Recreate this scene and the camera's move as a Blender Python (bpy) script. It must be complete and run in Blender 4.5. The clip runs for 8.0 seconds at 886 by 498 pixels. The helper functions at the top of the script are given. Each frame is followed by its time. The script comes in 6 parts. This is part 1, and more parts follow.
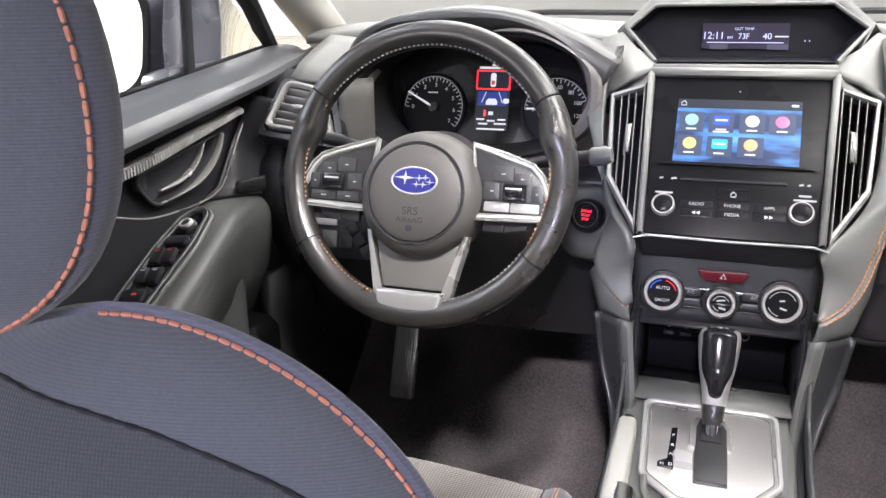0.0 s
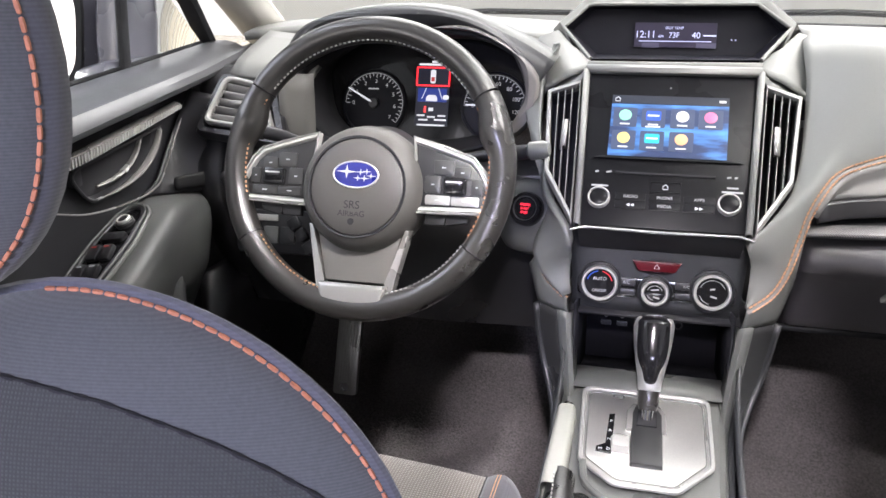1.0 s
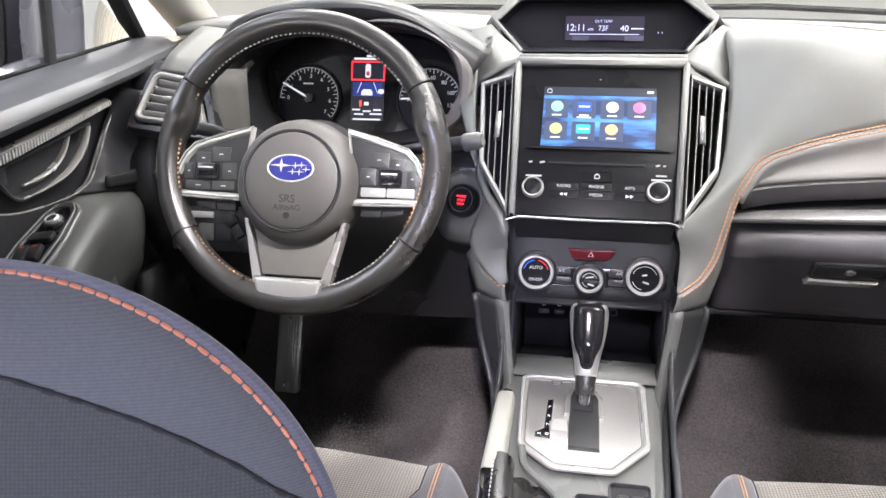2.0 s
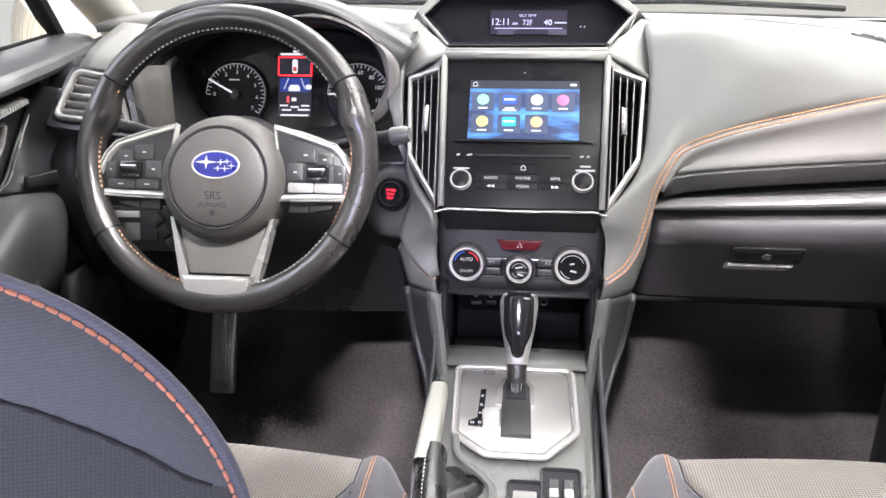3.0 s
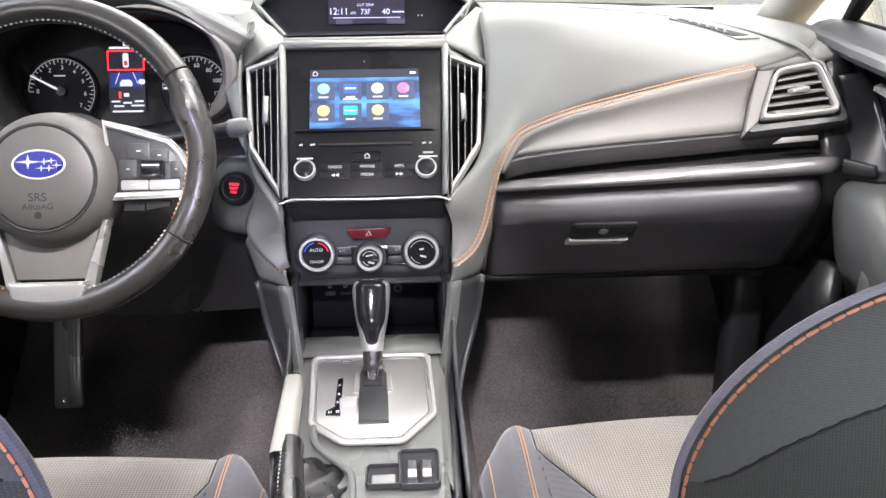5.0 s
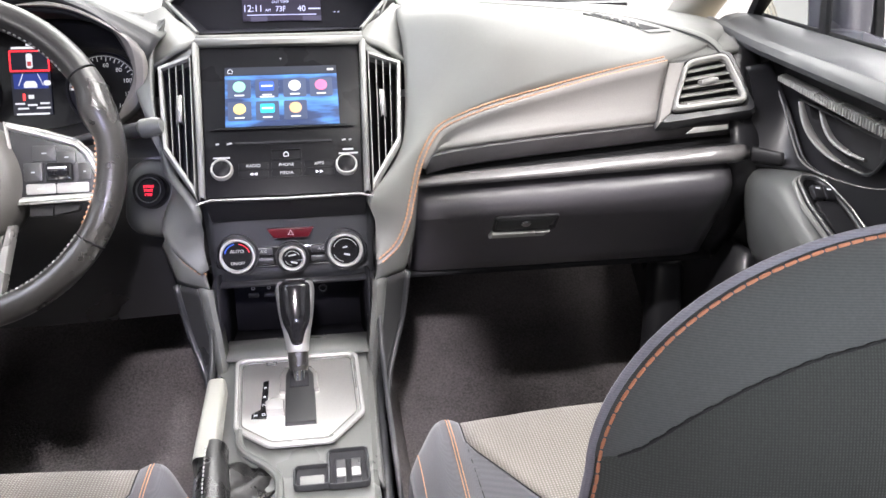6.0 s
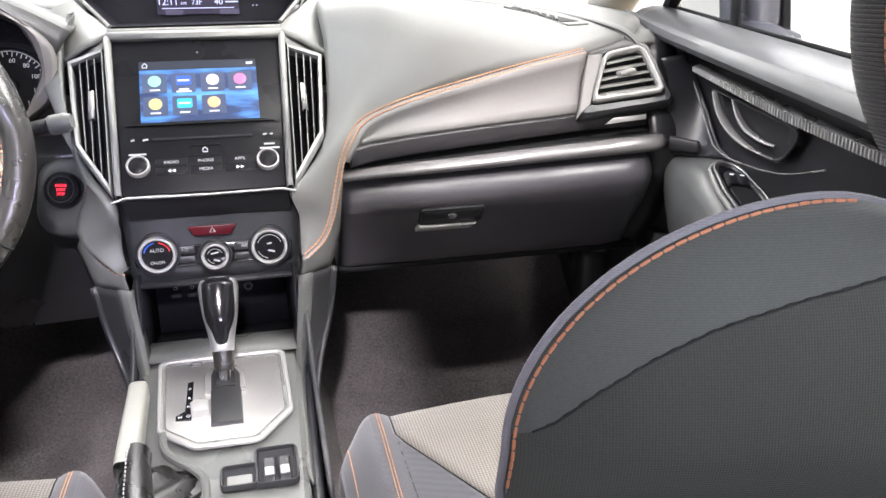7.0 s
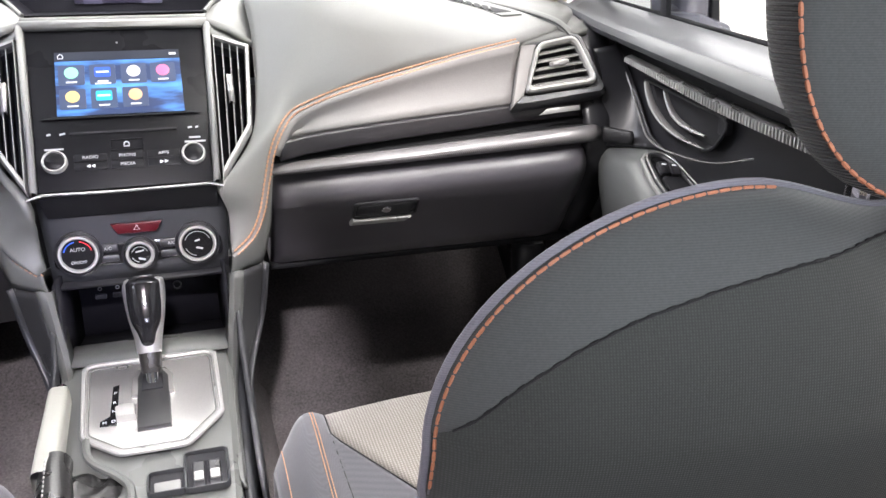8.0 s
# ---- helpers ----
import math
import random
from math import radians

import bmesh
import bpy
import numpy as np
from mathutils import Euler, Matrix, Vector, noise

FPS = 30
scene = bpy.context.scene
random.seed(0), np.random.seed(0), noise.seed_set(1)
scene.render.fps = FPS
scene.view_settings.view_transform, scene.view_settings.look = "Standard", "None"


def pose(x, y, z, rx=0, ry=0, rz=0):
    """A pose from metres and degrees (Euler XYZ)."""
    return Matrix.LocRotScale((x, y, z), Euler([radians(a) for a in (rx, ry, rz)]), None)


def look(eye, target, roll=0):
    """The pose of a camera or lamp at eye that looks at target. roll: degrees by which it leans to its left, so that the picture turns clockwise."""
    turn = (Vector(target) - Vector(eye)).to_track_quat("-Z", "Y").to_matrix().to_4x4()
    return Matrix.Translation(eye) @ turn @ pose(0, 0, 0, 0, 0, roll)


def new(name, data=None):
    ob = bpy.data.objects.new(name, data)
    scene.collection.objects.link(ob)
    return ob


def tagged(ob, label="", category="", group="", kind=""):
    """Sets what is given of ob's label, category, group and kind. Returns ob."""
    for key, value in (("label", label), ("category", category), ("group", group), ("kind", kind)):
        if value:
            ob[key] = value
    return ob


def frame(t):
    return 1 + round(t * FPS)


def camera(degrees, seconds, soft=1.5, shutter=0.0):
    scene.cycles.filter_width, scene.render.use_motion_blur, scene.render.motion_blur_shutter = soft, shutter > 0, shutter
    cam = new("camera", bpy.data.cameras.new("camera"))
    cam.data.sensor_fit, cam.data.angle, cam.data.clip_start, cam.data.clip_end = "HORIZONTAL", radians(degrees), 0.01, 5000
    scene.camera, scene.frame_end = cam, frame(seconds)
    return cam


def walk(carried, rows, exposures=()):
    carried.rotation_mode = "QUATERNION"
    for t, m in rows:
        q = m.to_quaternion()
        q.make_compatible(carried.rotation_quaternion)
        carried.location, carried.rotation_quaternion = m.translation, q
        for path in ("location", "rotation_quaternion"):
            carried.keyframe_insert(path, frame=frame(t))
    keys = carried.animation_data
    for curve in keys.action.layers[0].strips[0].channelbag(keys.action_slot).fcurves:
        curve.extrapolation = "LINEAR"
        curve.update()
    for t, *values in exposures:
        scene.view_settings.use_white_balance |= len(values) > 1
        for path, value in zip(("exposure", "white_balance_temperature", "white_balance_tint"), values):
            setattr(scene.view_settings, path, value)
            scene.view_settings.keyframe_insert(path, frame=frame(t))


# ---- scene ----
cam = camera(57.5, 8.0)
PATH = [
    (0, (-0.018, -0.127, 1.136), (-0.644, 1.678, 0.544), -0.6),
    (0.5, (-0.017, -0.137, 1.132), (-0.581, 1.688, 0.538), -0.1),
    (1, (-0.014, -0.141, 1.13), (-0.502, 1.707, 0.541), 0.1),
    (1.5, (-0.01, -0.144, 1.126), (-0.433, 1.72, 0.538), 0.1),
    (3, (0.013, -0.153, 1.12), (-0.2, 1.744, 0.523), -0.1),
    (3.5, (0.017, -0.155, 1.12), (-0.124, 1.745, 0.514), -0.1),
    (4, (0.027, -0.157, 1.119), (-0.031, 1.746, 0.506), -0.2),
    (4.5, (0.034, -0.159, 1.116), (0.06, 1.746, 0.505), -0.3),
    (6, (0.048, -0.161, 1.104), (0.327, 1.724, 0.497), -0.8),
    (6.5, (0.055, -0.161, 1.1), (0.416, 1.709, 0.49), -0.8),
    (7, (0.058, -0.164, 1.096), (0.496, 1.689, 0.484), -0.8),
    (7.5, (0.063, -0.164, 1.095), (0.571, 1.669, 0.477), -0.6),
    (8, (0.074, -0.154, 1.091), (0.642, 1.658, 0.463), -0.5),
]
walk(cam, [(t, look(eye, target, roll)) for t, eye, target, roll in PATH], [(0.0, 0.50, 6500, 15), (3.0, 0.74, 6500, 15), (8.0, 0.72, 6500, 15)])

# ---- world, lamps ----
world = bpy.data.worlds.new("showroom_air")
scene.world = world
world.use_nodes = True
world.node_tree.nodes["Background"].inputs[0].default_value = (0.93, 0.96, 1.0, 1)
world.node_tree.nodes["Background"].inputs[1].default_value = 0.40


def area_lamp(name, eye, target, w, h, watts, color=(1, 1, 1)):
    data = bpy.data.lights.new(name, "AREA")
    data.shape, data.size, data.size_y, data.energy, data.color = "RECTANGLE", w, h, watts, color
    ob = new(name, data)
    ob.matrix_world = look(eye, target)
    return ob


# unseen area lamps added as fill from the front and both sides
area_lamp("showroom_fill_lamp", (0.2, 2.6, 3.3), (0, 0.9, 0.9), 3.4, 1.8, 130, (1.0, 0.98, 0.95))
area_lamp("showroom_fill_lamp", (-2.3, 0.1, 3.1), (-0.5, 0.5, 0.9), 2.4, 1.8, 70, (0.84, 0.88, 1.0))
area_lamp("showroom_fill_lamp", (1.75, 0.05, 3.2), (0.6, 0.7, 0.9), 2.2, 1.8, 150, (1.0, 0.97, 0.93))
# panels added out of view to brighten the hall ahead and behind
for sx in (-1, 1):
    area_lamp("showroom_fill_lamp", (sx * 13.0, 15.0, 4.6), (sx * 13.0, 15.0, 0), 13.0, 16.0, 1700, (1.0, 0.98, 0.95))
    area_lamp("showroom_fill_lamp", (sx * 11.0, -19.0, 4.4), (sx * 11.0, -19.0, 0), 12.0, 10.0, 3500, (1.0, 0.98, 0.95))
# fill added behind the car; the hall has no window here
area_lamp("rear_fill_light", (-0.6, -4.0, 2.2), (-0.1, 0.4, 0.8), 2.2, 1.0, 18, (0.95, 0.95, 1.0))


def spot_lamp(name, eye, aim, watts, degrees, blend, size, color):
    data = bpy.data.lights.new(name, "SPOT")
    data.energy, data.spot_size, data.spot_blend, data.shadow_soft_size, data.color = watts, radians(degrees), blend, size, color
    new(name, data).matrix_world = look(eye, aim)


# unseen spots added to brighten the inner shoulders of both seat backs
spot_lamp("seat_fill_spot", (0.12, -2.2, 1.45), (-0.17, 0.04, 0.99), 235.0, 13, 0.9, 0.12, (0.65, 0.68, 1.0))
spot_lamp("seat_fill_spot", (0.34, -2.4, 1.38), (0.27, 0.10, 1.035), 210.0, 8.0, 1.0, 0.12, (0.84, 0.95, 1.0))
# added spot whose cone shapes the pool of light on carpet and console
spot_lamp("carpet_fill_spot", (0.0, -0.2, 1.42), (-0.01, 1.2, 0.36), 74.0, 25, 0.4, 0.03, (1.0, 0.96, 0.99))
spot_lamp("map_fill_lamp", (0.0, 0.12, 1.395), (0.02, 0.56, 0.6), 4.0, 30, 0.35, 0.02, (1.0, 0.98, 0.94))
# two overhead spots added as fill for the glove box and steering wheel
spot_lamp("map_fill_lamp", (0.10, 0.42, 1.395), (0.51, 0.89, 0.80), 29.0, 40, 0.8, 0.02, (1.0, 0.98, 0.96))
spot_lamp("map_fill_lamp", (-0.10, 0.34, 1.395), (-0.345, 0.73, 0.82), 38.0, 36, 0.6, 0.02, (1.0, 0.98, 0.96))

# ---- materials ----


def material(name, color, rough=0.5, metal=0.0, var=0.12, grain=400.0, bump=0.15, big=9.0, spec=0.5, coat=0.0, rough_var=0.1, sheen=0.0):
    m = bpy.data.materials.new(name)
    m.use_nodes = True
    nt = m.node_tree
    p = nt.nodes["Principled BSDF"]
    co = nt.nodes.new("ShaderNodeTexCoord")
    fine = nt.nodes.new("ShaderNodeTexNoise")
    fine.inputs["Scale"].default_value, fine.inputs["Detail"].default_value = grain, 3
    coarse = nt.nodes.new("ShaderNodeTexNoise")
    coarse.inputs["Scale"].default_value, coarse.inputs["Detail"].default_value = big, 5
    nt.links.new(co.outputs["Object"], fine.inputs["Vector"])
    nt.links.new(co.outputs["Object"], coarse.inputs["Vector"])
    add = nt.nodes.new("ShaderNodeMath")
    add.operation = "ADD"
    nt.links.new(fine.outputs["Fac"], add.inputs[0])
    nt.links.new(coarse.outputs["Fac"], add.inputs[1])
    ramp = nt.nodes.new("ShaderNodeMapRange")
    ramp.inputs["From Min"].default_value, ramp.inputs["From Max"].default_value = 0.6, 1.4
    ramp.inputs["To Min"].default_value, ramp.inputs["To Max"].default_value = 1 - var, 1 + var
    nt.links.new(add.outputs[0], ramp.inputs["Value"])
    mul = nt.nodes.new("ShaderNodeVectorMath")
    mul.operation = "SCALE"
    mul.inputs[0].default_value = color
    nt.links.new(ramp.outputs["Result"], mul.inputs["Scale"])
    nt.links.new(mul.outputs["Vector"], p.inputs["Base Color"])
    rr = nt.nodes.new("ShaderNodeMapRange")
    rr.inputs["From Min"].default_value, rr.inputs["From Max"].default_value = 0.3, 0.7
    rr.inputs["To Min"].default_value, rr.inputs["To Max"].default_value = max(0.02, rough - rough_var), min(1, rough + rough_var)
    nt.links.new(coarse.outputs["Fac"], rr.inputs["Value"])
    nt.links.new(rr.outputs["Result"], p.inputs["Roughness"])
    p.inputs["Metallic"].default_value = metal
    p.inputs["Specular IOR Level"].default_value = spec
    p.inputs["Coat Weight"].default_value = coat
    p.inputs["Sheen Weight"].default_value = sheen
    if bump:
        b = nt.nodes.new("ShaderNodeBump")
        b.inputs["Strength"].default_value, b.inputs["Distance"].default_value = bump, 0.0006
        nt.links.new(fine.outputs["Fac"], b.inputs["Height"])
        nt.links.new(b.outputs["Normal"], p.inputs["Normal"])
    return m


def woven(name, color, scale_u, scale_v, depth=0.5, rough=0.9, dark=0.55, across="Z"):
    """Cloth: ribs along the width, or a small checker weave, as waves in relief and tone."""
    m = material(name, color, rough, 0, 0.15, 700, 0.2, 7, 0.2, sheen=0.25)
    nt = m.node_tree
    p = nt.nodes["Principled BSDF"]
    co = nt.nodes["Texture Coordinate"]
    heights = []
    for direction, scale in ((across, scale_v), ("X", scale_u)):
        if not scale:
            continue
        w = nt.nodes.new("ShaderNodeTexWave")
        w.bands_direction = direction
        w.inputs["Scale"].default_value = scale
        w.inputs["Distortion"].default_value, w.inputs["Detail"].default_value = 0.6, 1.0
        w.inputs["Detail Scale"].default_value = 2.0
        nt.links.new(co.outputs["Object"], w.inputs["Vector"])
        heights.append(w.outputs["Fac"])
    h = heights[0]
    if len(heights) == 2:
        mm = nt.nodes.new("ShaderNodeMath")
        mm.operation = "MULTIPLY"
        nt.links.new(heights[0], mm.inputs[0])
        nt.links.new(heights[1], mm.inputs[1])
        h = mm.outputs[0]
    tone = nt.nodes.new("ShaderNodeMapRange")
    tone.inputs["To Min"].default_value, tone.inputs["To Max"].default_value = dark, 1.15
    nt.links.new(h, tone.inputs["Value"])
    old = p.inputs["Base Color"].links[0].from_socket
    mul = nt.nodes.new("ShaderNodeVectorMath")
    mul.operation = "SCALE"
    nt.links.new(old, mul.inputs[0])
    nt.links.new(tone.outputs["Result"], mul.inputs["Scale"])
    nt.links.new(mul.outputs["Vector"], p.inputs["Base Color"])
    b = nt.nodes.new("ShaderNodeBump")
    b.inputs["Strength"].default_value, b.inputs["Distance"].default_value = depth, 0.0012
    nt.links.new(h, b.inputs["Height"])
    nt.links.new(p.inputs["Normal"].links[0].from_socket, b.inputs["Normal"])
    nt.links.new(b.outputs["Normal"], p.inputs["Normal"])
    return m


def glowing(name, color, strength):
    m = bpy.data.materials.new(name)
    m.use_nodes = True
    p = m.node_tree.nodes["Principled BSDF"]
    p.inputs["Base Color"].default_value = (*[c * 0.35 for c in color], 1)
    p.inputs["Emission Color"].default_value = (*color, 1)
    p.inputs["Emission Strength"].default_value = strength
    p.inputs["Roughness"].default_value = 0.3
    return m


def glass_material(name, color=(0.95, 0.98, 0.97)):
    m = bpy.data.materials.new(name)
    m.use_nodes = True
    p = m.node_tree.nodes["Principled BSDF"]
    p.inputs["Base Color"].default_value = (*color, 1)
    p.inputs["Roughness"].default_value = 0.0
    p.inputs["Transmission Weight"].default_value = 1.0
    p.inputs["IOR"].default_value = 1.05
    return m


PAD = material("grey_soft_vinyl", (0.132, 0.134, 0.126), 0.5, 0, 0.10, 900, 0.35, 5)
PANEL = material("grey_leatherette", (0.135, 0.128, 0.122), 0.5, 0, 0.1, 600, 0.3, 6)
BLACK = material("black_grained_plastic", (0.016, 0.016, 0.018), 0.34, 0, 0.2, 800, 0.4, 6, spec=0.45)
DARK = material("charcoal_plastic", (0.021, 0.022, 0.024), 0.4, 0, 0.15, 800, 0.35, 6)
CONSOLE = material("grey_console_plastic", (0.090, 0.094, 0.089), 0.34, 0, 0.12, 900, 0.25, 6)
GLOSS = material("piano_black", (0.008, 0.008, 0.009), 0.12, 0, 0.1, 300, 0.0, 4, 0.4, coat=0.3, rough_var=0.05)
SILVER = material("satin_silver_paint", (0.42, 0.42, 0.405), 0.34, 0.5, 0.06, 900, 0.1, 8)
DSILVER = material("dark_satin_silver", (0.30, 0.295, 0.285), 0.3, 0.6, 0.06, 900, 0.1, 8)
SATIN = material("bright_satin_metal", (0.62, 0.62, 0.61), 0.24, 0.85, 0.04, 900, 0.05, 6)
CHROME = material("chrome", (0.85, 0.85, 0.86), 0.1, 1.0, 0.03, 500, 0.0, 5, rough_var=0.06)
BRUSHED = material("brushed_metal_plate", (0.84, 0.83, 0.81), 0.33, 0.95, 0.08, 700, 0.15, 6)
LEATHER = material("black_leather", (0.017, 0.0160, 0.015), 0.29, 0, 0.12, 620, 0.22, 14, spec=0.7, rough_var=0.03)
MATTBLACK = material("matt_black_switches", (0.012, 0.012, 0.013), 0.42, 0, 0.15, 700, 0.2, 8, spec=0.3)
GREYLEATHER = material("grey_leather_pad", (0.050, 0.048, 0.045), 0.45, 0, 0.15, 700, 0.4, 10)
RUBBER = material("black_rubber", (0.014, 0.014, 0.016), 0.65, 0, 0.2, 500, 0.2, 8, spec=0.2)
THREAD = material("orange_thread", (0.48, 0.19, 0.11), 0.7, 0, 0.2, 900, 0.2, 30)
TANTHREAD = material("light_orange_thread", (0.42, 0.22, 0.12), 0.7, 0, 0.2, 900, 0.2, 30)
DARKTHREAD = material("dark_thread", (0.012, 0.012, 0.014), 0.8, 0, 0.2, 900, 0.2, 30)
RIBBED = woven("ribbed_side_cloth", (0.080, 0.081, 0.088), 0, 170, 0.8, 0.85, dark=0.5)
YOKE = woven("ribbed_blue_grey_cloth", (0.078, 0.082, 0.085), 0, 300, 0.07, 0.9, dark=0.95)
# darker than YOKE to put the shade of the lower seat back into the cloth
BACKCLOTH = woven("shade_toned_weave_cloth", (0.053, 0.056, 0.055), 230, 230, 0.25, 0.9, dark=0.86)
# paler piping cloth: the light falling from above is painted into it
ROLLED_LIT = woven("top_lit_rolled_cloth", (0.17, 0.165, 0.20), 0, 300, 0.06, 0.9, dark=0.95)
SIDECLOTH = woven("side_cloth", (0.085, 0.087, 0.104), 0, 230, 0.06, 0.9, dark=0.97)
BOLSTER = woven("bolster_cloth", (0.058, 0.058, 0.066), 0, 260, 0.06, 0.9, dark=0.97)
INSERT = woven("tan_grey_mesh_cloth", (0.23, 0.21, 0.188), 95, 95, 0.6, 0.85, dark=0.60, across="Y")
CARPET = material("dark_grey_carpet", (0.098, 0.089, 0.090), 0.95, 0, 0.6, 260, 1.0, 7, 0.1)
HEADLINER = material("light_headliner", (0.55, 0.54, 0.50), 0.9, 0, 0.08, 600, 0.2, 5, 0.1)
PILLAR = material("light_pillar_trim", (0.50, 0.49, 0.45), 0.7, 0, 0.08, 700, 0.2, 5, 0.2)
WHITE = glowing("white_legend", (0.8, 0.82, 0.86), 0.6)
LEGEND = glowing("soft_white_legend", (0.6, 0.61, 0.63), 0.35)
GLASS = glass_material("window_glass")

# ---- mesh helpers ----
PLACE = {}


def V(*a):
    return Vector(a)


def thing(name, base, label, category, group="", kind=""):
    ob = new(name)
    ob.empty_display_size = 0.05
    ob.location = base
    PLACE[ob] = Matrix.Translation(base)
    return tagged(ob, label, category, group, kind)


def finish(name, bm, mat, smooth=True, sharp=35.0):
    me = bpy.data.meshes.new(name)
    bmesh.ops.recalc_face_normals(bm, faces=bm.faces)
    if smooth:
        lim = radians(sharp)
        for f in bm.faces:
            f.smooth = True
        for e in bm.edges:
            if len(e.link_faces) == 2 and e.calc_face_angle(0) > lim:
                e.smooth = False
    bm.to_mesh(me)
    bm.free()
    me.materials.append(mat)
    return me


def part(name, bm, mat, parent=None, label="", thick=0.0, smooth=True, sharp=35.0):
    """One mesh object under a thing or a part; its points are in world metres."""
    me = finish(name, bm, mat, smooth, sharp)
    ob = new(name, me)
    if parent is not None:
        ob.parent = parent
        ob.matrix_parent_inverse = PLACE.get(parent, Matrix()).inverted()
    if thick:
        s = ob.modifiers.new("thickness", "SOLIDIFY")
        s.thickness, s.offset = thick, -1
    if label:
        tagged(ob, label)
    return ob


def solo(name, bm, mat, label, category, group="", kind="", thick=0.0, smooth=True):
    return tagged(part(name, bm, mat, None, "", thick, smooth), label, category, group, kind)


def grid(rows, close_u=False, close_v=False, bm=None):
    bm = bm or bmesh.new()
    vs = [[bm.verts.new(p) for p in r] for r in rows]
    n, m = len(vs), len(vs[0])
    for i in range(n if close_v else n - 1):
        for j in range(m if close_u else m - 1):
            q = [vs[i][j], vs[i][(j + 1) % m], vs[(i + 1) % n][(j + 1) % m], vs[(i + 1) % n][j]]
            if len({tuple(round(c, 6) for c in v.co) for v in q}) > 2:
                try:
                    bm.faces.new(q)
                except ValueError:
                    pass
    bmesh.ops.remove_doubles(bm, verts=bm.verts, dist=1e-6)
    return bm


def box(center, size, rot=(0, 0, 0), bevel=0.002, seg=2, bm=None, m=None):
    bm = bm or bmesh.new()
    mat = (m or Matrix()) @ Matrix.LocRotScale(Vector(center), Euler([radians(a) for a in rot]), None)
    made = bmesh.ops.create_cube(bm, size=1, matrix=mat @ Matrix.Diagonal((*size, 1)))
    if bevel:
        es = list({e for v in made["verts"] for e in v.link_edges})
        bmesh.ops.bevel(bm, geom=es, offset=min(bevel, min(size) * 0.45), segments=seg, affect="EDGES", profile=0.5)
    return bm


def prism(poly, depth, m=Matrix(), bevel=0.001, seg=2, bm=None, base=0.0):
    """A polygon in the xy plane of m, raised from base to base + depth."""
    bm = bm or bmesh.new()
    lo = [bm.verts.new(m @ V(x, y, base)) for x, y in poly]
    hi = [bm.verts.new(m @ V(x, y, base + depth)) for x, y in poly]
    n = len(poly)
    bm.faces.new(lo[::-1])
    top = bm.faces.new(hi)
    for i in range(n):
        bm.faces.new((lo[i], lo[(i + 1) % n], hi[(i + 1) % n], hi[i]))
    if bevel:
        bmesh.ops.bevel(bm, geom=list(top.edges), offset=bevel, segments=seg, affect="EDGES", profile=0.5)
    return bm


def ring(outer, inner, depth, m=Matrix(), bm=None, base=0.0, closed=True, lift=0.0):
    """A frame between two polygons with as many corners, with slightly chamfered edges."""
    bm = bm or bmesh.new()
    c = depth * 0.3
    rows = []
    for (ax, ay), (bx, by) in zip(outer, inner):
        d = math.hypot(bx - ax, by - ay) or 1
        k = min(0.35, c / d)
        rows.append([m @ V(ax, ay, base), m @ V(ax, ay, base + depth - c), m @ V(ax + (bx - ax) * k, ay + (by - ay) * k, base + depth),
                     m @ V(bx - (bx - ax) * k, by - (by - ay) * k, base + depth + lift), m @ V(bx, by, base + depth - c), m @ V(bx, by, base)])
    return grid(rows, close_v=closed, bm=bm)


def tube(path, r, n=8, closed=False, bm=None, flat=1.0, up=None):
    """A round bar along a path; r is one radius or one a point."""
    bm = bm or bmesh.new()
    path = [Vector(p) for p in path]
    rs = r if isinstance(r, (list, tuple)) else [r] * len(path)
    rows, ref = [], Vector(up) if up else None
    for i, p in enumerate(path):
        a = path[(i - 1) % len(path)] if closed or i else p
        b = path[(i + 1) % len(path)] if closed or i < len(path) - 1 else p
        t = (b - a).normalized()
        if ref is None:
            ref = V(0, 0, 1) if abs(t.z) < 0.9 else V(1, 0, 0)
        s = t.cross(ref).normalized()
        u = s.cross(t)
        if not up:
            ref = u
        rows.append([p + rs[i] * (math.cos(k * 2 * math.pi / n) * s + flat * math.sin(k * 2 * math.pi / n) * u) for k in range(n)])
    grid(rows, close_u=True, close_v=closed, bm=bm)
    if not closed:
        for row in (rows[0], rows[-1]):
            vs = [min(bm.verts, key=lambda v: (v.co - q).length_squared) for q in row] if len(bm.verts) < 400 else None
            if vs and len(set(vs)) == n:
                try:
                    bm.faces.new(vs)
                except ValueError:
                    pass
    return bm


def lathe(profile, m=Matrix(), n=32, bm=None):
    """Profile of (radius, height) turned about the z axis of m."""
    rows = [[m @ V(r * math.cos(k * 2 * math.pi / n), r * math.sin(k * 2 * math.pi / n), z) for k in range(n)] for r, z in profile]
    return grid(rows, close_u=True, bm=bm)


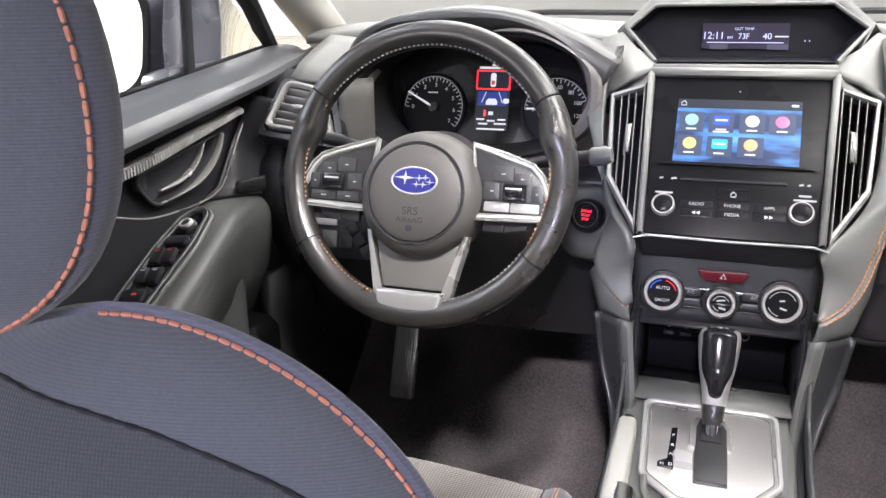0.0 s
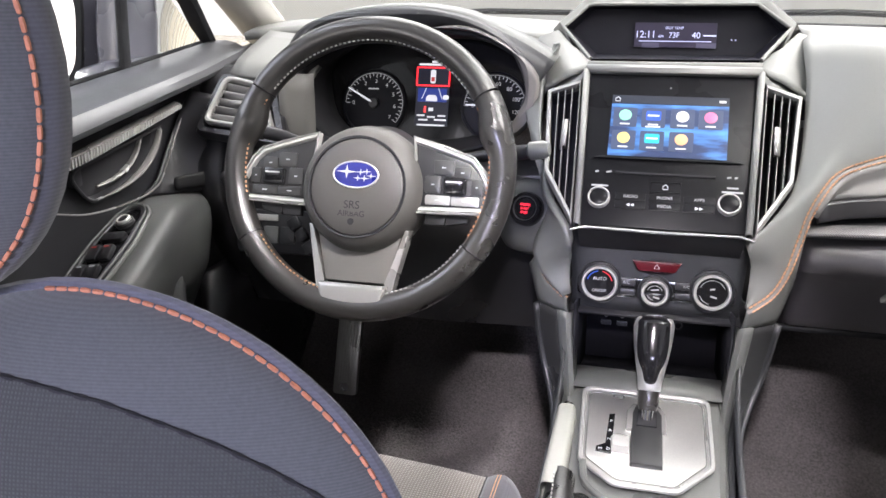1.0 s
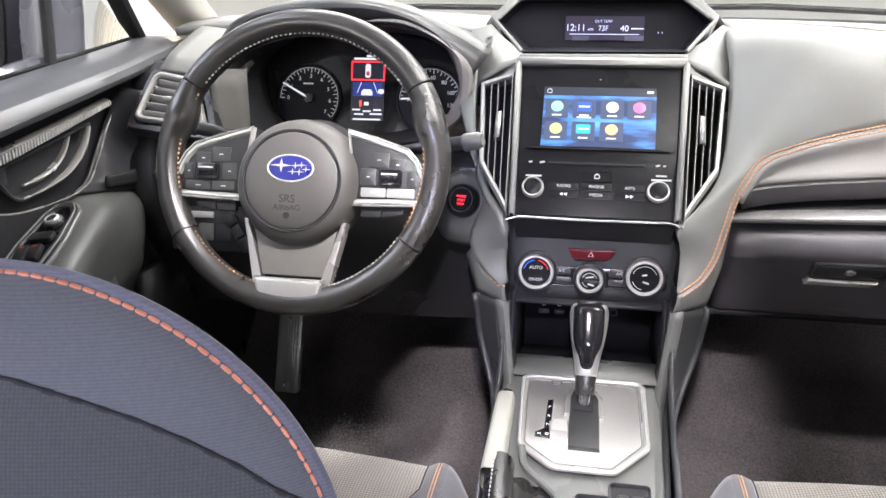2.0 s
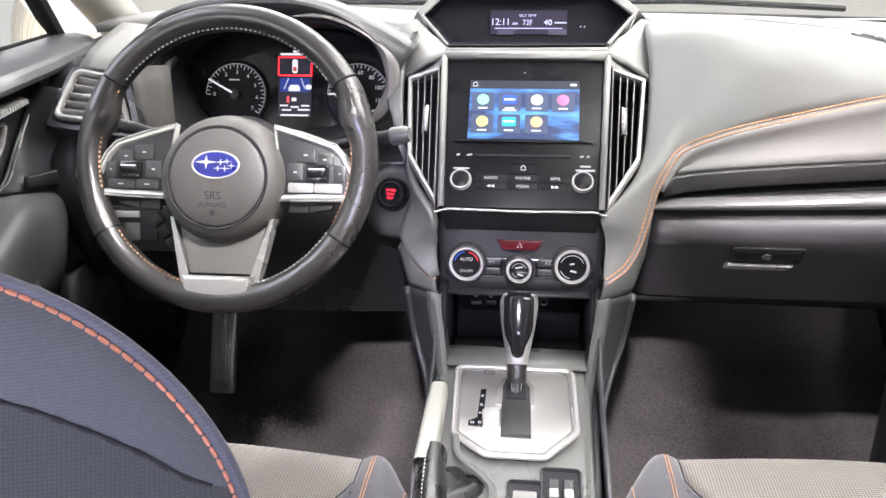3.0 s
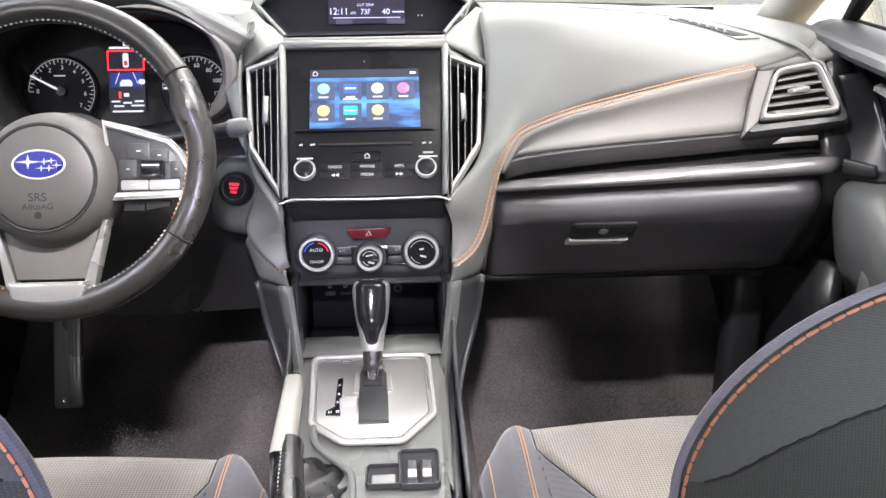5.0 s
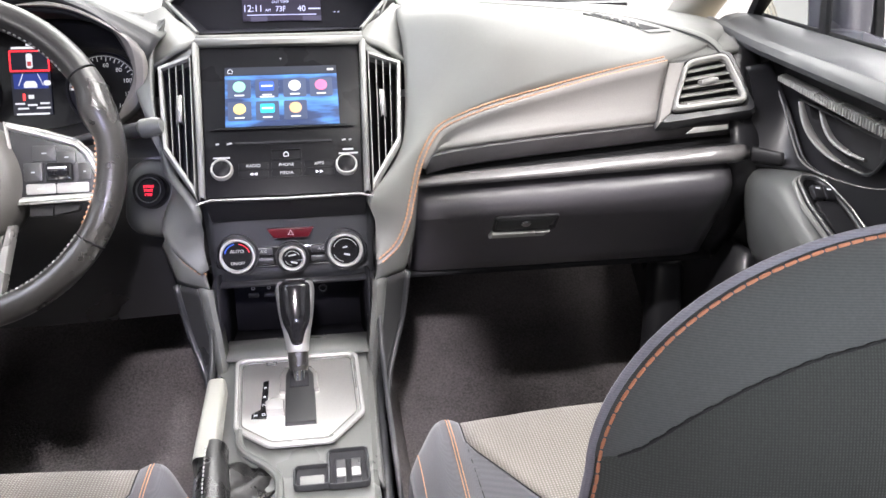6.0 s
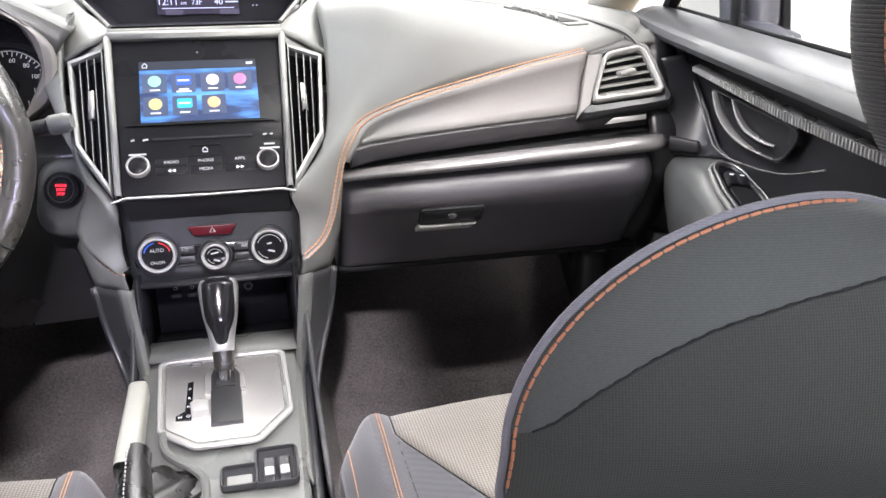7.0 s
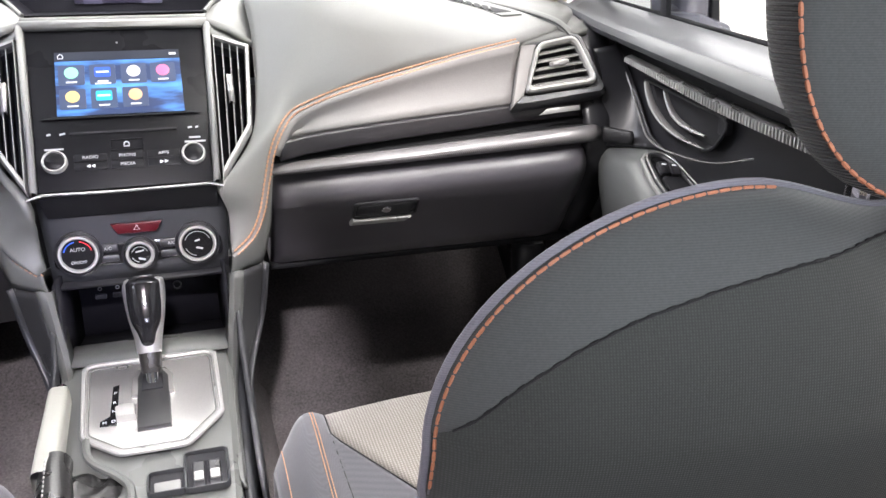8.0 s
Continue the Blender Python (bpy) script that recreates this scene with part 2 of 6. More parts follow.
def stitches(points, length, gap, r, bm=None, lift=None):
    """Short thread capsules along a path."""
    bm = bm or bmesh.new()
    pts = [Vector(p) for p in points]
    run, marks = 0.0, []
    for a, b in zip(pts, pts[1:]):
        d = (b - a).length
        s = -run
        while True:
            s += length + gap
            if s > d:
                run = d - (s - length - gap)
                break
            marks.append((a + (b - a) * (s / d), (b - a).normalized()))
    for p, t in marks:
        u = t.orthogonal().normalized()
        w = t.cross(u)
        rows = []
        for f, k in ((-0.5, 0.35), (-0.42, 0.9), (0, 1.05), (0.42, 0.9), (0.5, 0.35)):
            rows.append([p + t * length * f + r * k * (math.cos(a) * u + math.sin(a) * w) for a in (0, 1.257, 2.513, 3.77, 5.027)])
        vs = [[bm.verts.new(q) for q in row] for row in rows]
        for i in range(4):
            for j in range(5):
                bm.faces.new((vs[i][j], vs[i][(j + 1) % 5], vs[i + 1][(j + 1) % 5], vs[i + 1][j]))
    return bm


def spline(pts, n=8):
    """A smooth line through points."""
    pts = [Vector(p) for p in pts]
    out = []
    for i in range(len(pts) - 1):
        p0, p1, p2, p3 = pts[max(i - 1, 0)], pts[i], pts[i + 1], pts[min(i + 2, len(pts) - 1)]
        for k in range(n):
            t = k / n
            out.append(0.5 * ((2 * p1) + (p2 - p0) * t + (2 * p0 - 5 * p1 + 4 * p2 - p3) * t * t + (3 * p1 - p0 - 3 * p2 + p3) * t ** 3))
    return out + [pts[-1]]


def even(pts, n):
    """n points evenly spaced along a line."""
    pts = [Vector(p) for p in pts]
    run = [0.0]
    for a, b in zip(pts, pts[1:]):
        run.append(run[-1] + (b - a).length)
    out, k = [], 0
    for i in range(n):
        s = run[-1] * i / (n - 1)
        while k < len(pts) - 2 and run[k + 1] < s:
            k += 1
        d = run[k + 1] - run[k] or 1
        out.append(pts[k].lerp(pts[k + 1], min(1, max(0, (s - run[k]) / d))))
    return out


def mirror(p):
    return V(-p[0], p[1], p[2])


def rounded(w, h, r, n=4, cx=0.0, cy=0.0):
    pts = []
    for qx, qy, a0 in ((1, 1, 0), (-1, 1, 90), (-1, -1, 180), (1, -1, 270)):
        for k in range(n + 1):
            a = radians(a0 + 90 * k / n)
            pts.append((cx + qx * (w / 2 - r) + r * math.cos(a), cy + qy * (h / 2 - r) + r * math.sin(a)))
    return pts


def frame_at(origin, right, up):
    """A matrix whose x is right, y is up and z faces out of the surface."""
    r = Vector(right).normalized()
    u = (Vector(up) - Vector(up).dot(r) * r).normalized()
    n = r.cross(u)
    m = Matrix((r, u, n)).transposed().to_4x4()
    m.translation = Vector(origin)
    return m


def words(text, size, m, parent, mat=None, name="legend", align="CENTER", squash=1.0):
    """Writing as a thin mesh on the xy plane of m."""
    cu = bpy.data.curves.new(name, "FONT")
    cu.body, cu.size, cu.align_x, cu.align_y, cu.extrude = text, size, align, "CENTER", 0.0001
    tmp = bpy.data.objects.new(name, cu)
    scene.collection.objects.link(tmp)
    bpy.context.view_layer.update()
    me = bpy.data.meshes.new_from_object(tmp.evaluated_get(bpy.context.evaluated_depsgraph_get()))
    bpy.data.objects.remove(tmp)
    me.transform(m @ Matrix.Diagonal((squash, 1, 1, 1)))
    me.materials.clear()
    me.materials.append(mat or WHITE)
    ob = new(name, me)
    ob.parent = parent
    ob.matrix_parent_inverse = PLACE.get(parent, Matrix()).inverted()
    return ob


def at(m, x, y, z=0.0):
    return m @ Matrix.Translation((x, y, z))

# ---- shell of the car and the showroom ----
FLOOR, GROUND = 0.33, -0.10
SHOWFLOOR = material("polished_showroom_floor", (0.50, 0.43, 0.31), 0.28, 0, 0.25, 3, 0.0, 0.9, coat=0.2)
SHOWWALL = material("showroom_wall", (0.82, 0.84, 0.86), 0.8, 0, 0.05, 40, 0.05, 0.4)
CARPAINT = material("silver_car_paint", (0.5, 0.52, 0.55), 0.25, 0.6, 0.05, 900, 0.05, 3, coat=1.0)
solo("ground", grid([[V(-40, -40, GROUND), V(40, -40, GROUND)], [V(-40, 40, GROUND), V(40, 40, GROUND)]]), SHOWFLOOR,
     "polished tan showroom floor with soft reflections", "floor", kind="structure", smooth=False)
for nm, c, s in (("wall_north", (0, 27.1, 2.4), (54.4, 0.2, 5)), ("wall_south", (0, -27.1, 2.4), (54.4, 0.2, 5)),
                 ("wall_east", (27.1, 0, 2.4), (0.2, 54, 5)), ("wall_west", (-27.1, 0, 2.4), (0.2, 54, 5))):
    solo(nm, box(c, s, bevel=0), SHOWWALL, "pale painted showroom wall", "wall", kind="structure", smooth=False)

# carpet floor with the rising toe board, one sheet
prof = [(-1.3, FLOOR), (0.2, FLOOR), (1.0, FLOOR), (1.12, FLOOR + 0.015), (1.25, FLOOR + 0.10), (1.42, FLOOR + 0.26), (1.5, FLOOR + 0.42), (1.52, 0.9)]
pp = even(spline([V(0, y, z) for y, z in prof], 5), 40)
rows = []
for i in range(57):
    x = -0.70 + 1.4 * i / 56
    hump = 0.16 * max(0, 1 - (abs(x) / 0.15) ** 2) ** 0.6 if abs(x) < 0.15 else 0
    rows.append([V(x, p.y, max(p.z, FLOOR + hump) + 0.004 * noise.noise(V(x * 14, p.y * 14, 0))) for p in pp])
solo("floor", grid(rows), CARPET, "worn black carpet on the car floor", "carpet", kind="structure", thick=0.02)
# floor mats
for sx, gx in ((-1, -0.36), (1, 0.34)):
    rows = []
    for i in range(21):
        x = gx - 0.20 + 0.44 * i / 20 if sx > 0 else gx - 0.24 + 0.44 * i / 20
        rows.append([V(x, p.y - 0.012, p.z + 0.005 + 0.003 * noise.noise(V(x * 9, p.y * 9, 3))) for p in pp if 0.62 < p.y < 1.33])
    solo("floor_mat", grid(rows), CARPET, "dark carpet floor mat in the footwell", "floor mat", "floor mats", thick=0.004)

# roof, pillars, sides, back
def roof_z(x, y):
    return 1.46 + 0.05 * (1 - (x / 0.62) ** 2) - 0.10 * max(0, (abs(y + 0.3) / 1.0)) ** 2


rxs = [-0.62, -0.52, -0.42, -0.33, -0.2, -0.1, 0, 0.1, 0.2, 0.33, 0.42, 0.52, 0.62]
rys = [-1.2, -1.0, -0.8, -0.6, -0.4, -0.2, -0.05, 0.08, 0.2, 0.32, 0.44, 0.55]
rbm = bmesh.new()
rv = [[rbm.verts.new((x, y, roof_z(x, y))) for x in rxs] for y in rys]
for j in range(len(rys) - 1):
    for i in range(len(rxs) - 1):
        rbm.faces.new((rv[j][i], rv[j][i + 1], rv[j + 1][i + 1], rv[j + 1][i]))
solo("ceiling", rbm, HEADLINER, "light cloth headliner of the car roof", "headliner", kind="structure", thick=0.03)
solo("rear_wall", box((0, -1.32, 0.66), (1.4, 0.1, 0.68), bevel=0.03), BACKCLOTH, "dark cloth rear seat back", "rear seat", kind="structure")
wsh = [[V(x * (1 - 0.12 * k), 1.40 - 0.13 * (x / 0.72) ** 2 - (0.84 - 0.05 * (x / 0.7) ** 2) * k, 1.085 + 0.345 * k) for x in np.linspace(-0.74, 0.74, 17)] for k in np.linspace(0, 1, 6)]
g = solo("windscreen", grid(wsh), GLASS, "clear raked windscreen glass", "windscreen", kind="structure", thick=0.004)
g.visible_shadow = False
for s in (-1, 1):
    path = [V(s * 0.735, 1.33, 1.05), V(s * 0.715, 1.13, 1.16), V(s * 0.675, 0.85, 1.30), V(s * 0.62, 0.5, 1.42), V(s * 0.60, -0.2, 1.45), V(s * 0.6, -1.2, 1.38)]
    solo("a_pillar", tube(spline(path, 6), 0.045, 12, flat=0.8), PILLAR, "light beige roof pillar trim", "pillar", "pillars", "structure")
    path = [V(s * 0.70, -0.17, 0.5), V(s * 0.71, -0.16, 1.0), V(s * 0.61, -0.15, 1.42)]
    solo("b_pillar", tube(spline(path, 6), 0.055, 12, flat=0.5), DARK, "dark door pillar trim behind the front door", "pillar", "pillars", "structure")
    solo("body_side", box((s * 0.775, -0.65, 0.7), (0.1, 1.0, 0.75), bevel=0.02), DARK, "dark rear door trim", "rear door", kind="structure")
solo("front_body", box((0, 1.99, 0.46), (1.62, 0.94, 0.96), bevel=0.06, seg=3), CARPAINT, "pale metallic front body of the car", "car body", kind="structure")
# bonnet beyond the windscreen
bon = [[V(x, y, 1.03 - 0.05 * (y - 1.45) ** 1.3 + 0.02 * (1 - (x / 0.8) ** 2) - 0.03 * (abs(x) / 0.8) ** 4) for x in np.linspace(-0.84, 0.84, 17)] for y in np.linspace(1.46, 2.5, 12)]
solo("bonnet", grid(bon), CARPAINT, "pale metallic car bonnet beyond the windscreen", "bonnet", kind="structure", thick=0.02)
cow = [[V(x, y, z - 0.05 * (x / 0.75) ** 2) for x in np.linspace(-0.75, 0.75, 13)] for y, z in ((1.36, 1.06), (1.40, 1.075), (1.46, 1.05), (1.48, 1.0))]
solo("cowl", grid(cow), BLACK, "black plastic cowl at the foot of the windscreen", "cowl", kind="structure", thick=0.02)
for x0, x1 in ((-0.62, -0.05), (0.0, 0.55)):
    solo("wiper_blade", tube([V(x0, 1.385, 1.115), V((x0 + x1) / 2, 1.40, 1.125), V(x1, 1.395, 1.115)], 0.007, 6), RUBBER, "black wiper blade resting on the windscreen", "wiper", "wiper blades")

# ---- dashboard ----
LEAN_A = radians(37)
SO, SU = V(0, 0.90, 0.98), V(0, math.sin(LEAN_A), math.cos(LEAN_A))
ST = frame_at(SO, (1, 0, 0), SU)


def st(u, v, w=0.0):
    return ST @ V(u, v, w)


dash = thing("dashboard", (0, 1.05, 0.7), "grey soft dashboard with orange stitching and black lower half", "dashboard")

# inner outline of the pad along the centre stack, outer outline along the seam
A = even(spline([V(0.108, 0.845, 0.772), V(0.109, 0.848, 0.82), st(0.104, -0.144, -0.004), st(0.150, -0.064, -0.018), st(0.163, 0.066, -0.024),
                 V(0.160, 1.0, 1.068), V(0.163, 1.04, 1.082), V(0.17, 1.10, 1.090), V(0.18, 1.22, 1.092), V(0.19, 1.37, 1.092)], 8), 60)
SEAM = [V(0.111, 0.842, 0.767), V(0.136, 0.845, 0.789), V(0.150, 0.845, 0.819), V(0.159, 0.85, 0.854), V(0.169, 0.86, 0.889), V(0.183, 0.87, 0.916),
        V(0.200, 0.885, 0.933), V(0.229, 0.90, 0.944), V(0.277, 0.91, 0.958), V(0.358, 0.92, 0.976), V(0.44, 0.925, 0.994), V(0.525, 0.93, 1.010)]
seam = spline(SEAM, 8)
B = even(seam, 46) + even(spline([V(0.525, 0.93, 1.010), V(0.60, 0.955, 1.028), V(0.645, 1.0, 1.045), V(0.675, 1.12, 1.058), V(0.68, 1.34, 1.07)], 6), 15)[1:]
rows = []
for k, (a, b) in enumerate(zip(A, B)):
    s = k / 59
    h = 0.006 + 0.05 * math.sin(math.pi * min(1, max(0, (s - 0.25) / 0.6))) ** 1.5
    rows.append([a.lerp(b, r) + V(0, -0.35, 0.9) * h * 4 * r * (1 - r) * (0.7 + 0.5 * r) for r in np.linspace(0, 1, 22)])
part("upper_pad", grid(rows), PAD, dash, "grey soft-touch upper pad", thick=0.012)
# the seam: a shallow welt and two thread lines
part("seam_welt", tube([p + V(0, -0.001, -0.001) for p in seam], 0.0035, 8), PANEL, dash)
for off in (-0.0030, 0.0030):
    line = []
    for i, p in enumerate(seam):
        t = (seam[min(i + 1, len(seam) - 1)] - seam[max(i - 1, 0)]).normalized()
        side = t.cross(V(0, -0.9, 0.35)).normalized()
        line.append(p + side * off + V(0, -0.0035, 0.0018))
    part("stitching", stitches(line, 0.0050, 0.0008, 0.0012), TANTHREAD, dash, "orange double stitching")
# leatherette face under the seam
LOW = even([V(0.180, 0.874, 0.899), V(0.213, 0.892, 0.902), V(0.276, 0.902, 0.907), V(0.355, 0.905, 0.913), V(0.436, 0.905, 0.919), V(0.518, 0.908, 0.925)], 36)
up = even(spline(SEAM[4:], 8), 36)
rows = [[a.lerp(b, r) + V(0, 0.012 * math.sin(math.pi * r), 0) for r in np.linspace(0, 1, 8)] for a, b in zip(up, LOW)]
part("face_panel", grid(rows), PANEL, dash, "grey leatherette face panel", thick=0.01)
# dark shelf between the face panel and the strip
STR = even([V(0.164, 0.882, 0.869), V(0.36, 0.882, 0.879), V(0.562, 0.882, 0.891), V(0.622, 0.886, 0.893), V(0.646, 0.903, 0.893)], 36)
LOW2 = even([*LOW, V(0.63, 0.925, 0.925)], 36)
part("lower_band", grid([[a + V(0, -0.001, 0), a + V(0, -0.0025, -0.002), a + V(0, -0.001, -0.011), a + V(0, 0.003, -0.019), a + V(0, 0.008, -0.021)] for a in LOW2]), material("dark_violet_grey_band", (0.032, 0.030, 0.032), 0.42, 0, 0.1, 800, 0.3, 6), dash, "dark grey band under the face panel", thick=0.005)
part("shelf", grid([[a + V(0, 0.006, -0.019), a + V(0, 0.030, -0.022), V(b.x, b.y + 0.045, (a.z + b.z) / 2 - 0.008), b + V(0, 0.030, -0.001), b + V(0, 0.008, 0)] for a, b in zip(LOW2, STR)]), MATTBLACK, dash, "black recess above the trim strip", thick=0.004)
# carbon-look strip, rounded section
CARBON = material("carbon_pattern_trim", (0.2, 0.2, 0.2), 0.3, 0.25, 0.2, 500, 0.1, 6, coat=0.5, rough_var=0.02)
wv = CARBON.node_tree.nodes.new("ShaderNodeTexWave")
wv.bands_direction = "DIAGONAL"
wv.inputs["Scale"].default_value = 210
CARBON.node_tree.links.new(CARBON.node_tree.nodes["Texture Coordinate"].outputs["Object"], wv.inputs["Vector"])
tone = CARBON.node_tree.nodes.new("ShaderNodeValToRGB")
tone.color_ramp.elements[0].color, tone.color_ramp.elements[1].color = (0.06, 0.058, 0.060, 1), (0.26, 0.25, 0.25, 1)
CARBON.node_tree.links.new(wv.outputs["Fac"], tone.inputs["Fac"])
CARBON.node_tree.links.new(tone.outputs["Color"], CARBON.node_tree.nodes["Principled BSDF"].inputs["Base Color"])
rows = []
for i, p in enumerate(STR):
    s = i / 35
    h = 0.015 + 0.011 * s
    rows.append([p + V(0, 0.010 - 0.020 * math.sin(a), -h * (1 - math.cos(a)) / 2 * 1.0) for a in np.linspace(0, math.pi, 10)])
part("trim_strip", grid(rows), CARBON, dash, "glossy carbon-pattern trim strip", thick=0.004)
# glove box lid: full-bodied, rolled top edge
gb = []
for x in np.linspace(0.166, 0.618, 30):
    e = min(1.0, (x - 0.166) / 0.01 + 0.2, (0.618 - x) / 0.03 + 0.15)
    o = 0.012 * (1 - e)
    top = 0.853 + 0.014 * (x - 0.166) / 0.45
    gb.append([V(x, y + o, z) for y, z in ((0.930, top + 0.003), (0.908, top + 0.002), (0.893, top - 0.002), (0.882, top - 0.008), (0.875, top - 0.017), (0.872, top - 0.028), (0.875, top - 0.041), (0.890, 0.800), (0.920, 0.765), (0.945, 0.73), (0.958, 0.712), (0.972, 0.706), (1.05, 0.715))])
glove = part("glove_box", grid(gb), material("black_soft_lid", (0.050, 0.047, 0.054), 0.38, 0, 0.2, 800, 0.25, 6, spec=1.0, rough_var=0.03), dash, "closed black glove box lid with rolled top edge", thick=0.006)
GBM = frame_at((0.320, 0.8910, 0.798), (1, 0, 0.0), (0, -0.65, 0.76))
part("handle_bezel", ring(rounded(0.092, 0.036, 0.006), rounded(0.084, 0.028, 0.005), 0.004, GBM), BLACK, glove)
part("handle", prism([(-0.042, -0.0125), (0.034, -0.0125), (0.042, 0.0115), (0.038, 0.0135), (-0.038, 0.0135), (-0.042, 0.010)], 0.0045, GBM, 0.0018, 3), DARK, glove, "glove box latch handle")
part("handle_gap", box((0.0, -0.0145, 0.0008), (0.088, 0.005, 0.001), bevel=0, m=GBM), RUBBER, glove)
part("lock", lathe([(0, 0.006), (0.0055, 0.006), (0.0075, 0.004), (0.0075, 0.002)], at(GBM, 0.0, 0.001), 20), CHROME, glove, "small round key lock")
part("handle_lip", prism([(-0.049, -0.028), (0.030, -0.028), (0.038, -0.018), (-0.045, -0.017)], 0.008, GBM, 0.0025, 3), SILVER, glove, "bright finger lip under the latch")
# underside to the bulkhead and end cap at the door
part("underside", grid([[V(x, 0.97, 0.708), V(x, 1.15, 0.70), V(x, 1.45, 0.74)] for x in np.linspace(0.13, 0.64, 6)]), RUBBER, dash, "black underside of the dashboard", thick=0.01)
for s in (-1, 1):
    prof = spline([V(0, y, z) for y, z in ((1.0, 0.69), (0.955, 0.74), (0.915, 0.81), (0.897, 0.85), (0.894, 0.885), (0.902, 0.915), (0.925, 0.96), (0.95, 1.01), (1.0, 1.035))], 4)
    cap = [[V(s * (0.622 + 0.085 * r), p.y + 0.012 * (1 - r) ** 6 + 0.055 * r ** 2.5, p.z) for r in np.linspace(0, 1, 9)] for p in prof]
    part("end_cap", grid(cap), BLACK, dash, "glossy black dashboard end", thick=0.012)
# right corner between pad and door
part("corner_pad", grid([[V(0.52 + 0.125 * u, 0.935 + 0.015 * u + 0.10 * r, 1.010 + 0.018 * u + 0.030 * r ** 0.7 - 0.004) for r in np.linspace(0, 1, 6)] for u in np.linspace(0, 1, 8)]), PAD, dash, thick=0.01)
# small airbag legend on the face panel: unreadable bars
AM = frame_at((0.475, 0.9085, 0.937), (1, -0.03, 0.06), (0, 0.1, 1))
part("legend_bar", box((0, 0, 0.001), (0.034, 0.0025, 0.0006), bevel=0, m=AM), SILVER, dash)
ridge = spline([V(0.19, 1.275, 1.086), V(0.30, 1.24, 1.084), V(0.386, 1.190, 1.079), V(0.491, 1.105, 1.066), V(0.549, 1.040, 1.054), V(0.600, 0.972, 1.034), V(0.622, 0.950, 1.010)], 8)
part("pad_ridge", tube(ridge, 0.012, 10, flat=0.55), PAD, dash, "raised ridge along the windscreen side")
part("ridge_groove", tube([p + V(-0.006, -0.011, 0.0008) for p in ridge], 0.0012, 5), BLACK, dash)
# defroster slot on the pad
SM = frame_at((0.503, 1.028, 1.0548), (0.092, -0.085, -0.025), (0.6, 0.5, 0.15))
part("defroster_slot", prism([(-0.072, 0.002), (0.044, -0.016), (0.066, 0.010), (-0.066, 0.011)], 0.004, at(SM, 0, 0, -0.002), 0.0015), CONSOLE, dash)
part("defroster_recess", prism([(-0.060, 0.002), (0.034, -0.012), (0.050, 0.007), (-0.056, 0.008)], 0.0008, at(SM, 0, 0, 0.002), 0), RUBBER, dash)
for i in range(5):
    part("defroster_fin", box((-0.036 + 0.014 * i, -0.001 - 0.0012 * i, 0.0040), (0.0034, 0.009 + 0.0010 * i, 0.003), (0, 0, 35), 0.0006, 1, m=SM), PAD, dash)


STACKGREY = material("matt_grey_stack_trim", (0.15, 0.152, 0.145), 0.45, 0.1, 0.08, 900, 0.2, 6)
VC = [(0.556, 0.932, 1.006), (0.619, 0.939, 1.016), (0.638, 0.895, 0.952), (0.521, 0.888, 0.942)]
VS = [(0.532, 0.931, 1.006), (0.632, 0.943, 1.024), (0.652, 0.889, 0.940), (0.500, 0.878, 0.928)]


def soften(poly, r, n=4):
    """A polygon with its corners rounded by arcs about r deep."""
    out = []
    for i in range(len(poly)):
        p, a, b = Vector(poly[i]), Vector(poly[i - 1]), Vector(poly[(i + 1) % len(poly)])
        u, w = p + (a - p).normalized() * r, p + (b - p).normalized() * r
        for k in range(n + 1):
            f = k / n
            out.append(tuple((1 - f) ** 2 * u + 2 * f * (1 - f) * p + f * f * w))
    return out


VENTGREY = material("satin_grey_vent_frame", (0.20, 0.198, 0.19), 0.4, 0.3, 0.06, 900, 0.1, 8)


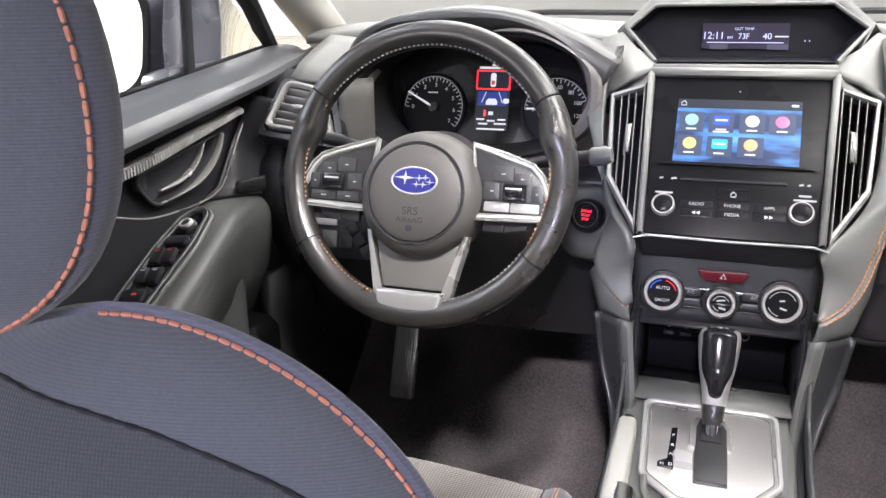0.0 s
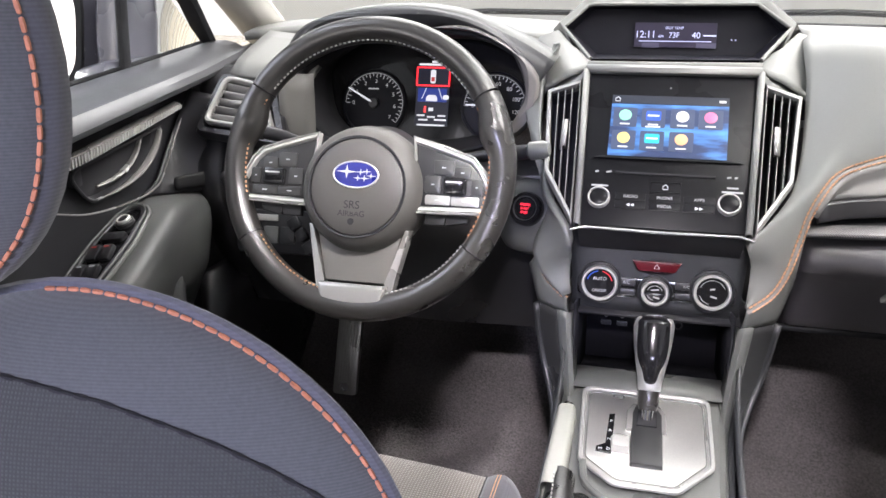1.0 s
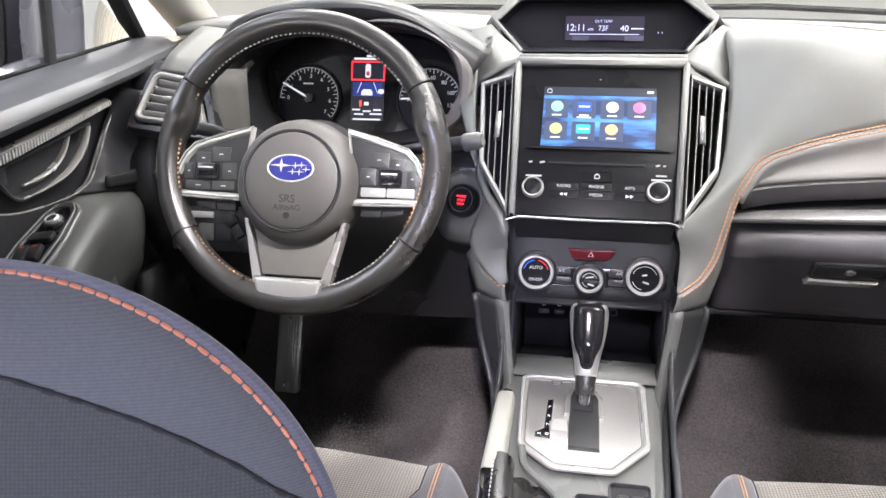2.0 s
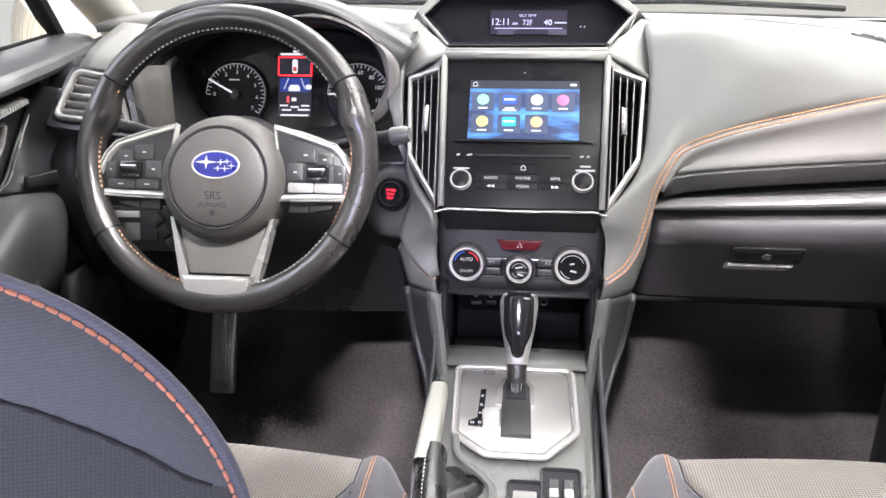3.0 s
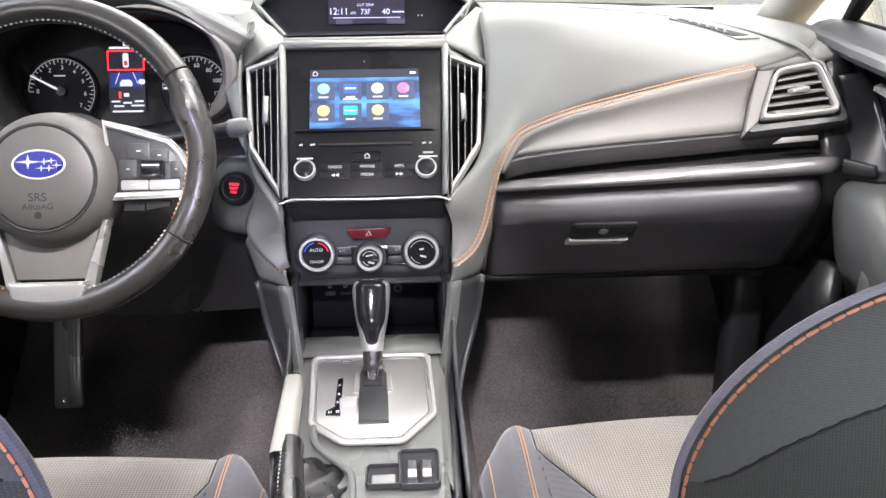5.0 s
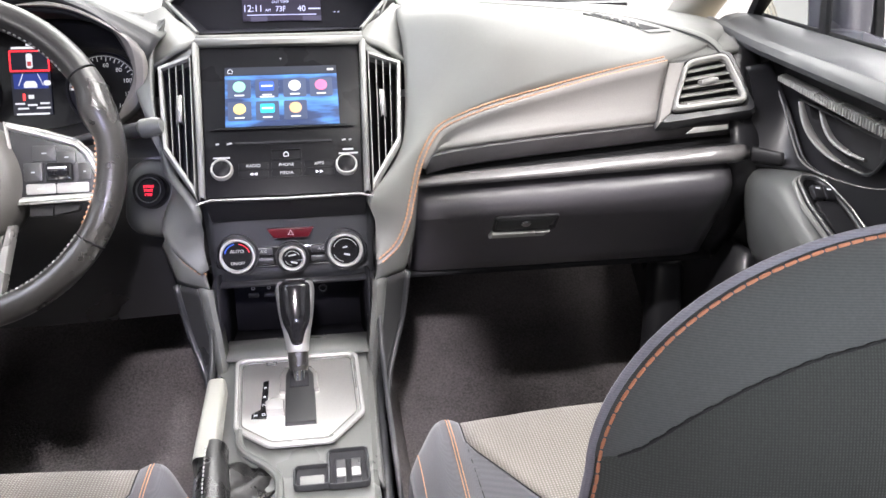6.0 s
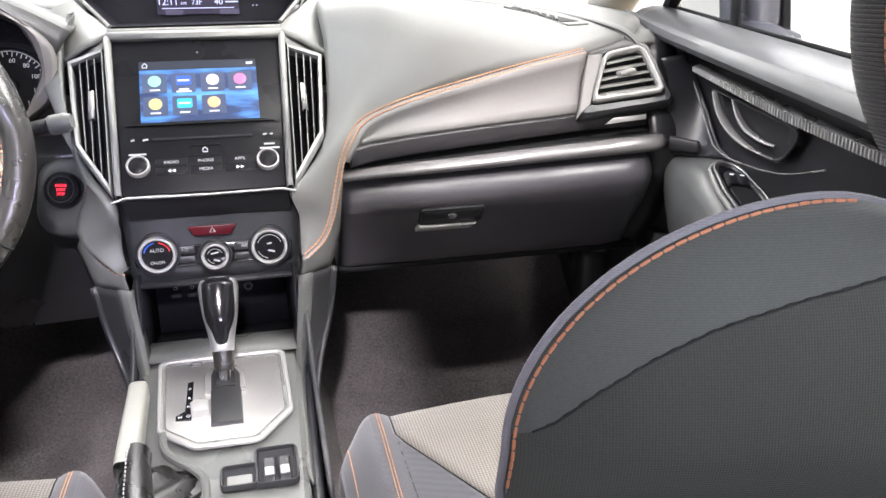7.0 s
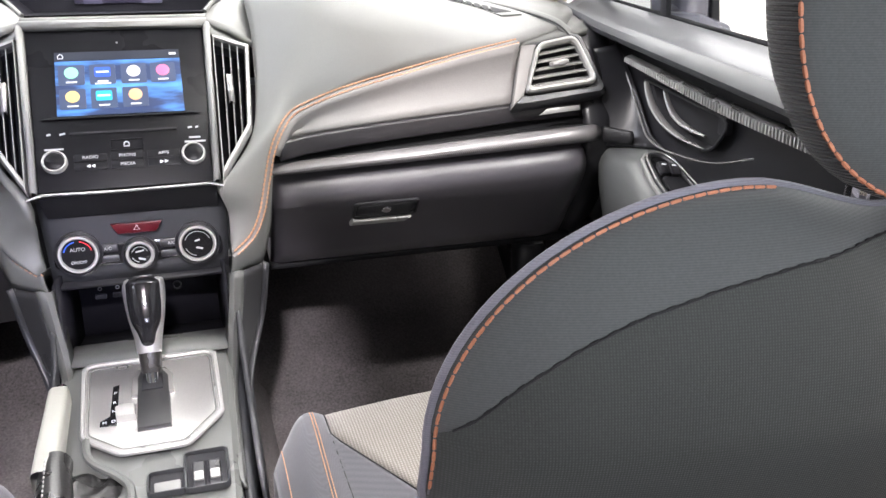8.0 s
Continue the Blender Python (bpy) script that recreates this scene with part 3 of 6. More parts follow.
def side_vent(s):
    """Louvred air vent at the end of the dashboard; s: side."""
    off = V(-0.008, 0, 0.008) if s < 0 else V(0, 0, 0)
    c = [V(s * p[0], p[1], p[2]) + off for p in VC]
    o = (c[0] + c[1] + c[2] + c[3]) / 4
    m = frame_at(o, (s * (c[2] - c[3] + c[1] - c[0])), (c[0] - c[3] + c[1] - c[2]))
    inv = m.inverted()
    poly = [tuple((inv @ p)[:2]) for p in c]
    cx, cy = sum(p[0] for p in poly) / 4, sum(p[1] for p in poly) / 4

    def scaled(k, j=None):
        return [(cx + (x - cx) * k, cy + (y - cy) * (j or k)) for x, y in poly]
    fo, fi = soften(poly, 0.014), soften(scaled(0.85, 0.80), 0.010)
    so = soften([tuple((inv @ (V(s * p[0], p[1], p[2]) + off))[:2]) for p in VS], 0.010)
    v = part("air_vent", ring(fo, fi, 0.010, m, base=-0.004), VENTGREY, dash, "grey-framed louvred air vent")
    part("surround", ring(so, fo, 0.020, m, base=-0.022), DARK if s > 0 else BLACK, v, "vent surround")
    if s > 0:
        side = [tuple((inv @ V(*p))[:2]) for p in (VS[0], VC[0], VC[3], VS[3])]
        part("vent_pillar", prism(side[::-1], 0.012, m, 0.002, base=-0.012), PANEL, v, "grey pillar beside the vent")
    part("duct", prism(scaled(0.88, 0.84), 0.002, m, 0, base=-0.028), RUBBER, v)
    part("duct_wall", ring(soften(scaled(0.9, 0.86), 0.01), fi, 0.026, m, base=-0.028), BLACK, v)
    top = [scaled(0.86, 0.80)[i] for i in range(4)]
    for i in range(5):
        f = (i + 0.5) / 5
        a = [top[3][k] + (top[0][k] - top[3][k]) * f for k in (0, 1)]
        b = [top[2][k] + (top[1][k] - top[2][k]) * f for k in (0, 1)]
        ang = math.degrees(math.atan2(b[1] - a[1], b[0] - a[0]))
        L = math.hypot(b[0] - a[0], b[1] - a[1])
        bm = box(((a[0] + b[0]) / 2, (a[1] + b[1]) / 2, -0.006), (L, 0.0026, 0.013), (38, 0, ang), 0.0008, 2, m=m)
        part("louvre", bm, DSILVER, v)
    part("tab", box((cx, cy + 0.001, 0.002), (0.026, 0.0065, 0.014), (30, 0, 4), 0.002, m=m), DSILVER, v, "satin thumb tab")
    return v


side_vent(1)
side_vent(-1)
BM = frame_at((0.578, 0.892, 0.917), (1, 0.03, 0.05), (0, 0.25, 1))
part("badge_slot", prism([(-0.034, -0.004), (0.030, -0.003), (0.030, 0.004), (-0.020, 0.004)], 0.002, BM, 0.0006), DSILVER, dash)

# driver's half: top pad behind the cluster hood, face panels, knee panel
rows = [[V(x, y, z + 0.012 * math.sin(math.pi * (x + 0.68) / 0.5)) for y, z in ((1.10, 1.078), (1.13, 1.084), (1.16, 1.088), (1.26, 1.094), (1.37, 1.094))] for x in np.linspace(-0.68, -0.12, 14)]
part("upper_pad", grid(rows), PAD, dash, "grey pad behind the instrument hood", thick=0.012)
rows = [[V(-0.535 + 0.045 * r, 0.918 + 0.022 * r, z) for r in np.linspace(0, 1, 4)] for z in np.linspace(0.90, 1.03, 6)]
# darker copy of PANEL: the shade on this side is put into the colour
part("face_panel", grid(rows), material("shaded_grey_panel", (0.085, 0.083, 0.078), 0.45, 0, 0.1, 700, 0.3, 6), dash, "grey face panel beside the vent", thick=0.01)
for dz in (0.0, 0.006):
    part("stitching", stitches(spline([V(-0.535, 0.914, 1.010 + dz), V(-0.515, 0.922, 1.006 + dz), V(-0.495, 0.932, 1.004 + dz)], 6), 0.0046, 0.0014, 0.001), TANTHREAD, dash)
part("corner_pad", grid([[V(-0.50 - 0.13 * u, 0.94 + 0.015 * u + 0.14 * r, 1.016 + 0.012 * u + 0.055 * r ** 0.7) for r in np.linspace(0, 1, 6)] for u in np.linspace(0, 1, 8)]), PAD, dash, thick=0.01)
kn = [[V(x, y + 0.02 * ((x + 0.38) / 0.26) ** 2, z) for y, z in ((0.93, 0.925), (0.905, 0.905), (0.90, 0.86), (0.915, 0.80), (0.945, 0.72), (0.985, 0.655), (1.08, 0.65))] for x in np.linspace(-0.635, -0.125, 20)]
part("knee_panel", grid(kn), BLACK, dash, "black knee panel under the steering column", thick=0.012)
rows = [[V(x, 0.895 + 0.02 * ((x + 0.38) / 0.26) ** 2 - 0.012 * math.sin(a), 0.892 - 0.012 * (1 - math.cos(a))) for a in np.linspace(0, math.pi, 8)] for x in np.linspace(-0.635, -0.47, 8)]
part("trim_strip", grid(rows), CARBON, dash, "glossy carbon-pattern trim strip", thick=0.004)
part("underside", grid([[V(x, 1.06, 0.652), V(x, 1.2, 0.66), V(x, 1.47, 0.74)] for x in np.linspace(-0.64, -0.12, 6)]), RUBBER, dash, thick=0.01)
# switch bank left of the column
WM = frame_at((-0.522, 0.876, 0.813), (1, 0.05, 0), (0, 0.2, 1))
bank = part("switch_bank", prism(rounded(0.125, 0.062, 0.008), 0.012, WM, 0.002), BLACK, dash, "bank of small dashboard switches")
# silver bar modelled in place of a white reflection above the switches
part("bright_bar", box((-0.020, 0.020, 0.0135), (0.042, 0.009, 0.004), bevel=0.001, m=WM), SILVER, bank)
for i in range(3):
    part("switch", prism(rounded(0.022, 0.024, 0.003), 0.003, at(WM, -0.034 + 0.0245 * i, -0.004, 0.012), 0.0008), CONSOLE if i == 1 else DARK, bank)
for i in range(3):
    part("switch", box((0.026 + 0.0115 * i, 0.014 - 0.0165 * i, 0.0175), (0.017, 0.017, 0.006), (0, 0, 35), 0.002, m=WM), DARK, bank)

# left cheek beside the stack and start button panel
rows = []
La = [mirror(p) for p in A[:32]]
Lb = even(spline([mirror(p) for p in SEAM[:3]] + [V(-0.146, 0.855, 0.838), V(-0.133, 0.868, 0.868), V(-0.137, 0.875, 0.90), V(-0.156, 0.895, 0.938), V(-0.185, 0.955, 1.0), V(-0.160, 0.985, 1.062)], 8), 32)
rows = [[a.lerp(b, r) + V(0, -0.02, 0.004) * 4 * r * (1 - r) * 0.04 for r in np.linspace(0, 1, 8)] for a, b in zip(La, Lb)]
# darker than PAD on the right cheek: shade is mixed into this grey
CHEEK = material("shade_toned_grey", (0.078, 0.081, 0.077), 0.40, 0, 0.1, 900, 0.3, 5)
part("cheek", grid(rows), CHEEK, dash, "grey cheek beside the centre stack", thick=0.01)
ls = spline([V(-0.146, 0.849, 0.838), V(-0.145, 0.849, 0.818), V(-0.141, 0.848, 0.799), V(-0.130, 0.847, 0.781), V(-0.110, 0.842, 0.764)], 8)
for off in (-0.0035, 0.0035):
    part("stitching", stitches([p + V(off, -0.0035, 0.0015) for p in ls], 0.0046, 0.0014, 0.001), TANTHREAD, dash)
SB = frame_at((-0.1705, 0.876, 0.870), (1, -0.22, 0), (0, 0.40, 1))
rows = []
for k in range(12):
    q = rounded(0.074, 0.098, 0.030, 8)
    f = (1, 1, 0.97, 0.92, 0.84, 0.72, 0.6, 0.48, 0.36, 0.24, 0.12, 0)[k]
    rows.append([SB @ V(x * f - 0.002, y * f - 0.006, -0.055 + 0.035 * min(1, k) + 0.012 * min(1, k / 5)) for x, y in q])
part("start_panel", grid(rows, close_u=True), material("charcoal_start_panel", (0.034, 0.035, 0.034), 0.42, 0, 0.1, 900, 0.3, 5), dash, "charcoal panel round the start button", thick=0.01)
btn = thing("start_button", (-0.178, 0.918, 0.856), "round black engine start button with red lit writing", "start button")
part("bezel", lathe([(0.0225, -0.014), (0.0225, 0.002), (0.0205, 0.006), (0.0165, 0.006), (0.0155, 0.002)], SB, 40), GLOSS, btn)
part("chrome_ring", lathe([(0.0168, 0.004), (0.0163, 0.0066), (0.0155, 0.0066), (0.015, 0.004)], SB, 40), DARK, btn)
part("cap", lathe([(0.0148, 0.0), (0.0148, 0.004), (0.0135, 0.005), (0, 0.005)], SB, 32), GLOSS, btn)
RED = glowing("red_legend", (1.0, 0.03, 0.06), 2.0)
for k, tx in enumerate(("ENGINE", "START", "STOP")):
    words(tx, 0.0046, at(SB, 0, 0.0045 - 0.0052 * k, 0.0053), btn, RED, squash=0.85)

# ---- display hood on top of the stack ----
SMOKED = material("smoked_display_cover", (0.006, 0.006, 0.009), 0.45, 0, 0.1, 300, 0, 4, spec=0.12)
hud = thing("top_display", (0, 1.08, 1.06), "small glossy black dash-top display lit with clock and temperature", "display")
fr = [V(-0.106, 0.972, 1.056), V(-0.150, 1.035, 1.094), V(-0.118, 1.06, 1.125), V(0.112, 1.06, 1.126), V(0.147, 1.035, 1.095), V(0.108, 0.972, 1.058)]
bk = [V(-0.104, 1.055, 1.057), V(-0.140, 1.065, 1.090), V(-0.112, 1.075, 1.118), V(0.107, 1.075, 1.118), V(0.138, 1.065, 1.090), V(0.106, 1.055, 1.057)]
part("inner_wall", grid([[a.lerp(b, r) for r in (0, 0.5, 1)] for a, b in zip(fr, bk)], close_v=True), SMOKED, hud)
part("screen", grid([[bk[2].lerp(bk[3], r) for r in np.linspace(0, 1, 9)], [bk[1].lerp(bk[4], r) + V(0, 0.0015, 0) for r in np.linspace(0, 1, 9)], [bk[0].lerp(bk[5], r) for r in np.linspace(0, 1, 9)]]), SMOKED, hud)
sh = [[a, a + (a - V(0, a.y, 1.08)) * 0.05 + V(0, 0.01, 0.006), V(a.x * 1.25, 1.19, a.z * 0.6 + 1.08 * 0.4 - 0.006), V(a.x * 1.35, 1.27, 1.078)] for a in (fr[0] + V(-0.02, 0.02, 0), fr[1], fr[2], fr[2].lerp(fr[3], 0.5), fr[3], fr[4], fr[5] + V(0.02, 0.02, 0))]
part("hood", grid(sh), PAD, hud, "grey hood over the display", thick=0.003)
part("hood_lip", tube([fr[0], fr[1], fr[2].lerp(fr[1], 0.05), fr[2].lerp(fr[3], 0.03), fr[3].lerp(fr[2], 0.03), fr[4], fr[5]], 0.0028, 8), PAD, hud)
CYAN = glowing("pale_display", (0.62, 0.66, 0.95), 0.75)
HM = frame_at((-0.008, 1.0605, 1.0845), (1, 0, 0), (0, 0.30, 1)) @ Matrix.Scale(0.775, 4)
VIOLET = glowing("violet_display_field", (0.026, 0.020, 0.052), 0.2)
part("display_field", box((0.012, 0.0, -0.0012), (0.142, 0.044, 0.0006), bevel=0, m=HM), VIOLET, hud, "faintly lit violet display field")
for x, w in ((-0.030, 0.030), (0.066, 0.034)):
    part("display_patch", box((x, -0.0185, -0.0006), (w, 0.009, 0.0004), bevel=0, m=HM), glowing("pale_violet_patch", (0.07, 0.065, 0.11), 0.5), hud)
words("12:11", 0.0175, at(HM, -0.040, 0.0), hud, CYAN, squash=0.95)
words("AM", 0.007, at(HM, -0.013, -0.003), hud, CYAN)
words("OUT TEMP", 0.0065, at(HM, 0.010, 0.012), hud, CYAN)
words("73F", 0.014, at(HM, 0.010, -0.001), hud, CYAN, squash=0.9)
words("40", 0.015, at(HM, 0.048, -0.001), hud, CYAN)
part("display_rule", box((0.012, -0.0115, 0), (0.125, 0.0012, 0.0006), bevel=0, m=HM), CYAN, hud)
part("display_rule", box((0.071, -0.001, 0), (0.022, 0.002, 0.0006), bevel=0, m=HM), CYAN, hud)
for x in (0.108, 0.115):
    part("lamp_dot", box((x, -0.008, 0), (0.002, 0.002, 0.0006), bevel=0, m=HM), CYAN, hud)

part("hood_sill", grid([[fr[0].lerp(fr[5], r) + V(0, 0.002, -0.003), fr[0].lerp(fr[5], r).lerp(st(-0.108 + 0.216 * r, 0.086, 0.0), 0.5) + V(0, -0.004, 0.002), st(-0.108 + 0.216 * r, 0.086, 0.001)] for r in np.linspace(0, 1, 9)]), PAD, hud, "grey sill under the display", thick=0.003)
# pads bridging the vents and the display hood
for s in (-1, 1):
    br = [[st(s * 0.104, 0.084, 0.004), st(s * 0.105, 0.094, -0.006), V(s * 0.108, 0.985, 1.058)], [st(s * 0.135, 0.076, -0.006), st(s * 0.137, 0.092, -0.020), V(s * 0.134, 1.0, 1.072)], [st(s * 0.163, 0.066, -0.022), st(s * 0.164, 0.078, -0.036), V(s * 0.158, 1.04, 1.090)], [st(s * 0.176, 0.062, -0.044), st(s * 0.180, 0.074, -0.052), V(s * 0.188, 1.06, 1.080)]]
    part("bridge_pad", grid(br), PAD, dash, "grey pad between vent and display", thick=0.006)
    # kick panels beside the footwells
    kp = [[V(s * 0.690, y, z) for z in (FLOOR - 0.01, 0.5, 0.62, 0.72)] for y in (0.92, 1.0, 1.2, 1.5)]
    solo("kick_panel", grid(kp), BLACK, "black plastic kick panel beside the footwell", "kick panel", "kick panels", "structure", thick=0.02)
solo("bulkhead", box((0, 1.56, 0.72), (1.4, 0.06, 0.8), bevel=0.01), RUBBER, "black bulkhead behind the dashboard", "bulkhead", kind="structure")

# ---- centre stack ----
stack = thing("infotainment_unit", st(0, -0.03), "glossy black infotainment unit with lit touch screen in grey frame", "infotainment")
panel = [(-0.102, 0.074), (-0.094, -0.137), (0.094, -0.137), (0.102, 0.074)]
FASCIA = material("dark_gloss_fascia", (0.006, 0.006, 0.007), 0.3, 0, 0.1, 300, 0.0, 4, 0.12)
part("fascia", prism(panel[::-1], 0.006, ST, 0.001, base=-0.006), FASCIA, stack, "glossy black fascia")
part("body", prism([(-0.104, 0.08), (-0.098, -0.14), (0.098, -0.14), (0.104, 0.08)][::-1], 0.06, ST, 0, base=-0.07), RUBBER, stack)
part("top_bar", grid([[st(x, v, w) for v, w in ((0.073, -0.002), (0.074, 0.006), (0.080, 0.008), (0.086, 0.004), (0.088, -0.01))] for x in np.linspace(-0.108, 0.108, 3)]), STACKGREY, stack, "matt grey top bar", thick=0.003)
for s in (-1, 1):
    o = [(s * 0.112, 0.078), (s * 0.1035, -0.139)]
    i = [(s * 0.1025, 0.076), (s * 0.0945, -0.139)]
    part("side_bar", grid([[st(i[k][0], i[k][1], 0), st(i[k][0] + s * 0.001, i[k][1], 0.006), st((i[k][0] + o[k][0]) / 2, o[k][1], 0.008), st(o[k][0] - s * 0.001, o[k][1], 0.006), st(*o[k], -0.004)] for k in (0, 1)]), STACKGREY, stack, "matt grey side bar", thick=0.002)
bt = [(-0.106, -0.146), (-0.09, -0.141), (0, -0.1425), (0.09, -0.141), (0.106, -0.146)]
part("bottom_line", tube([st(u, v, 0.002) for u, v in bt], 0.0016, 8), CONSOLE, stack)
# touch screen
SCRM = at(ST, 0, 0, 0.0004)
scr_mat = glowing("screen_picture", (0.03, 0.06, 0.16), 0.8)
nt = scr_mat.node_tree
pr = nt.nodes["Principled BSDF"]
tc = nt.nodes.new("ShaderNodeTexCoord")
mp = nt.nodes.new("ShaderNodeMapping")
mp.inputs["Scale"].default_value = (14, 60, 60)
ns = nt.nodes.new("ShaderNodeTexNoise")
ns.inputs["Scale"].default_value, ns.inputs["Detail"].default_value = 1.0, 4
cr = nt.nodes.new("ShaderNodeValToRGB")
cr.color_ramp.elements[0].position, cr.color_ramp.elements[0].color = 0.42, (0.012, 0.022, 0.06, 1)
cr.color_ramp.elements[1].position, cr.color_ramp.elements[1].color = 0.70, (0.05, 0.18, 0.46, 1)
nt.links.new(tc.outputs["Object"], mp.inputs["Vector"])
nt.links.new(mp.outputs["Vector"], ns.inputs["Vector"])
nt.links.new(ns.outputs["Fac"], cr.inputs["Fac"])
nt.links.new(cr.outputs["Color"], pr.inputs["Emission Color"])
nt.links.new(cr.outputs["Color"], pr.inputs["Base Color"])
screen = part("touch_screen", box((0, 0, 0), (0.1416, 0.085, 0.0012), bevel=0, m=SCRM), scr_mat, stack, "lit touch screen with app icons")
TILE = glowing("icon_tile", (0.05, 0.07, 0.13), 0.7)
BAR = glowing("status_bar", (0.02, 0.025, 0.04), 0.6)
part("status_bar", box((0, 0.0365, 0.0008), (0.1416, 0.012, 0.0004), bevel=0, m=SCRM), BAR, screen)
icons = [(-0.053, 0.011, (0.25, 0.75, 0.45)), (-0.0185, 0.011, (0.03, 0.10, 0.6)), (0.0165, 0.011, (0.75, 0.75, 0.78)), (0.050, 0.011, (0.75, 0.16, 0.32)),
         (-0.053, -0.021, (0.85, 0.60, 0.20)), (-0.0185, -0.021, (0.02, 0.45, 0.7)), (0.0165, -0.021, (0.85, 0.42, 0.22))]
for n, (x, y, c) in enumerate(icons):
    im = glowing("icon_colour", c, 0.75)
    part("tile", prism(rounded(0.029, 0.027, 0.002), 0.0004, at(SCRM, x, y, 0.0007), 0), TILE, screen)
    if n in (1, 5):
        part("icon", prism(rounded(0.018, 0.013, 0.002), 0.0004, at(SCRM, x, y + 0.003, 0.0012), 0), im, screen)
        part("icon_stripe", box((x, y + 0.003, 0.0018), (0.014, 0.0022, 0.0004), bevel=0, m=SCRM), WHITE, screen)
    else:
        part("icon", lathe([(0, 0.0012), (0.005, 0.0009), (0.0078, 0.0004)], at(SCRM, x, y + 0.003, 0.0010), 20), im, screen)
    part("caption", box((x, y - 0.0095, 0.0014), (0.012, 0.0018, 0.0004), bevel=0, m=SCRM), WHITE, screen)
    if n == 1:
        part("caption", box((x, y - 0.0125, 0.0014), (0.018, 0.0018, 0.0004), bevel=0, m=SCRM), WHITE, screen)


def house(x, y, m, k=1.0):
    """Small outline of a house, the home sign."""
    pts = [V(-0.0028, -0.0028, 0), V(0.0028, -0.0028, 0), V(0.0028, 0.0008, 0), V(0, 0.0035, 0), V(-0.0028, 0.0008, 0)]
    return tube([m @ (V(x, y, 0) + p * k) for p in pts], 0.0005, 5, closed=True)


part("home_sign", house(-0.064, 0.0365, at(SCRM, 0, 0, 0.0014)), WHITE, screen)
part("signal_bar", box((0.063, 0.0365, 0.0014), (0.008, 0.003, 0.0004), bevel=0, m=SCRM), WHITE, screen)
part("screen_lip", prism([(-0.089, -0.0475), (0.089, -0.0475), (0.075, -0.0445), (-0.075, -0.0445)], 0.003, ST, 0.0006), GLOSS, stack)
part("disc_slot", box((0, -0.066, 0.0005), (0.118, 0.0035, 0.002), bevel=0.0008, m=ST), RUBBER, stack, "disc slot")
for x0, x1 in ((-0.084, -0.078), (-0.071, -0.062), (0.071, 0.078), (0.08, 0.085)):
    part("small_mark", box(((x0 + x1) / 2, -0.0655, 0.0006), ((x1 - x0) * 0.7, 0.0020, 0.0006), (0, 0, 12), 0, m=ST), LEGEND, stack)
home = part("home_key", ring(rounded(0.037, 0.014, 0.002), rounded(0.035, 0.012, 0.0015), 0.0010, at(ST, 0.002, -0.083)), FASCIA, stack)
part("home_sign", house(0.002, -0.083, at(ST, 0, 0, 0.0015), 1.0), WHITE, home)
for x, y, tx in ((-0.038, -0.0975, "RADIO"), (0.002, -0.0975, "PHONE"), (0.042, -0.0975, "APPS"), (0.002, -0.1085, "MEDIA")):
    b = part("key", prism(rounded(0.036, 0.0095, 0.0015), 0.0010, at(ST, x, y), 0.0003), FASCIA, stack)
    words(tx, 0.0056, at(ST, x, y, 0.0016), b, LEGEND)
for x in (-0.038, 0.042):
    b = part("key", prism(rounded(0.036, 0.0095, 0.0015), 0.0010, at(ST, x, -0.1085), 0.0003), FASCIA, stack)
    for d in (-0.0025, 0.0025):
        part("skip_mark", prism([(-0.002, -0.002), (0.002, 0), (-0.002, 0.002)] if x > 0 else [(0.002, -0.002), (0.002, 0.002), (-0.002, 0)], 0.0004, at(ST, x + d, -0.1085, 0.0013), 0), WHITE, b)
part("mark_bars", box((-0.076, -0.0845, 0.0004), (0.020, 0.0019, 0.0005), bevel=0, m=ST), LEGEND, stack)
for y, w in ((-0.079, 0.013), (-0.0845, 0.024)):
    part("mark_bars", box((0.079, y, 0.0004), (w, 0.0021, 0.0005), bevel=0, m=ST), LEGEND, stack)
for x in (-0.0757, 0.0757):
    k = part("knob", lathe([(0.0105, 0), (0.0105, 0.006), (0.009, 0.007), (0, 0.007)], at(ST, x, -0.1015), 32), FASCIA, stack, "round volume knob")
    part("knob_ring", lathe([(0.0136, 0.0), (0.0136, 0.005), (0.0128, 0.0075), (0.0116, 0.0075), (0.0108, 0.005)], at(ST, x, -0.1015), 36), SILVER, k, "bright knurled ring")
part("eyelet", lathe([(0, 0.0008), (0.0012, 0.0005)], at(ST, 0.0, 0.055), 10), SILVER, stack)


VENTSILVER = material("soft_silver_paint", (0.30, 0.30, 0.29), 0.45, 0.3, 0.06, 900, 0.1, 8)


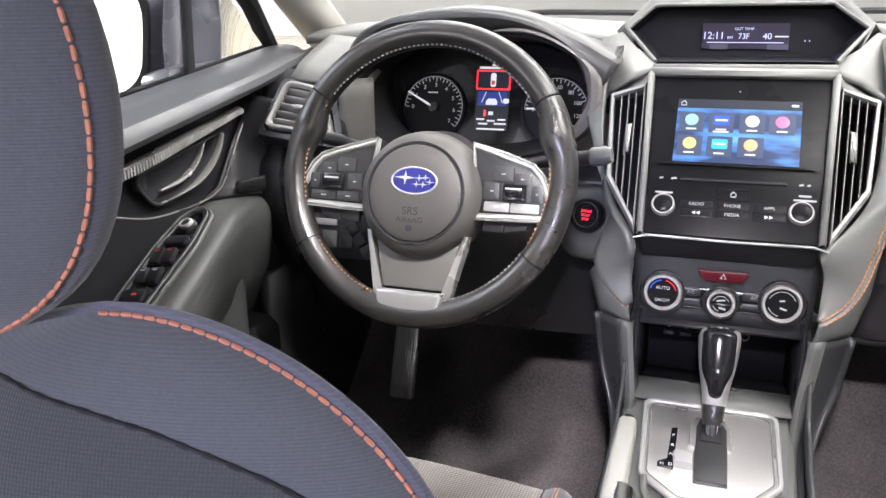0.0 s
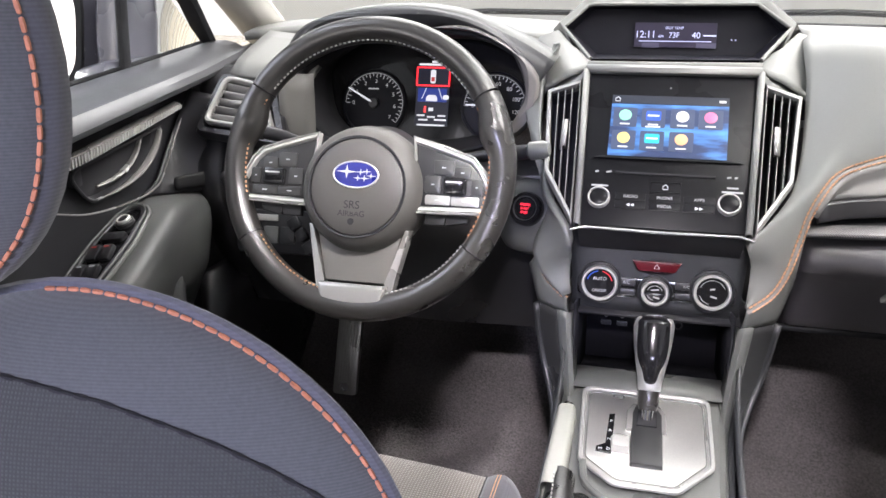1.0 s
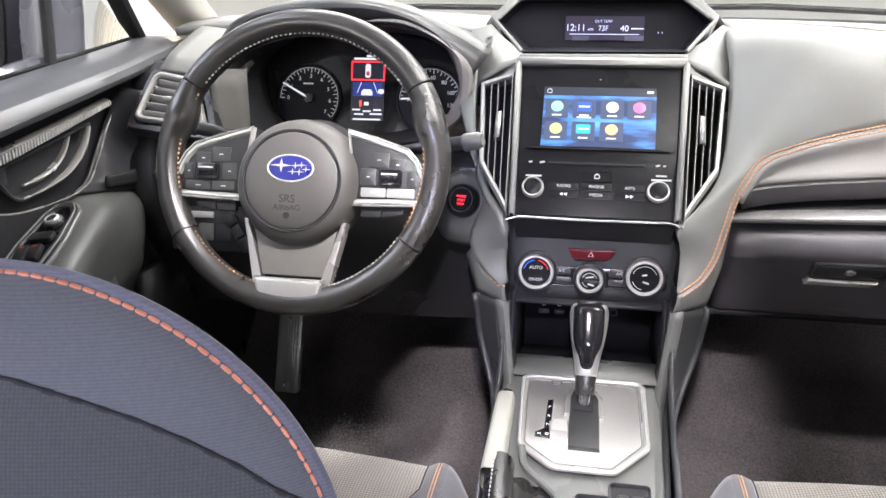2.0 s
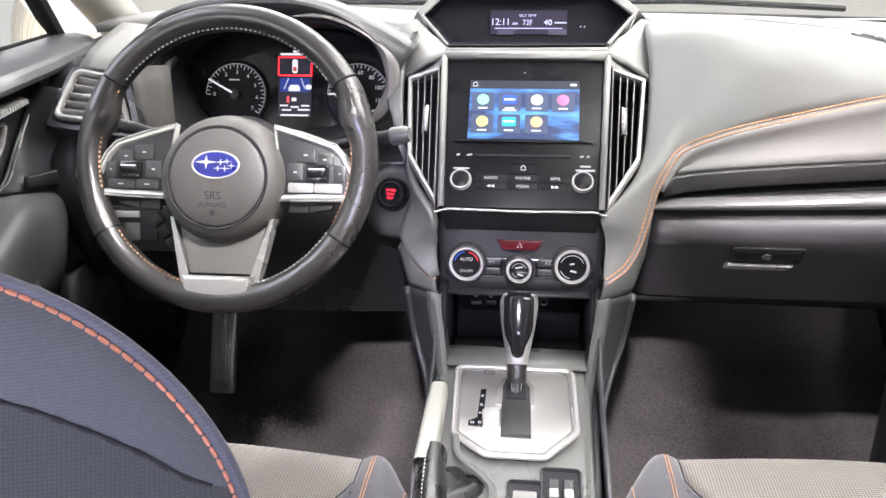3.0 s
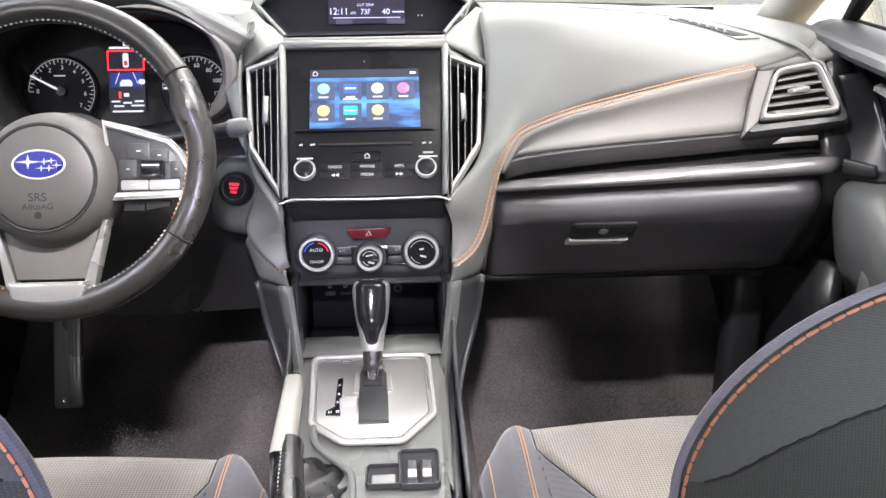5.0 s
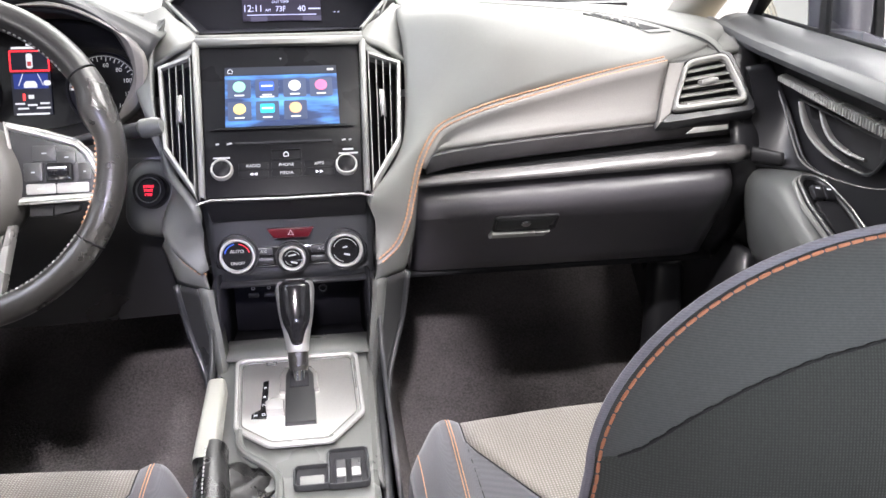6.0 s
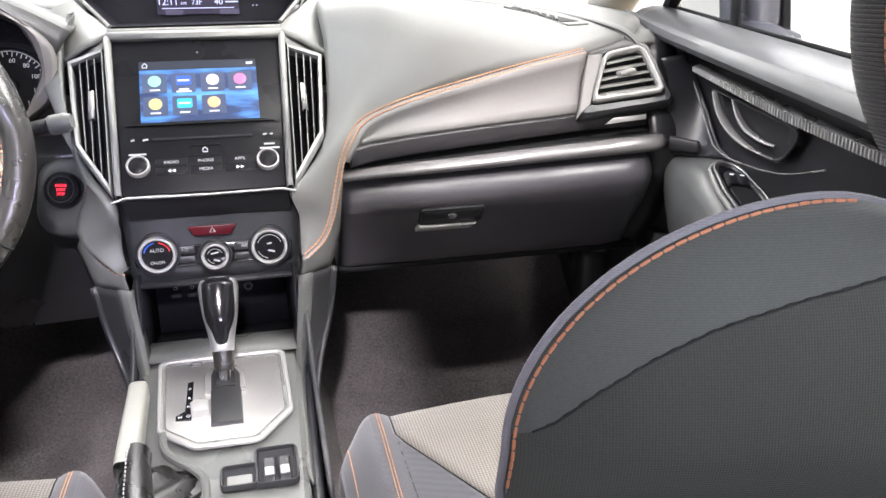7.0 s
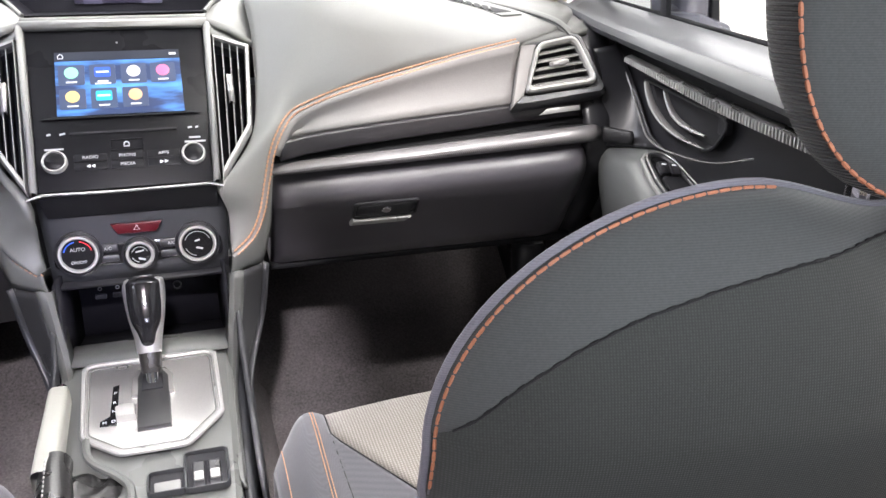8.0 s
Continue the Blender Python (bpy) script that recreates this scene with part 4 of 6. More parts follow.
def wing(s):
    """Upright centre vent beside the screen."""
    def w(u, v, d=0.0):
        return st(s * u, v, -0.42 * (u - 0.112) + d)
    v = thing("centre_vent", st(s * 0.13, -0.04, -0.05), "upright black-louvred centre air vent in chrome frame", "air vent", "centre vents")
    out = [(0.113, 0.062), (0.158, 0.058), (0.1485, -0.064), (0.106, -0.138)]
    inn = [(0.1145, 0.056), (0.1520, 0.051), (0.1425, -0.060), (0.1085, -0.122)]
    rows = []
    for (ax, ay), (bx, by) in zip(out, inn):
        rows.append([w(ax, ay, -0.012), w(ax, ay, 0.002), w(ax + (bx - ax) * .3, ay + (by - ay) * .3, 0.006), w(bx - (bx - ax) * .2, by - (by - ay) * .2, 0.005), w(bx, by, 0), w(bx, by, -0.012)])
    part("frame", grid(rows, close_v=True), VENTSILVER, v, "bright satin vent frame")
    part("duct", grid([[w(0.110, 0.06, -0.030), w(0.155, 0.055, -0.030)], [w(0.110, -0.06, -0.030), w(0.146, -0.062, -0.030)], [w(0.106, -0.135, -0.030), w(0.108, -0.136, -0.030)]]), RUBBER, v)
    part("duct_wall", grid([[w(*a, 0.0), w(*a, -0.03)] for a in inn], close_v=True), BLACK, v)
    for k in range(3):
        f = (k + 1) / 4
        top = (0.1145 + (0.152 - 0.1145) * f, 0.053)
        x = top[0] - 0.0070
        lowy = -0.060 - 0.062 * max(0.0, (0.1425 - x) / 0.034)
        bot = (x, max(lowy, -0.118))
        rows = [[w(p[0] - 0.0009, p[1], 0.0), w(p[0] + 0.0009, p[1], 0.0), w(p[0] + 0.002, p[1], -0.022), w(p[0] + 0.0005, p[1], -0.022)] for p in (top, bot)]
        blade = part("louvre", grid(rows, close_u=True), MATTBLACK, v)
        part("louvre_edge", tube([w(*top, 0.0004), w(*bot, 0.0004)], 0.0007, 6), DSILVER, blade, "bright front edge")
    part("tab", grid([[w(0.128 + dx, -0.012 + dy, d) for dx, d in ((-0.004, -0.006), (-0.0035, 0.004), (0.0035, 0.004), (0.004, -0.006))] for dy in (0.019, -0.019)]), DSILVER, v, "satin thumb tab", thick=0.002)
    cap = [[w(0.105, 0.077, 0.004), w(0.112, 0.098, -0.02)], [w(0.113, 0.0625, 0.004), w(0.128, 0.094, -0.02)], [w(0.158, 0.0585, 0.0), w(0.160, 0.066, -0.012)]]
    part("cap", grid(cap), PAD, v, "grey pad above the vent", thick=0.004)


wing(-1)
wing(1)

# ---- climate panel ----
CM = frame_at((0, 0.866, 0.781), (1, 0, 0), (0, 0.06, 1))
clim = thing("climate_panel", (0, 0.88, 0.75), "charcoal climate control panel with three ringed dials", "climate controls")
rows = []
for s in np.linspace(0, 1, 10):
    x0 = 0.112 - 0.008 * s
    y = 0.083 - 0.121 * s
    rows.append([CM @ V(x, y, -0.012 + 0.006 * (1 - s) ** 4 * (1 - (x / 0.115) ** 4) - 0.006 * (x / 0.1) ** 6) for x in np.linspace(-x0, x0, 20)])
part("fascia", grid(rows), DARK, clim, "charcoal fascia", thick=0.003)
part("band", prism(rounded(0.196, 0.026, 0.006), 0.004, at(CM, 0, -0.004, -0.003), 0.001), GLOSS, clim)


def dial(x, y, r, marks):
    m = at(CM, x, y)
    d = part("dial", lathe([(r + 0.004, 0), (r + 0.004, 0.006), (r + 0.001, 0.008), (r + 0.001, 0.002)], m, 40), BLACK, clim, "ringed climate dial")
    part("dial_ring", lathe([(r, 0.0), (r, 0.008), (r - 0.0012, 0.0105), (r - 0.0034, 0.0105), (r - 0.0050, 0.0070)], m, 48), SILVER, d, "bright satin ring")
    part("dial_face", lathe([(r - 0.0042, 0.004), (r - 0.0048, 0.0075), (0, 0.0075)], m, 32), GLOSS, d)
    if marks == "temp":
        words("AUTO", 0.0062, at(m, 0, 0.006, 0.0080), d, LEGEND)
        words("ON/OFF", 0.0055, at(m, 0, -0.010, 0.0080), d, LEGEND, squash=0.9)
        for a0, a1, c in ((100, 165, (0.03, 0.12, 0.7)), (15, 80, (0.8, 0.03, 0.05))):
            pts = [at(m, 0, 0, 0.0080) @ V((r - 0.0075) * math.cos(radians(a)), (r - 0.0075) * math.sin(radians(a)), 0) for a in np.linspace(a0, a1, 10)]
            part("scale_arc", tube(pts, 0.0008, 5), glowing("scale_colour", c, 0.5), d)
    else:
        for k in range(2):
            pts = [at(m, 0, 0, 0.0080) @ V((r - 0.008) * math.cos(radians(a)), (r - 0.008) * math.sin(radians(a)), 0) for a in np.linspace(20 + 180 * k, 160 + 100 * k, 12)]
            part("scale_arc", tube(pts, 0.0004, 5), LEGEND, d)
        part("dial_mark", box((0, 0.004, 0.0079), (0.010 if r < .02 else 0.006, 0.0018, 0.0005), (0, 0, 10), 0, m=m), LEGEND, d)
        part("dial_mark", box((0.002, -0.006, 0.0079), (0.008, 0.0022, 0.0005), (0, 0, -15), 0, m=m), LEGEND, d)


dial(-0.0695, 0.001, 0.0235, "temp")
dial(0.0, -0.006, 0.0175, "fan")
dial(0.0690, 0.001, 0.0235, "mode")
hz = part("hazard_key", prism([(-0.030, 0.034), (-0.022, 0.0215), (0.022, 0.0215), (0.030, 0.034)], 0.005, at(CM, 0, 0, 0.002), 0.0012), material("dark_red_plastic", (0.065, 0.004, 0.008), 0.4, 0, 0.1, 400, 0.1, spec=0.2), clim, "dark red hazard key")
part("triangle", tube([at(CM, 0, 0.0275, 0.0074) @ V(0.0038 * math.cos(radians(a)), 0.0038 * math.sin(radians(a)), 0) for a in (90, 210, 330)], 0.0006, 5, closed=True), WHITE, hz)
for s in (-1, 1):
    part("toggle", prism(rounded(0.024, 0.010, 0.002), 0.004, at(CM, s * 0.0365, 0.004, 0.0), 0.001), BLACK, clim)
    part("toggle", prism(rounded(0.024, 0.008, 0.002), 0.004, at(CM, s * 0.0365, -0.009, 0.0), 0.001), BLACK, clim)
words("A/C", 0.0055, at(CM, -0.036, 0.004, 0.0045), clim, SILVER)
words("A/C", 0.0055, at(CM, 0.038, 0.004, 0.0045), clim, SILVER)

# ---- centre console ----
con = thing("centre_console", (0, 0.6, FLOOR + 0.16), "grey plastic centre console with open storage cubby", "console")
DEEP = material("matt_black_liner", (0.006, 0.006, 0.008), 0.6, 0, 0.15, 500, 0.2, 8, spec=0.15)
PZ, PT = V(0, 0.815, 0.645), radians(9.5)
PM = frame_at(PZ, (1, 0, 0), (0, math.cos(PT), math.sin(PT)))


def pm(x, d, h=0.0):
    """A point on the console top; d metres behind the plate's front edge."""
    return PM @ V(x, -d, h)


RAILGREY = material("dark_grey_rail", (0.019, 0.0195, 0.020), 0.34, 0, 0.12, 900, 0.25, 6)
# top deck, side skins
deckx = [-0.112, -0.105, -0.098, -0.06, 0, 0.06, 0.088, 0.095, 0.102]
deckh = [-0.05, -0.006, 0.0, 0.0, 0.0, 0.0, 0.0, -0.006, -0.05]
rows = [[pm(x * (1.0 - 0.10 * min(1, d / 0.3)), d, h - 0.006) for x, h in zip(deckx, deckh)] for d in (-0.03, -0.01, 0.05, 0.12, 0.18, 0.23, 0.29, 0.36, 0.46, 0.6)]
part("deck", grid(rows), CONSOLE, con, "grey satin deck", thick=0.004)
for s in (-1, 1):
    rows = []
    for d in (-0.05, 0.05, 0.12, 0.18, 0.23, 0.29, 0.36, 0.46, 0.6):
        x = s * (0.107 - (0.006 if s < 0 else 0.0)) * (1.0 - 0.10 * min(1, max(0, d) / 0.3))
        p = pm(x, d, -0.02)
        rows.append([p, p + V(s * 0.006, 0, -0.05), V(p.x + s * 0.012, p.y, FLOOR + 0.10), V(p.x + s * 0.016, p.y, FLOOR)])
    part("side_skin", grid(rows), DARK, con, "charcoal console side", thick=0.008)
    # upright rails from the deck to the dashboard: a pale ridge and a dark wedge edged in silver
    inn = even(spline([V(s * 0.106, 0.848, 0.742), V(s * 0.0985, 0.840, 0.672), V(s * 0.093, 0.812, 0.632), V(s * 0.0905, 0.74, 0.615), V(s * 0.088, 0.60, 0.597)], 8), 30)
    out = even(spline([V(s * 0.145, 0.862, 0.749), V(s * 0.136, 0.868, 0.681), V(s * 0.113, 0.830, 0.617), V(s * 0.102, 0.74, 0.590), V(s * 0.098, 0.60, 0.570)], 8), 30)
    rp = out
    part("rail", grid([[a + V(-s * 0.003, 0.016, -0.002), a, a.lerp(b, 0.10) + V(0, -0.004, 0.002), a.lerp(b, 0.22) + V(0, -0.0045, 0.002), a.lerp(b, 0.34), a.lerp(b, 0.36) + V(0, 0.010, -0.004)] for a, b in zip(inn, out)]), CHEEK, con, "grey rail rising to the dashboard", thick=0.003)
    part("rail_wedge", grid([[a.lerp(b, f) + V(0, 0.003, -0.002) for f in np.linspace(0.30, 1, 5)] + [b + V(s * 0.003, 0.03, -0.004)] for a, b in zip(inn, out)]), RAILGREY, con, "dark wedge panel beside the rail", thick=0.003)
    part("rail_edge", tube([inn[0].lerp(out[0], f) + V(0, 0.0, 0.001) for f in (0.36, 0.7, 1.0)] + [p + V(0, 0.001, 0) for p in out[1:]], 0.0010, 6), SILVER, con, "thin silver edge line")
    n_up = 4 if s > 0 else 3
    foot = even([V(s * 0.105, 0.849, 0.741), V(s * 0.146, 0.862, 0.750), V(s * 0.160, 0.866, 0.80), V(s * 0.166, 0.868, 0.86)][:n_up], 16)
    lip = even([V(s * 0.109, 0.844, 0.767), V(s * 0.136, 0.846, 0.789), V(s * 0.150, 0.846, 0.819), V(s * 0.158, 0.851, 0.854)][:n_up], 16)
    part("cheek_foot", grid([[a.lerp(b, f) + V(0, -0.003 * math.sin(math.pi * f), 0) for f in np.linspace(0, 1, 5)] for a, b in zip(lip, foot)]), CHEEK, con, "grey foot of the dashboard cheek", thick=0.003)
    wall = [[p + V(s * 0.010, 0.0, -0.004), V(s * 0.118, p.y + 0.10, p.z - 0.01), V(s * 0.125, p.y + 0.35, p.z - 0.02)] for p in rp[:18]]
    part("flank", grid(wall), DARK, con, "charcoal flank in the footwell", thick=0.006)
    part("flank_lower", grid([[V(s * 0.112, y, z), V(s * 0.135, y + 0.01, FLOOR)] for y, z in ((0.62, 0.60), (0.75, 0.63), (0.82, 0.66), (0.86, 0.72), (1.0, 0.74), (1.3, 0.74))]), DARK, con, thick=0.006)
    part("cubby_wall", grid([[V(s * 0.100, y0, z0), V(s * 0.092, 0.955, z0 - 0.012)] for y0, z0 in ((0.852, 0.755), (0.846, 0.70), (0.835, 0.648))]), DEEP, con, thick=0.004)
part("cubby_back", grid([[V(x, 0.955, 0.75), V(x, 0.95, 0.64)] for x in (-0.10, 0, 0.10)]), DEEP, con, thick=0.004)
part("cubby_roof", grid([[V(x, 0.86, 0.742), V(x, 0.96, 0.748)] for x in (-0.105, 0, 0.105)]), BLACK, con, thick=0.004)
part("cubby_lip", grid([[V(x, 0.828, 0.650), V(x, 0.850, 0.656 + 0.0006), V(x, 0.880, 0.655), V(x, 0.884, 0.648)] for x in (-0.098, 0, 0.098)]), CONSOLE, con, "grey lip of the storage cubby", thick=0.003)
part("cubby_floor", grid([[V(x, 0.88, 0.646), V(x, 0.96, 0.640)] for x in (-0.10, 0, 0.10)]), DEEP, con, thick=0.004)
part("socket", lathe([(0.006, 0), (0.006, 0.003), (0.0042, 0.003), (0.0042, 0.0)], frame_at((0.036, 0.945, 0.70), (1, 0, 0), (0, 0, 1)), 20), DARK, con, "round audio jack")
for x in (-0.062, -0.040):
    part("usb_port", box((x, 0.945, 0.695), (0.014, 0.006, 0.006), bevel=0.001), DARK, con, "usb port")
    part("usb_mark", lathe([(0.0016, 0), (0.0022, 0.0006), (0.0028, 0)], frame_at((x, 0.944, 0.706), (1, 0, 0), (0, 0, 1)), 10), SILVER, con)

# gear plate
plate = thing("gear_plate", pm(0, 0.08), "bright brushed metal gear selector plate with chrome rim", "gear plate")
po = [(-0.080, 0.008), (-0.072, 0.013), (0.069, 0.013), (0.077, 0.008), (0.0795, -0.115), (0.040, -0.163), (-0.032, -0.163), (-0.073, -0.128)]
po = soften(po, 0.006, 2)
pi_ = [(x * 0.93, -0.075 + (y + 0.075) * 0.94) for x, y in po]
part("rim", ring(po, pi_, 0.005, PM), VENTSILVER, plate, "satin metal rim")
part("rim_groove", ring([(x * 0.925, -0.075 + (y + 0.075) * 0.935) for x, y in po], [(x * 0.89, -0.075 + (y + 0.075) * 0.902) for x, y in po], 0.0006, at(PM, 0, 0, 0.002)), DSILVER, plate)
part("inner_rim", tube([PM @ V(x * 0.885, -0.075 + (y + 0.075) * 0.897, 0.0024) for x, y in po], 0.0009, 6, closed=True), CONSOLE, plate, "grey inner outline")
part("plate", prism([(x * 1.0, y) for x, y in pi_][::-1], 0.002, PM, 0), BRUSHED, plate, "brushed metal face")
part("gate_top", prism([(-0.022, -0.066), (0.026, -0.066), (0.024, -0.030), (0.016, -0.016), (-0.016, -0.016), (-0.022, -0.030)], 0.007, PM, 0.002), DSILVER, plate, "grey gate housing")
part("gate_block", prism([(-0.014, -0.128), (0.022, -0.128), (0.020, -0.035), (0.012, -0.018), (-0.012, -0.018), (-0.016, -0.035)], 0.008, PM, 0.003), RAILGREY, plate, "dark gate block")
part("gate_slot", prism([(-0.010, -0.062), (0.014, -0.062), (0.013, -0.034), (-0.009, -0.034)], 0.003, at(PM, 0, 0, 0.007), 0.0005), RUBBER, plate, "black gate slot")
part("release_key", prism([(-0.036, -0.108), (-0.016, -0.108), (-0.016, -0.088), (-0.030, -0.084), (-0.038, -0.090)], 0.013, PM, 0.003), VENTSILVER, plate, "small shift lock key")
part("letter_strip", prism([(-0.054, -0.110), (-0.036, -0.112), (-0.036, -0.036), (-0.043, -0.038), (-0.0435, -0.094), (-0.054, -0.101)], 0.0012, PM, 0.0004, base=0.0015), GLOSS, plate)
for ch, y in (("P", -0.052), ("R", -0.070), ("N", -0.086), ("D", -0.104)):
    words(ch, 0.0062, at(PM, -0.0398, y, 0.0029), plate, WHITE)
words("M", 0.006, at(PM, -0.049, -0.105, 0.0029), plate, WHITE)
part("release_hole", ring(rounded(0.014, 0.006, 0.002, cx=-0.034, cy=0.0), rounded(0.011, 0.004, 0.0015, cx=-0.034, cy=0.0), 0.001, at(PM, 0, 0, 0.002)), DARK, plate)

# gear lever
lev = thing("gear_lever", pm(0.002, 0.05, 0.005), "gear lever with glossy black and chrome knob", "gear lever")
base, tip = pm(0.002, 0.046, 0.006), V(0.002, 0.824, 0.756)
ax = (tip - base).normalized()
LM = frame_at(base, (1, 0, 0), ax.cross(V(1, 0, 0)))
H = (tip - base).length
if (LM @ V(0, 0, 1) - base).dot(ax) < 0:
    LM = frame_at(base, (-1, 0, 0), ax.cross(V(-1, 0, 0)) * -1)


def smooth_sections(sections, n=5):
    """More sections, on a smooth curve through those given."""
    q = [np.array(s, float) for s in sections]
    out = []
    for i in range(len(q) - 1):
        a, b, c, d = q[max(i - 1, 0)], q[i], q[i + 1], q[min(i + 2, len(q) - 1)]
        for k in range(n):
            t = k / n
            v = 0.5 * (2 * b + (c - a) * t + (2 * a - 5 * b + 4 * c - d) * t * t + (3 * b - a - 3 * c + d) * t ** 3)
            v[1:3] = np.maximum(v[1:3], 0)
            out.append(tuple(v))
    return out + [tuple(q[-1])]


def loft(sections, m, n=24, p=2.6, bm=None):
    """Rounded boxes (height, half width, half depth, shift in depth) joined into one closed form."""
    rows = []
    for z, a, b, sh in sections:
        row = []
        for k in range(n):
            t = 2 * math.pi * k / n
            c, s = math.cos(t), math.sin(t)
            row.append(m @ V(a * math.copysign(abs(c) ** (2 / p), c), sh + b * math.copysign(abs(s) ** (2 / p), s), z))
        rows.append(row)
    return grid(rows, close_u=True, bm=bm)


part("shaft", loft([(-0.01, 0.007, 0.007, 0), (0.018, 0.007, 0.007, 0), (0.02, 0.0, 0.0, 0)], LM), CHROME, lev, "bright shaft")
part("collar", loft([(0.012, 0.0105, 0.011, 0), (0.016, 0.012, 0.012, 0), (0.045, 0.0135, 0.0135, 0), (0.048, 0.0, 0.0, 0)], LM), LEATHER, lev, "black leather collar")
part("knob", loft(smooth_sections([(0.034, 0.0120, 0.0120, 0), (0.038, 0.0138, 0.0140, 0), (0.052, 0.0155, 0.0165, 0), (H - 0.045, 0.0212, 0.0210, 0), (H - 0.018, 0.0242, 0.0225, 0), (H - 0.007, 0.0238, 0.0212, 0), (H - 0.001, 0.0195, 0.016, 0), (H, 0.0, 0.0, 0)], 4), LM, 36), SATIN, lev, "chrome knob sides")
part("knob_face", loft(smooth_sections([(0.0415, 0.0, 0.0, -0.0105), (0.045, 0.0066, 0.0055, -0.0120), (0.058, 0.0106, 0.0090, -0.0130), (H - 0.05, 0.0172, 0.0135, -0.0130), (H - 0.018, 0.0206, 0.0172, -0.0092), (H - 0.006, 0.0208, 0.0180, -0.0060), (H + 0.0015, 0.015, 0.013, -0.001), (H + 0.002, 0.0, 0.0, 0.0)]), LM, 44, 2.2), GLOSS, lev, "glossy black knob face")

# hand brake
hb = thing("hand_brake", (-0.09, 0.62, 0.60), "hand brake with pale grey grip and black leather boot", "hand brake")
g0, g1 = V(-0.090, 0.722, 0.666), V(-0.083, 0.605, 0.647)
BOOT = material("soft_black_leather", (0.009, 0.009, 0.009), 0.28, 0, 0.3, 300, 0.6, 30, spec=0.6)
GR = material("pale_grey_grip", (0.20, 0.20, 0.18), 0.4, 0, 0.06, 900, 0.2, 8)
gd = (g1 - g0).normalized()
GM = frame_at(g0, (1, 0, 0), gd.cross(V(1, 0, 0)))
GL = (g1 - g0).length
part("grip", loft([(-0.005, 0.0, 0.0, 0), (-0.004, 0.007, 0.008, 0), (0.0, 0.0095, 0.0125, 0), (0.004, 0.0108, 0.0138, 0), (GL * 0.5, 0.0115, 0.0150, 0), (GL, 0.0122, 0.0160, 0), (GL + 0.02, 0.0120, 0.0155, 0)], GM, 28, 4.2), GR, hb, "pale grey grip")
part("button", tube([g0 + V(0, 0.002, 0), g0 + V(0, 0.014, 0.002)], 0.006, 12), CHROME, hb, "bright release button")
part("boot", tube([g1 + V(0, 0.006, 0), g1 + V(0, -0.01, -0.003), g1 + V(0.003, -0.05, -0.012), g1 + V(0.008, -0.11, -0.03), g1 + V(0.012, -0.17, -0.05)], [0.0148, 0.0152, 0.0168, 0.020, 0.025], 16, flat=1.2), BOOT, hb, "black leather sleeve")
part("stitching", stitches([g1 + V(-0.006, -0.006, 0.018), g1 + V(-0.004, -0.06, 0.004), g1 + V(0.002, -0.12, -0.012)], 0.0035, 0.002, 0.0009), SILVER, hb)
bf = []
for k in range(33):
    a = k / 32
    bf.append([V(-0.074 + (0.034 + 0.016 * math.sin(a * 7)) * r, 0.622 - 0.15 * a + 0.012 * r, 0.628 - 0.03 * a - 0.022 * r + 0.008 * abs(math.sin(a * 13 + r * 4)) * (0.5 + r) - 0.004) for r in np.linspace(0, 1, 8)])
part("gaiter", grid(bf), BOOT, hb, "folded black leather gaiter", thick=0.003)
part("gaiter_frame", tube(spline([pm(-0.066, 0.132, 0.003), pm(-0.060, 0.165, 0.003), pm(-0.028, 0.20, 0.003), pm(-0.018, 0.225, 0.003), pm(-0.018, 0.30, 0.003)], 6), 0.0045, 8), CONSOLE, hb)

# seat heater switches and small socket
def tray(name, cx, d, w, l, label):
    m = at(PM, cx, -d, 0)
    t = thing(name, m @ V(0, 0, 0), label, "switch")
    part("bezel", ring(rounded(w, l, 0.006), rounded(w - 0.006, l - 0.006, 0.004), 0.007, m, base=-0.002), DARK, t)
    part("well", prism(rounded(w - 0.007, l - 0.007, 0.003), 0.001, m, 0), RUBBER, t)
    return m, t


m, t = tray("seat_heater_switch", 0.055, 0.205, 0.046, 0.058, "pair of bright rocker switches in a square bezel")
for s in (-1, 1):
    part("rocker", box((s * 0.0080, -0.009, 0.002), (0.0125, 0.032, 0.008), (12, 0, 0), 0.002, 3, m=m), BLACK, t, "rocker switch")
    part("rocker_cap", box((s * 0.0080, -0.0135, 0.0062), (0.0100, 0.011, 0.004), (12, 0, 0), 0.0014, 2, m=m), VENTSILVER, t, "bright rocker end")
    part("rocker_mark", box((s * 0.0080, 0.003, 0.0080), (0.0070, 0.0016, 0.0006), (12, 0, 0), 0, m=m), LEGEND, t)
m, t = tray("switch_blank", 0.016, 0.215, 0.040, 0.034, "blank switch plate in the console")
part("blank", box((0, -0.006, 0.001), (0.026, 0.013, 0.004), (10, 0, 0), 0.002, m=m), STACKGREY, t)

# ---- instrument cluster ----
clu = thing("instrument_cluster", (-0.35, 1.0, 0.95), "black instrument cluster with lit dials and colour display", "instrument cluster")
op = [V(-0.508, 0.935, 0.985), V(-0.510, 0.935, 1.042), V(-0.445, 0.93, 1.089), V(-0.385, 0.928, 1.094), V(-0.325, 0.928, 1.093), V(-0.246, 0.93, 1.086), V(-0.180, 0.94, 1.046),
      V(-0.172, 0.945, 1.008), V(-0.198, 0.95, 0.955), V(-0.30, 0.95, 0.920), V(-0.44, 0.95, 0.920), V(-0.490, 0.945, 0.948)]
cen = V(-0.355, 1.02, 1.0)
opn = even(spline(op + [op[0]], 6), 73)[:-1]
